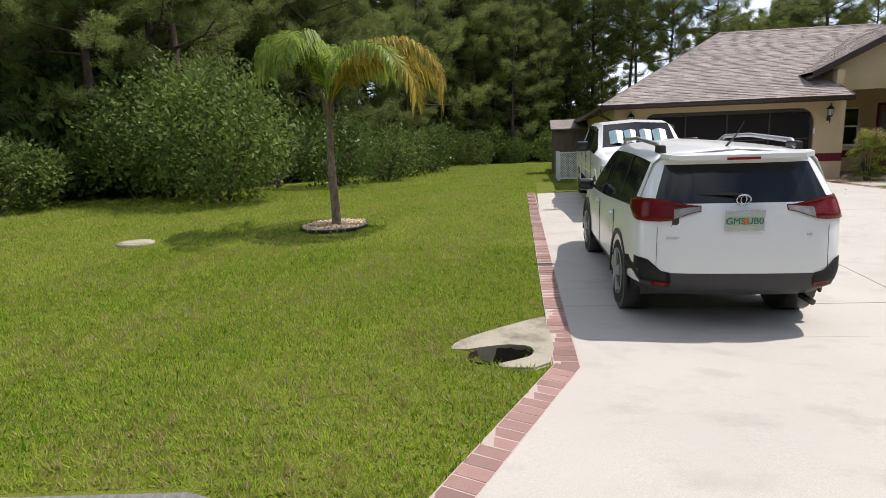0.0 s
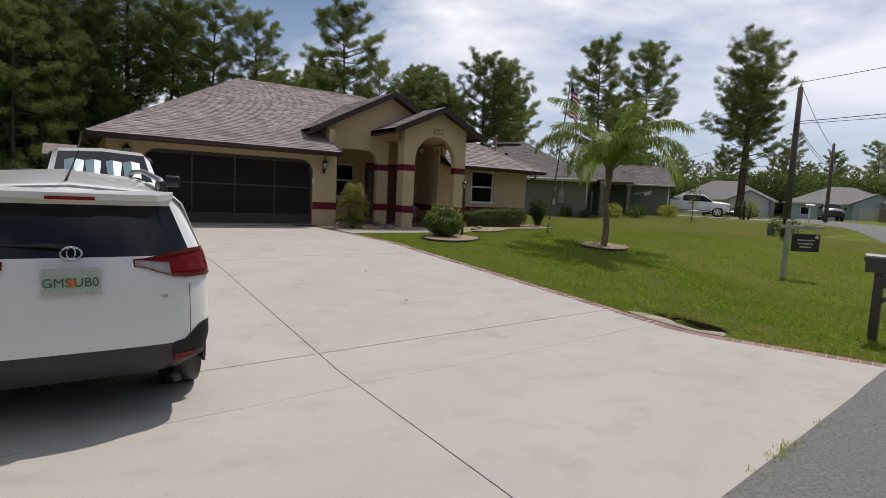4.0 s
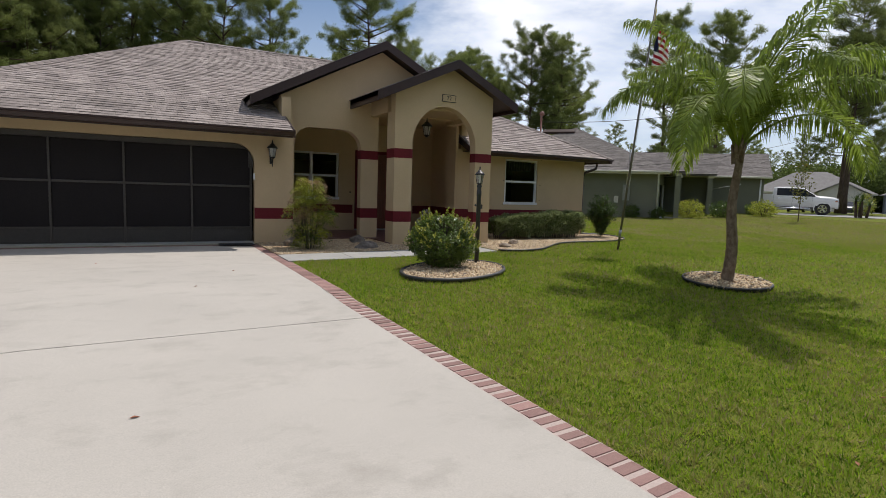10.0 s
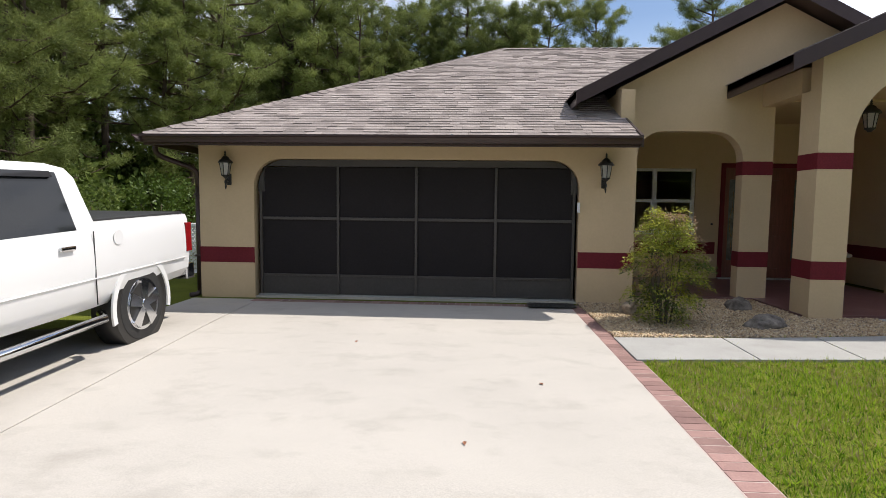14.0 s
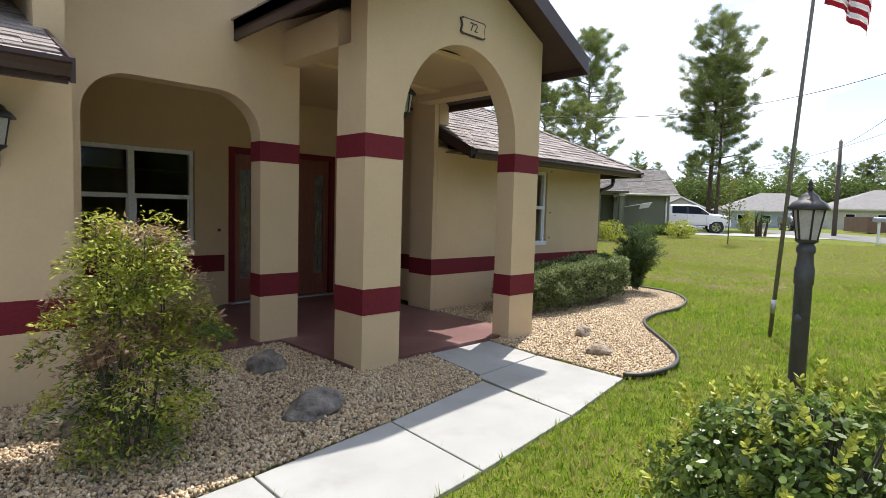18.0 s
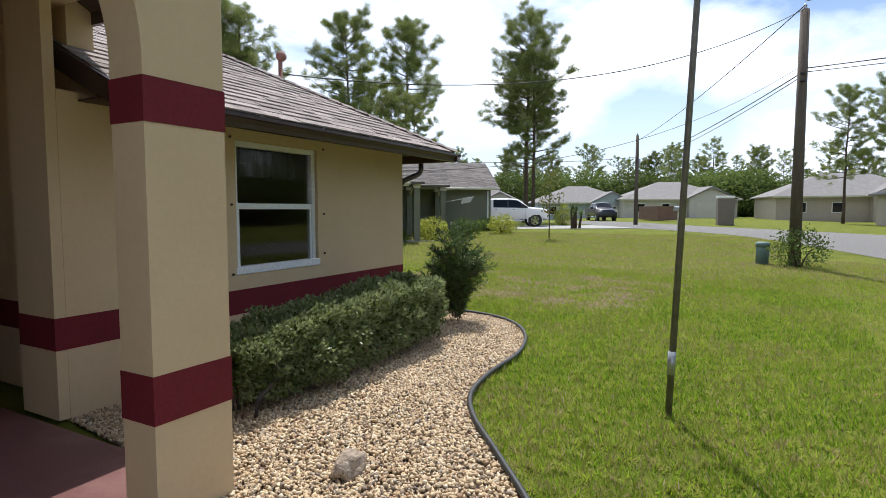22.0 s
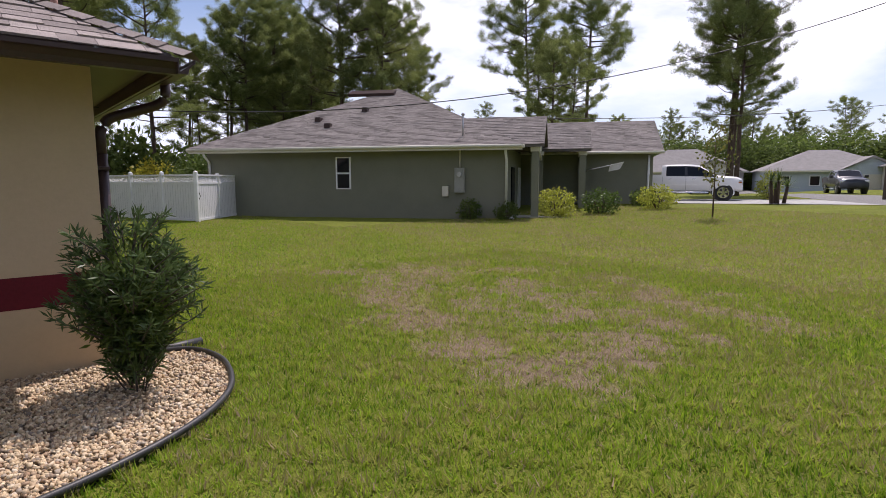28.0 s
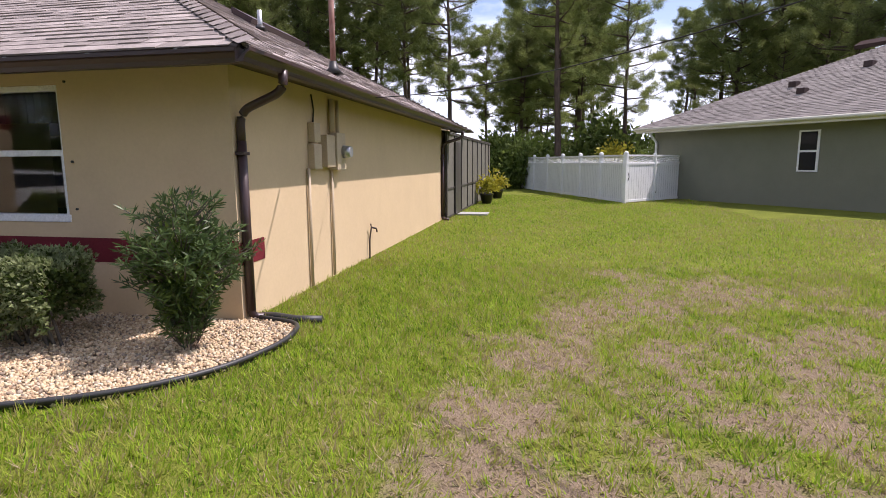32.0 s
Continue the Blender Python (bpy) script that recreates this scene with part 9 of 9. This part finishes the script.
def sedan(x, y, turn, paint_m, label):
    vehicle("sedan", label, pose(x, y, ground_z(x, y), 0, 0, turn) @ Matrix.Diagonal((1, 1, .86, 1)), SUV, paint_m, [(1, 5.3)], [(4, 6)], CLAD,
            ["bumper", "body", "body", "body", "rearglass", "body", "body"], ["bumper", "grille", "body", "body", "body", "body", "body"],
            [(-0.925, -1.30), (0.925, -1.30), (-0.925, 1.36), (0.925, 1.36)], (0.355, 0.225), (ALU, ALU), (0.40, CLAD))


sedan(80, 45.5, 120, CARBLACK, "black sedan parked far down the street")
sedan(82, 49.5, 118, CARRED, "dark red car parked far down the street")
sedan(78, 41.5, 115, CARBLACK, "dark sedan parked far down the street")
pickup("black pickup parked across the street", pose(74, 30.5, ground_z(74, 30), 0, 0, 118), CARBLACK, "grille", "", False, False)
rnf = random.Random(12)
for k in range(26):
    x, y = 46 + 16 * rnf.random() + k * .1, 2.0 + 8.5 * rnf.random()
    if y > 0.42 * (x - 46) + 3.8:
        y -= 5
    bush("roadside_bush", "overgrown bright green bush across the street", x, y, rnf.uniform(.9, 1.8), rnf.uniform(.9, 1.6), rnf.uniform(.7, 1.25), 130, 8, .2, .06, LEAF if k % 3 else LIMELEAF, 200 + k % 6, None, "roadside bushes")

# tall pines standing alone
lone = "tall open slash pine standing over the houses"
for x, y, k, top in ((10.5, 55.5, 1, 16.5), (13.5, 53.0, 0, 16.2), (16.8, 51.5, 2, 15.5), (12.0, 60.0, 3, 17.0), (23.4, 47.7, 1, 16.8), (27.0, 48.8, 2, 12.8), (34.0, 54.5, 0, 13.6), (36.8, 56.0, 3, 15.0), (39.8, 57.0, 2, 13.8), (46.0, 75.0, 2, 19.5),
                     (36.6, 45.8, 0, 14.6), (38.9, 45.0, 2, 14.2), (40.5, 47.5, 3, 13.2), (63.8, 55.4, 1, 22.6), (63.7, 48.4, 3, 21.0), (61.0, 52.0, 2, 15.0), (50.6, 59.0, 0, 15.5), (54.0, 61.0, 2, 14.0),
                     (62.4, 34.7, 0, 18.8), (60.3, 33.2, 2, 14.5), (65.0, 35.6, 1, 16.0), (48.3, 38.0, 2, 9.5), (50.0, 41.0, 0, 10.5), (74.0, 6.0, 0, 12.5), (77.0, 9.0, 2, 12.5)):
    plant_tree(PINES[k], x, y, ground_z(x, y) - .1, (x * 37) % 360, top / (16.3, 17.3, 15.3, 18.3)[k], lone, group="lone pines")
# the far tree line along the street
FARBUSH = [(("stem", stems(3, 7, 1.6, 0.8, 0.03)), ("crown", leafy(107 + k, 1.5, 1.4, 1.3, 520, 14, 0.11, 0.045, DARKLEAF, 0.6))) for k in range(3)]
for k in range(64):
    a = math.radians(-14 + 72 * k / 63 + rnf.uniform(-.6, .6))
    r = rnf.uniform(112, 150)
    m = (WOODS + PINES[:1])[rnf.randrange(4)]
    plant_tree(m, 15 + r * math.cos(a), 12 + r * math.sin(a), -.5, rnf.uniform(0, 360), rnf.uniform(.7, 1.05), "distant pine in the tree line", group="far tree line")
for k in range(80):
    a = math.radians(-16 + 76 * k / 79)
    r = rnf.uniform(100, 112)
    u = FARBUSH[k % 3]
    shrub("distant_thicket", "distant green thicket below the tree line", "thicket", 15 + r * math.cos(a), 12 + r * math.sin(a), -.4, rnf.uniform(0, 360), (rnf.uniform(2.6, 4.6), 3.6, rnf.uniform(1.2, 3.4)), u, "far thickets")

# ---------- grass ----------
gxa, gya = np.array(GX), np.array(GY)
gza = np.array([v[2] for v in gv]).reshape(len(GY), len(GX))
gda = np.array(DRY).reshape(len(GY), len(GX))


def sample(grid, xs, ys):
    i = np.clip(np.searchsorted(gxa, xs) - 1, 0, len(gxa) - 2)
    j = np.clip(np.searchsorted(gya, ys) - 1, 0, len(gya) - 2)
    u = (xs - gxa[i]) / (gxa[i + 1] - gxa[i])
    w = (ys - gya[j]) / (gya[j + 1] - gya[j])
    return (grid[j, i] * (1 - u) + grid[j, i + 1] * u) * (1 - w) + (grid[j + 1, i] * (1 - u) + grid[j + 1, i + 1] * u) * w


DRIVE_OUT = [(left_in(y) - 0.215, y) for y in (17.3, 14.0, 10.0, 6.0, 5.47)] + [(left_in(3.0) - 0.22, 3.0), (edge_in(4.0) + 0.23, 4.0), (edge_in(6.4) + 0.22, 6.4)] + [(right_in(y) + 0.215, y) for y in (6.5, 10.0, 13.5, 16.76)] + [(10.2, 20.0), (2.2, 20.0), (2.2, 17.5)]
HOUSE_OUT = [(4.3, 19.9), (11.0, 19.9), (11.0, 19.05), (15.6, 19.05), (15.6, 20.94), (20.37, 20.94), (20.37, 34.0), (4.3, 34.0)]
NO_GRASS = [APRON_EAST, APRON_WEST, DRIVE_OUT, HOUSE_OUT, bed_e, bed_w, ISLAND, RING_1, RING_2] + walk_slabs
road_a = np.vectorize(road_y)
rg = np.random.RandomState(4)


def waves(xs, ys, f, seed):
    """A smooth random field in 0..1."""
    r = np.random.RandomState(seed)
    s = np.zeros(len(xs))
    for k in range(7):
        a, q = r.rand() * 6.28, f * (0.6 + 1.2 * r.rand())
        s += np.sin((xs * np.cos(a) + ys * np.sin(a)) * q * 6.28 + r.rand() * 6.28)
    return 0.5 + 0.5 * np.tanh(s / 2.2)


def turf(x0, x1, y0, y1, per_m2, height, width, skip=None):
    n = int((x1 - x0) * (y1 - y0) * per_m2)
    xs, ys = x0 + rg.rand(n) * (x1 - x0), y0 + rg.rand(n) * (y1 - y0)
    keep = ys > road_a(xs) + 0.05
    for poly in NO_GRASS:
        keep &= ~inside(poly, xs, ys)
    for z in skip or ():
        keep &= ~((xs > z[0]) & (xs < z[1]) & (ys > z[2]) & (ys < z[3]))
    for cx, cy, rx, ry, deep in PITS:
        r = np.hypot((xs - cx) / rx, (ys - cy) / ry)
        keep &= (r > 1.02) | (r < 0.8)
    keep &= np.hypot((xs + 5.55) / 0.45, (ys - 10.6) / 0.3) > 1
    d = sample(gda, xs, ys)
    clump = waves(xs, ys, 5.0, 21)
    d = np.clip(d * (0.75 + 0.5 * waves(xs, ys, 2.6, 5)) + (d > 0.08) * (0.35 * (waves(xs, ys, 3.3, 6) - 0.5) + 0.55 * (0.5 - clump)), 0, 1)
    keep &= rg.rand(n) > d * 0.30
    keep &= rg.rand(n) < 0.50 + 0.30 * waves(xs, ys, 1.6, 2) + 0.35 * clump
    xs, ys, d, clump = xs[keep], ys[keep], d[keep], clump[keep]
    n = len(xs)
    zs = sample(gza, xs, ys)
    tone = 0.09 + 0.18 * waves(xs, ys, 0.5, 7) + 0.26 * clump + 0.17 * rg.randn(n) + 0.18 * np.clip((xs - 26) / 4, 0, 1)
    straw = rg.rand(n) < 0.03 + 0.82 * d
    tone = np.clip(np.where(straw, 0.80 + 0.22 * rg.randn(n), tone + 0.12 * d), 0, 1)
    h = height * (0.5 + 0.9 * rg.rand(n)) * (0.55 + 0.85 * clump) * (1 - 0.3 * d)
    a = 9.0 * waves(xs, ys, 2.2, 31) + rg.randn(n) * 1.1
    lean = np.where(straw, 1.0 + 0.55 * rg.rand(n), 0.3 + 1.0 * rg.rand(n))
    b = a + 1.57 + 0.5 * rg.randn(n)
    w = width * (0.7 + 0.6 * rg.rand(n))
    v = np.empty((n, 3, 3), np.float32)
    v[:, 0] = np.stack([xs + np.cos(b) * w, ys + np.sin(b) * w, zs - 0.004], 1)
    v[:, 1] = np.stack([xs - np.cos(b) * w, ys - np.sin(b) * w, zs - 0.004], 1)
    v[:, 2] = np.stack([xs + np.cos(a) * h * np.sin(lean), ys + np.sin(a) * h * np.sin(lean), zs + h * np.cos(lean) + 0.006], 1)
    return v, np.repeat(tone.astype(np.float32), 3)


BUNCH = [turf(16.2, 28.5, 15.2, 24.5, 4300, 0.056, 0.0052), turf(10.1, 16.2, 13.6, 18.2, 4400, 0.046, 0.0052),
         turf(10.3, 16.2, 3.6, 13.6, 4400, 0.040, 0.0058), turf(-5, 1.98, 2.6, 10.2, 4000, 0.042, 0.0056),
         turf(16.2, 34, 5.5, 15.2, 1200, 0.046, 0.0070), turf(28.5, 42, 15.2, 32, 900, 0.05, 0.0078), turf(20.4, 28.5, 24.5, 42, 1000, 0.048, 0.0074),
         turf(-14, 1.95, 10.2, 22, 1000, 0.046, 0.0072), turf(-14, -5, 1.5, 10.2, 1300, 0.044, 0.0066), turf(-8, 4.4, 22, 44, 400, 0.055, 0.010)]
bv = np.concatenate([b[0] for b in BUNCH]).reshape(-1, 3)
bt = np.concatenate([b[1] for b in BUNCH])
gm = bpy.data.meshes.new("grass")
nt_ = len(bv) // 3
gm.vertices.add(len(bv))
gm.vertices.foreach_set("co", bv.ravel())
gm.loops.add(len(bv))
gm.loops.foreach_set("vertex_index", np.arange(len(bv), dtype=np.int32))
gm.polygons.add(nt_)
gm.polygons.foreach_set("loop_start", np.arange(0, len(bv), 3, dtype=np.int32))
gm.update()
gm.materials.append(GRASS)
at_ = gm.attributes.new("dry", "FLOAT", "POINT")
at_.data.foreach_set("value", bt)
tagged(new("grass", gm), "mown lawn grass, green with straw-coloured worn patches", "grass", "", "stuff")

# weeds in the joint between driveway and street
rw = random.Random(12)
for x0, spread, count in ((8.0, 0.16, 90), (7.75, 0.10, 40), (7.35, 0.05, 16), (8.75, 0.05, 14)):
    y0 = road_y(x0) - 0.04
    v, f = [], []
    for _ in range(count):
        x, y = x0 + rw.gauss(0, spread * 0.6), y0 + rw.gauss(0, 0.035)
        z = ground_z(x, y) + 0.004
        a, h, lean = rw.uniform(0, 6.28), rw.uniform(0.03, 0.085), rw.uniform(0.3, 1.1)
        w = Vector((-math.sin(a), math.cos(a), 0)) * 0.004
        b = Vector((x, y, z))
        e = b + Vector((math.cos(a) * h * math.sin(lean), math.sin(a) * h * math.sin(lean), h * math.cos(lean)))
        k = len(v)
        v += [tuple(b - w), tuple(b + w), tuple(e)]
        f.append((k, k + 1, k + 2))
    arrays("weed_tuft", v, f, LIMELEAF, label="small tuft of weeds in the joint by the street", category="weeds")

# ---------- roof shingles ----------
ROW, TABW, THICK = 0.143, 0.30, 0.0075


def spans(poly, v):
    """Where the level line v cuts an outline, as pairs of u."""
    us = []
    for (u0, v0), (u1, v1) in zip(poly, poly[1:] + poly[:1]):
        if (v0 > v) != (v1 > v):
            us.append(u0 + (u1 - u0) * (v - v0) / (v1 - v0))
    us.sort()
    return list(zip(us[::2], us[1::2]))


rs_ = random.Random(12)


def tabs_of(planes):
    out = []
    for pts in planes:
        plane_tabs(pts, out)
    return out


def plane_tabs(pts, TABS):
    """Staggered tabs, course by course, up one roof plane."""
    low = min(range(len(pts)), key=lambda i: pts[i].z + pts[(i + 1) % len(pts)].z)
    pts = pts[low:] + pts[:low]
    o, e = pts[0], (pts[1] - pts[0]).normalized()
    nrm = e.cross(pts[2] - pts[1]).normalized()
    if nrm.z < 0:
        nrm = -nrm
    up = nrm.cross(e).normalized()
    if up.z < 0:
        up = -up
    flat = [((p - o).dot(e), (p - o).dot(up)) for p in pts]
    top = max(v for u, v in flat)
    k = 0
    while k * ROW < top - 0.03:
        v0 = k * ROW - (0.03 if k == 0 else 0)
        v1 = min(top, (k + 1) * ROW + 0.012)
        for a, b in spans(flat, min(top - 0.01, k * ROW + ROW * 0.5)):
            u = a - rs_.uniform(0, TABW)
            while u < b:
                w = TABW * rs_.choice((0.5, 0.75, 1.0, 1.0, 1.3))
                s, t = max(a, u), min(b, u + w)
                if t - s > 0.03:
                    lift = 0.004 + THICK * rs_.choice((0.7, 0.8, 1.7, 1.8))
                    TABS.append([o + e * uu + up * vv + nrm * hh for uu, vv, hh in ((s, v0, lift), (t - 0.004, v0, lift), (t - 0.004, v1, 0.004), (s, v1, 0.004), (s, v0, 0.001), (t - 0.004, v0, 0.001))])
                u += w
        k += 1


TABS = tabs_of(PLANES)
QUADS = ((0, 1, 2, 3), (4, 5, 1, 0), (4, 0, 3), (1, 5, 2))
near_ = [q for q in TABS if 7.6 < q[0].x < 11.2 and q[0].y < 20.8 and q[0].z < 3.3][:300]
far_ = [q for q in TABS if not any(q is n for n in near_)]
for q in near_:
    c = sum(q, Vector()) / 6
    me = bpy.data.meshes.new("shingle")
    me.from_pydata([tuple(p - c) for p in q], [], QUADS)
    me.materials.append(TAB)
    ob = new("shingle", me)
    ob.location = c
    ob.parent = roof


def joined(tabs, parent, material):
    sv, sf = [], []
    for q in tabs:
        k = len(sv)
        sv += [tuple(p) for p in q]
        sf += [tuple(i + k for i in f) for f in QUADS]
    arrays("shingles", sv, sf, material, parent, kind="stuff")


joined(far_, roof, TAB)
TAB_N = surf("grey_tab", (0.215, 0.198, 0.185), (0.16, 0.145, 0.135), 2.2, 0.95, 0.5, 120.0, spec=0.15, per_island=0.2)
joined(tabs_of(NPLANES[:2] + NPLANES[4:]), nh, TAB_N)
# caps along ridge and hips
for a, b in (((RL, RY, RIDGE), (RR, RY, RIDGE)), ((3.9, 19.22, EV), (RL, RY, RIDGE)), ((20.95, 20.38, EV), (RR, RY, RIDGE)), ((13.3, 20.14, 4.70), (13.3, 24.6, 4.70)), ((14.45, 18.75, 4.14), (14.45, 21.0, 4.14))):
    a, b = Vector(a), Vector(b)
    d = b - a
    n = int(d.length / 0.2)
    sd = d.cross(Vector((0, 0, 1))).normalized()
    cv_, cf_ = [], []
    for i in range(n):
        p, q = a + d * (i / n), a + d * ((i + 1.15) / n)
        k = len(cv_)
        for r, hgt in ((p, 0.040), (q, 0.026)):
            cv_ += [tuple(r + sd * 0.13 + Vector((0, 0, hgt - 0.055))), tuple(r + Vector((0, 0, hgt))), tuple(r - sd * 0.13 + Vector((0, 0, hgt - 0.055)))]
        cf_ += [(k, k + 1, k + 4, k + 3), (k + 1, k + 2, k + 5, k + 4)]
    arrays("ridge_cap", cv_, cf_, TAB, roof, kind="stuff")
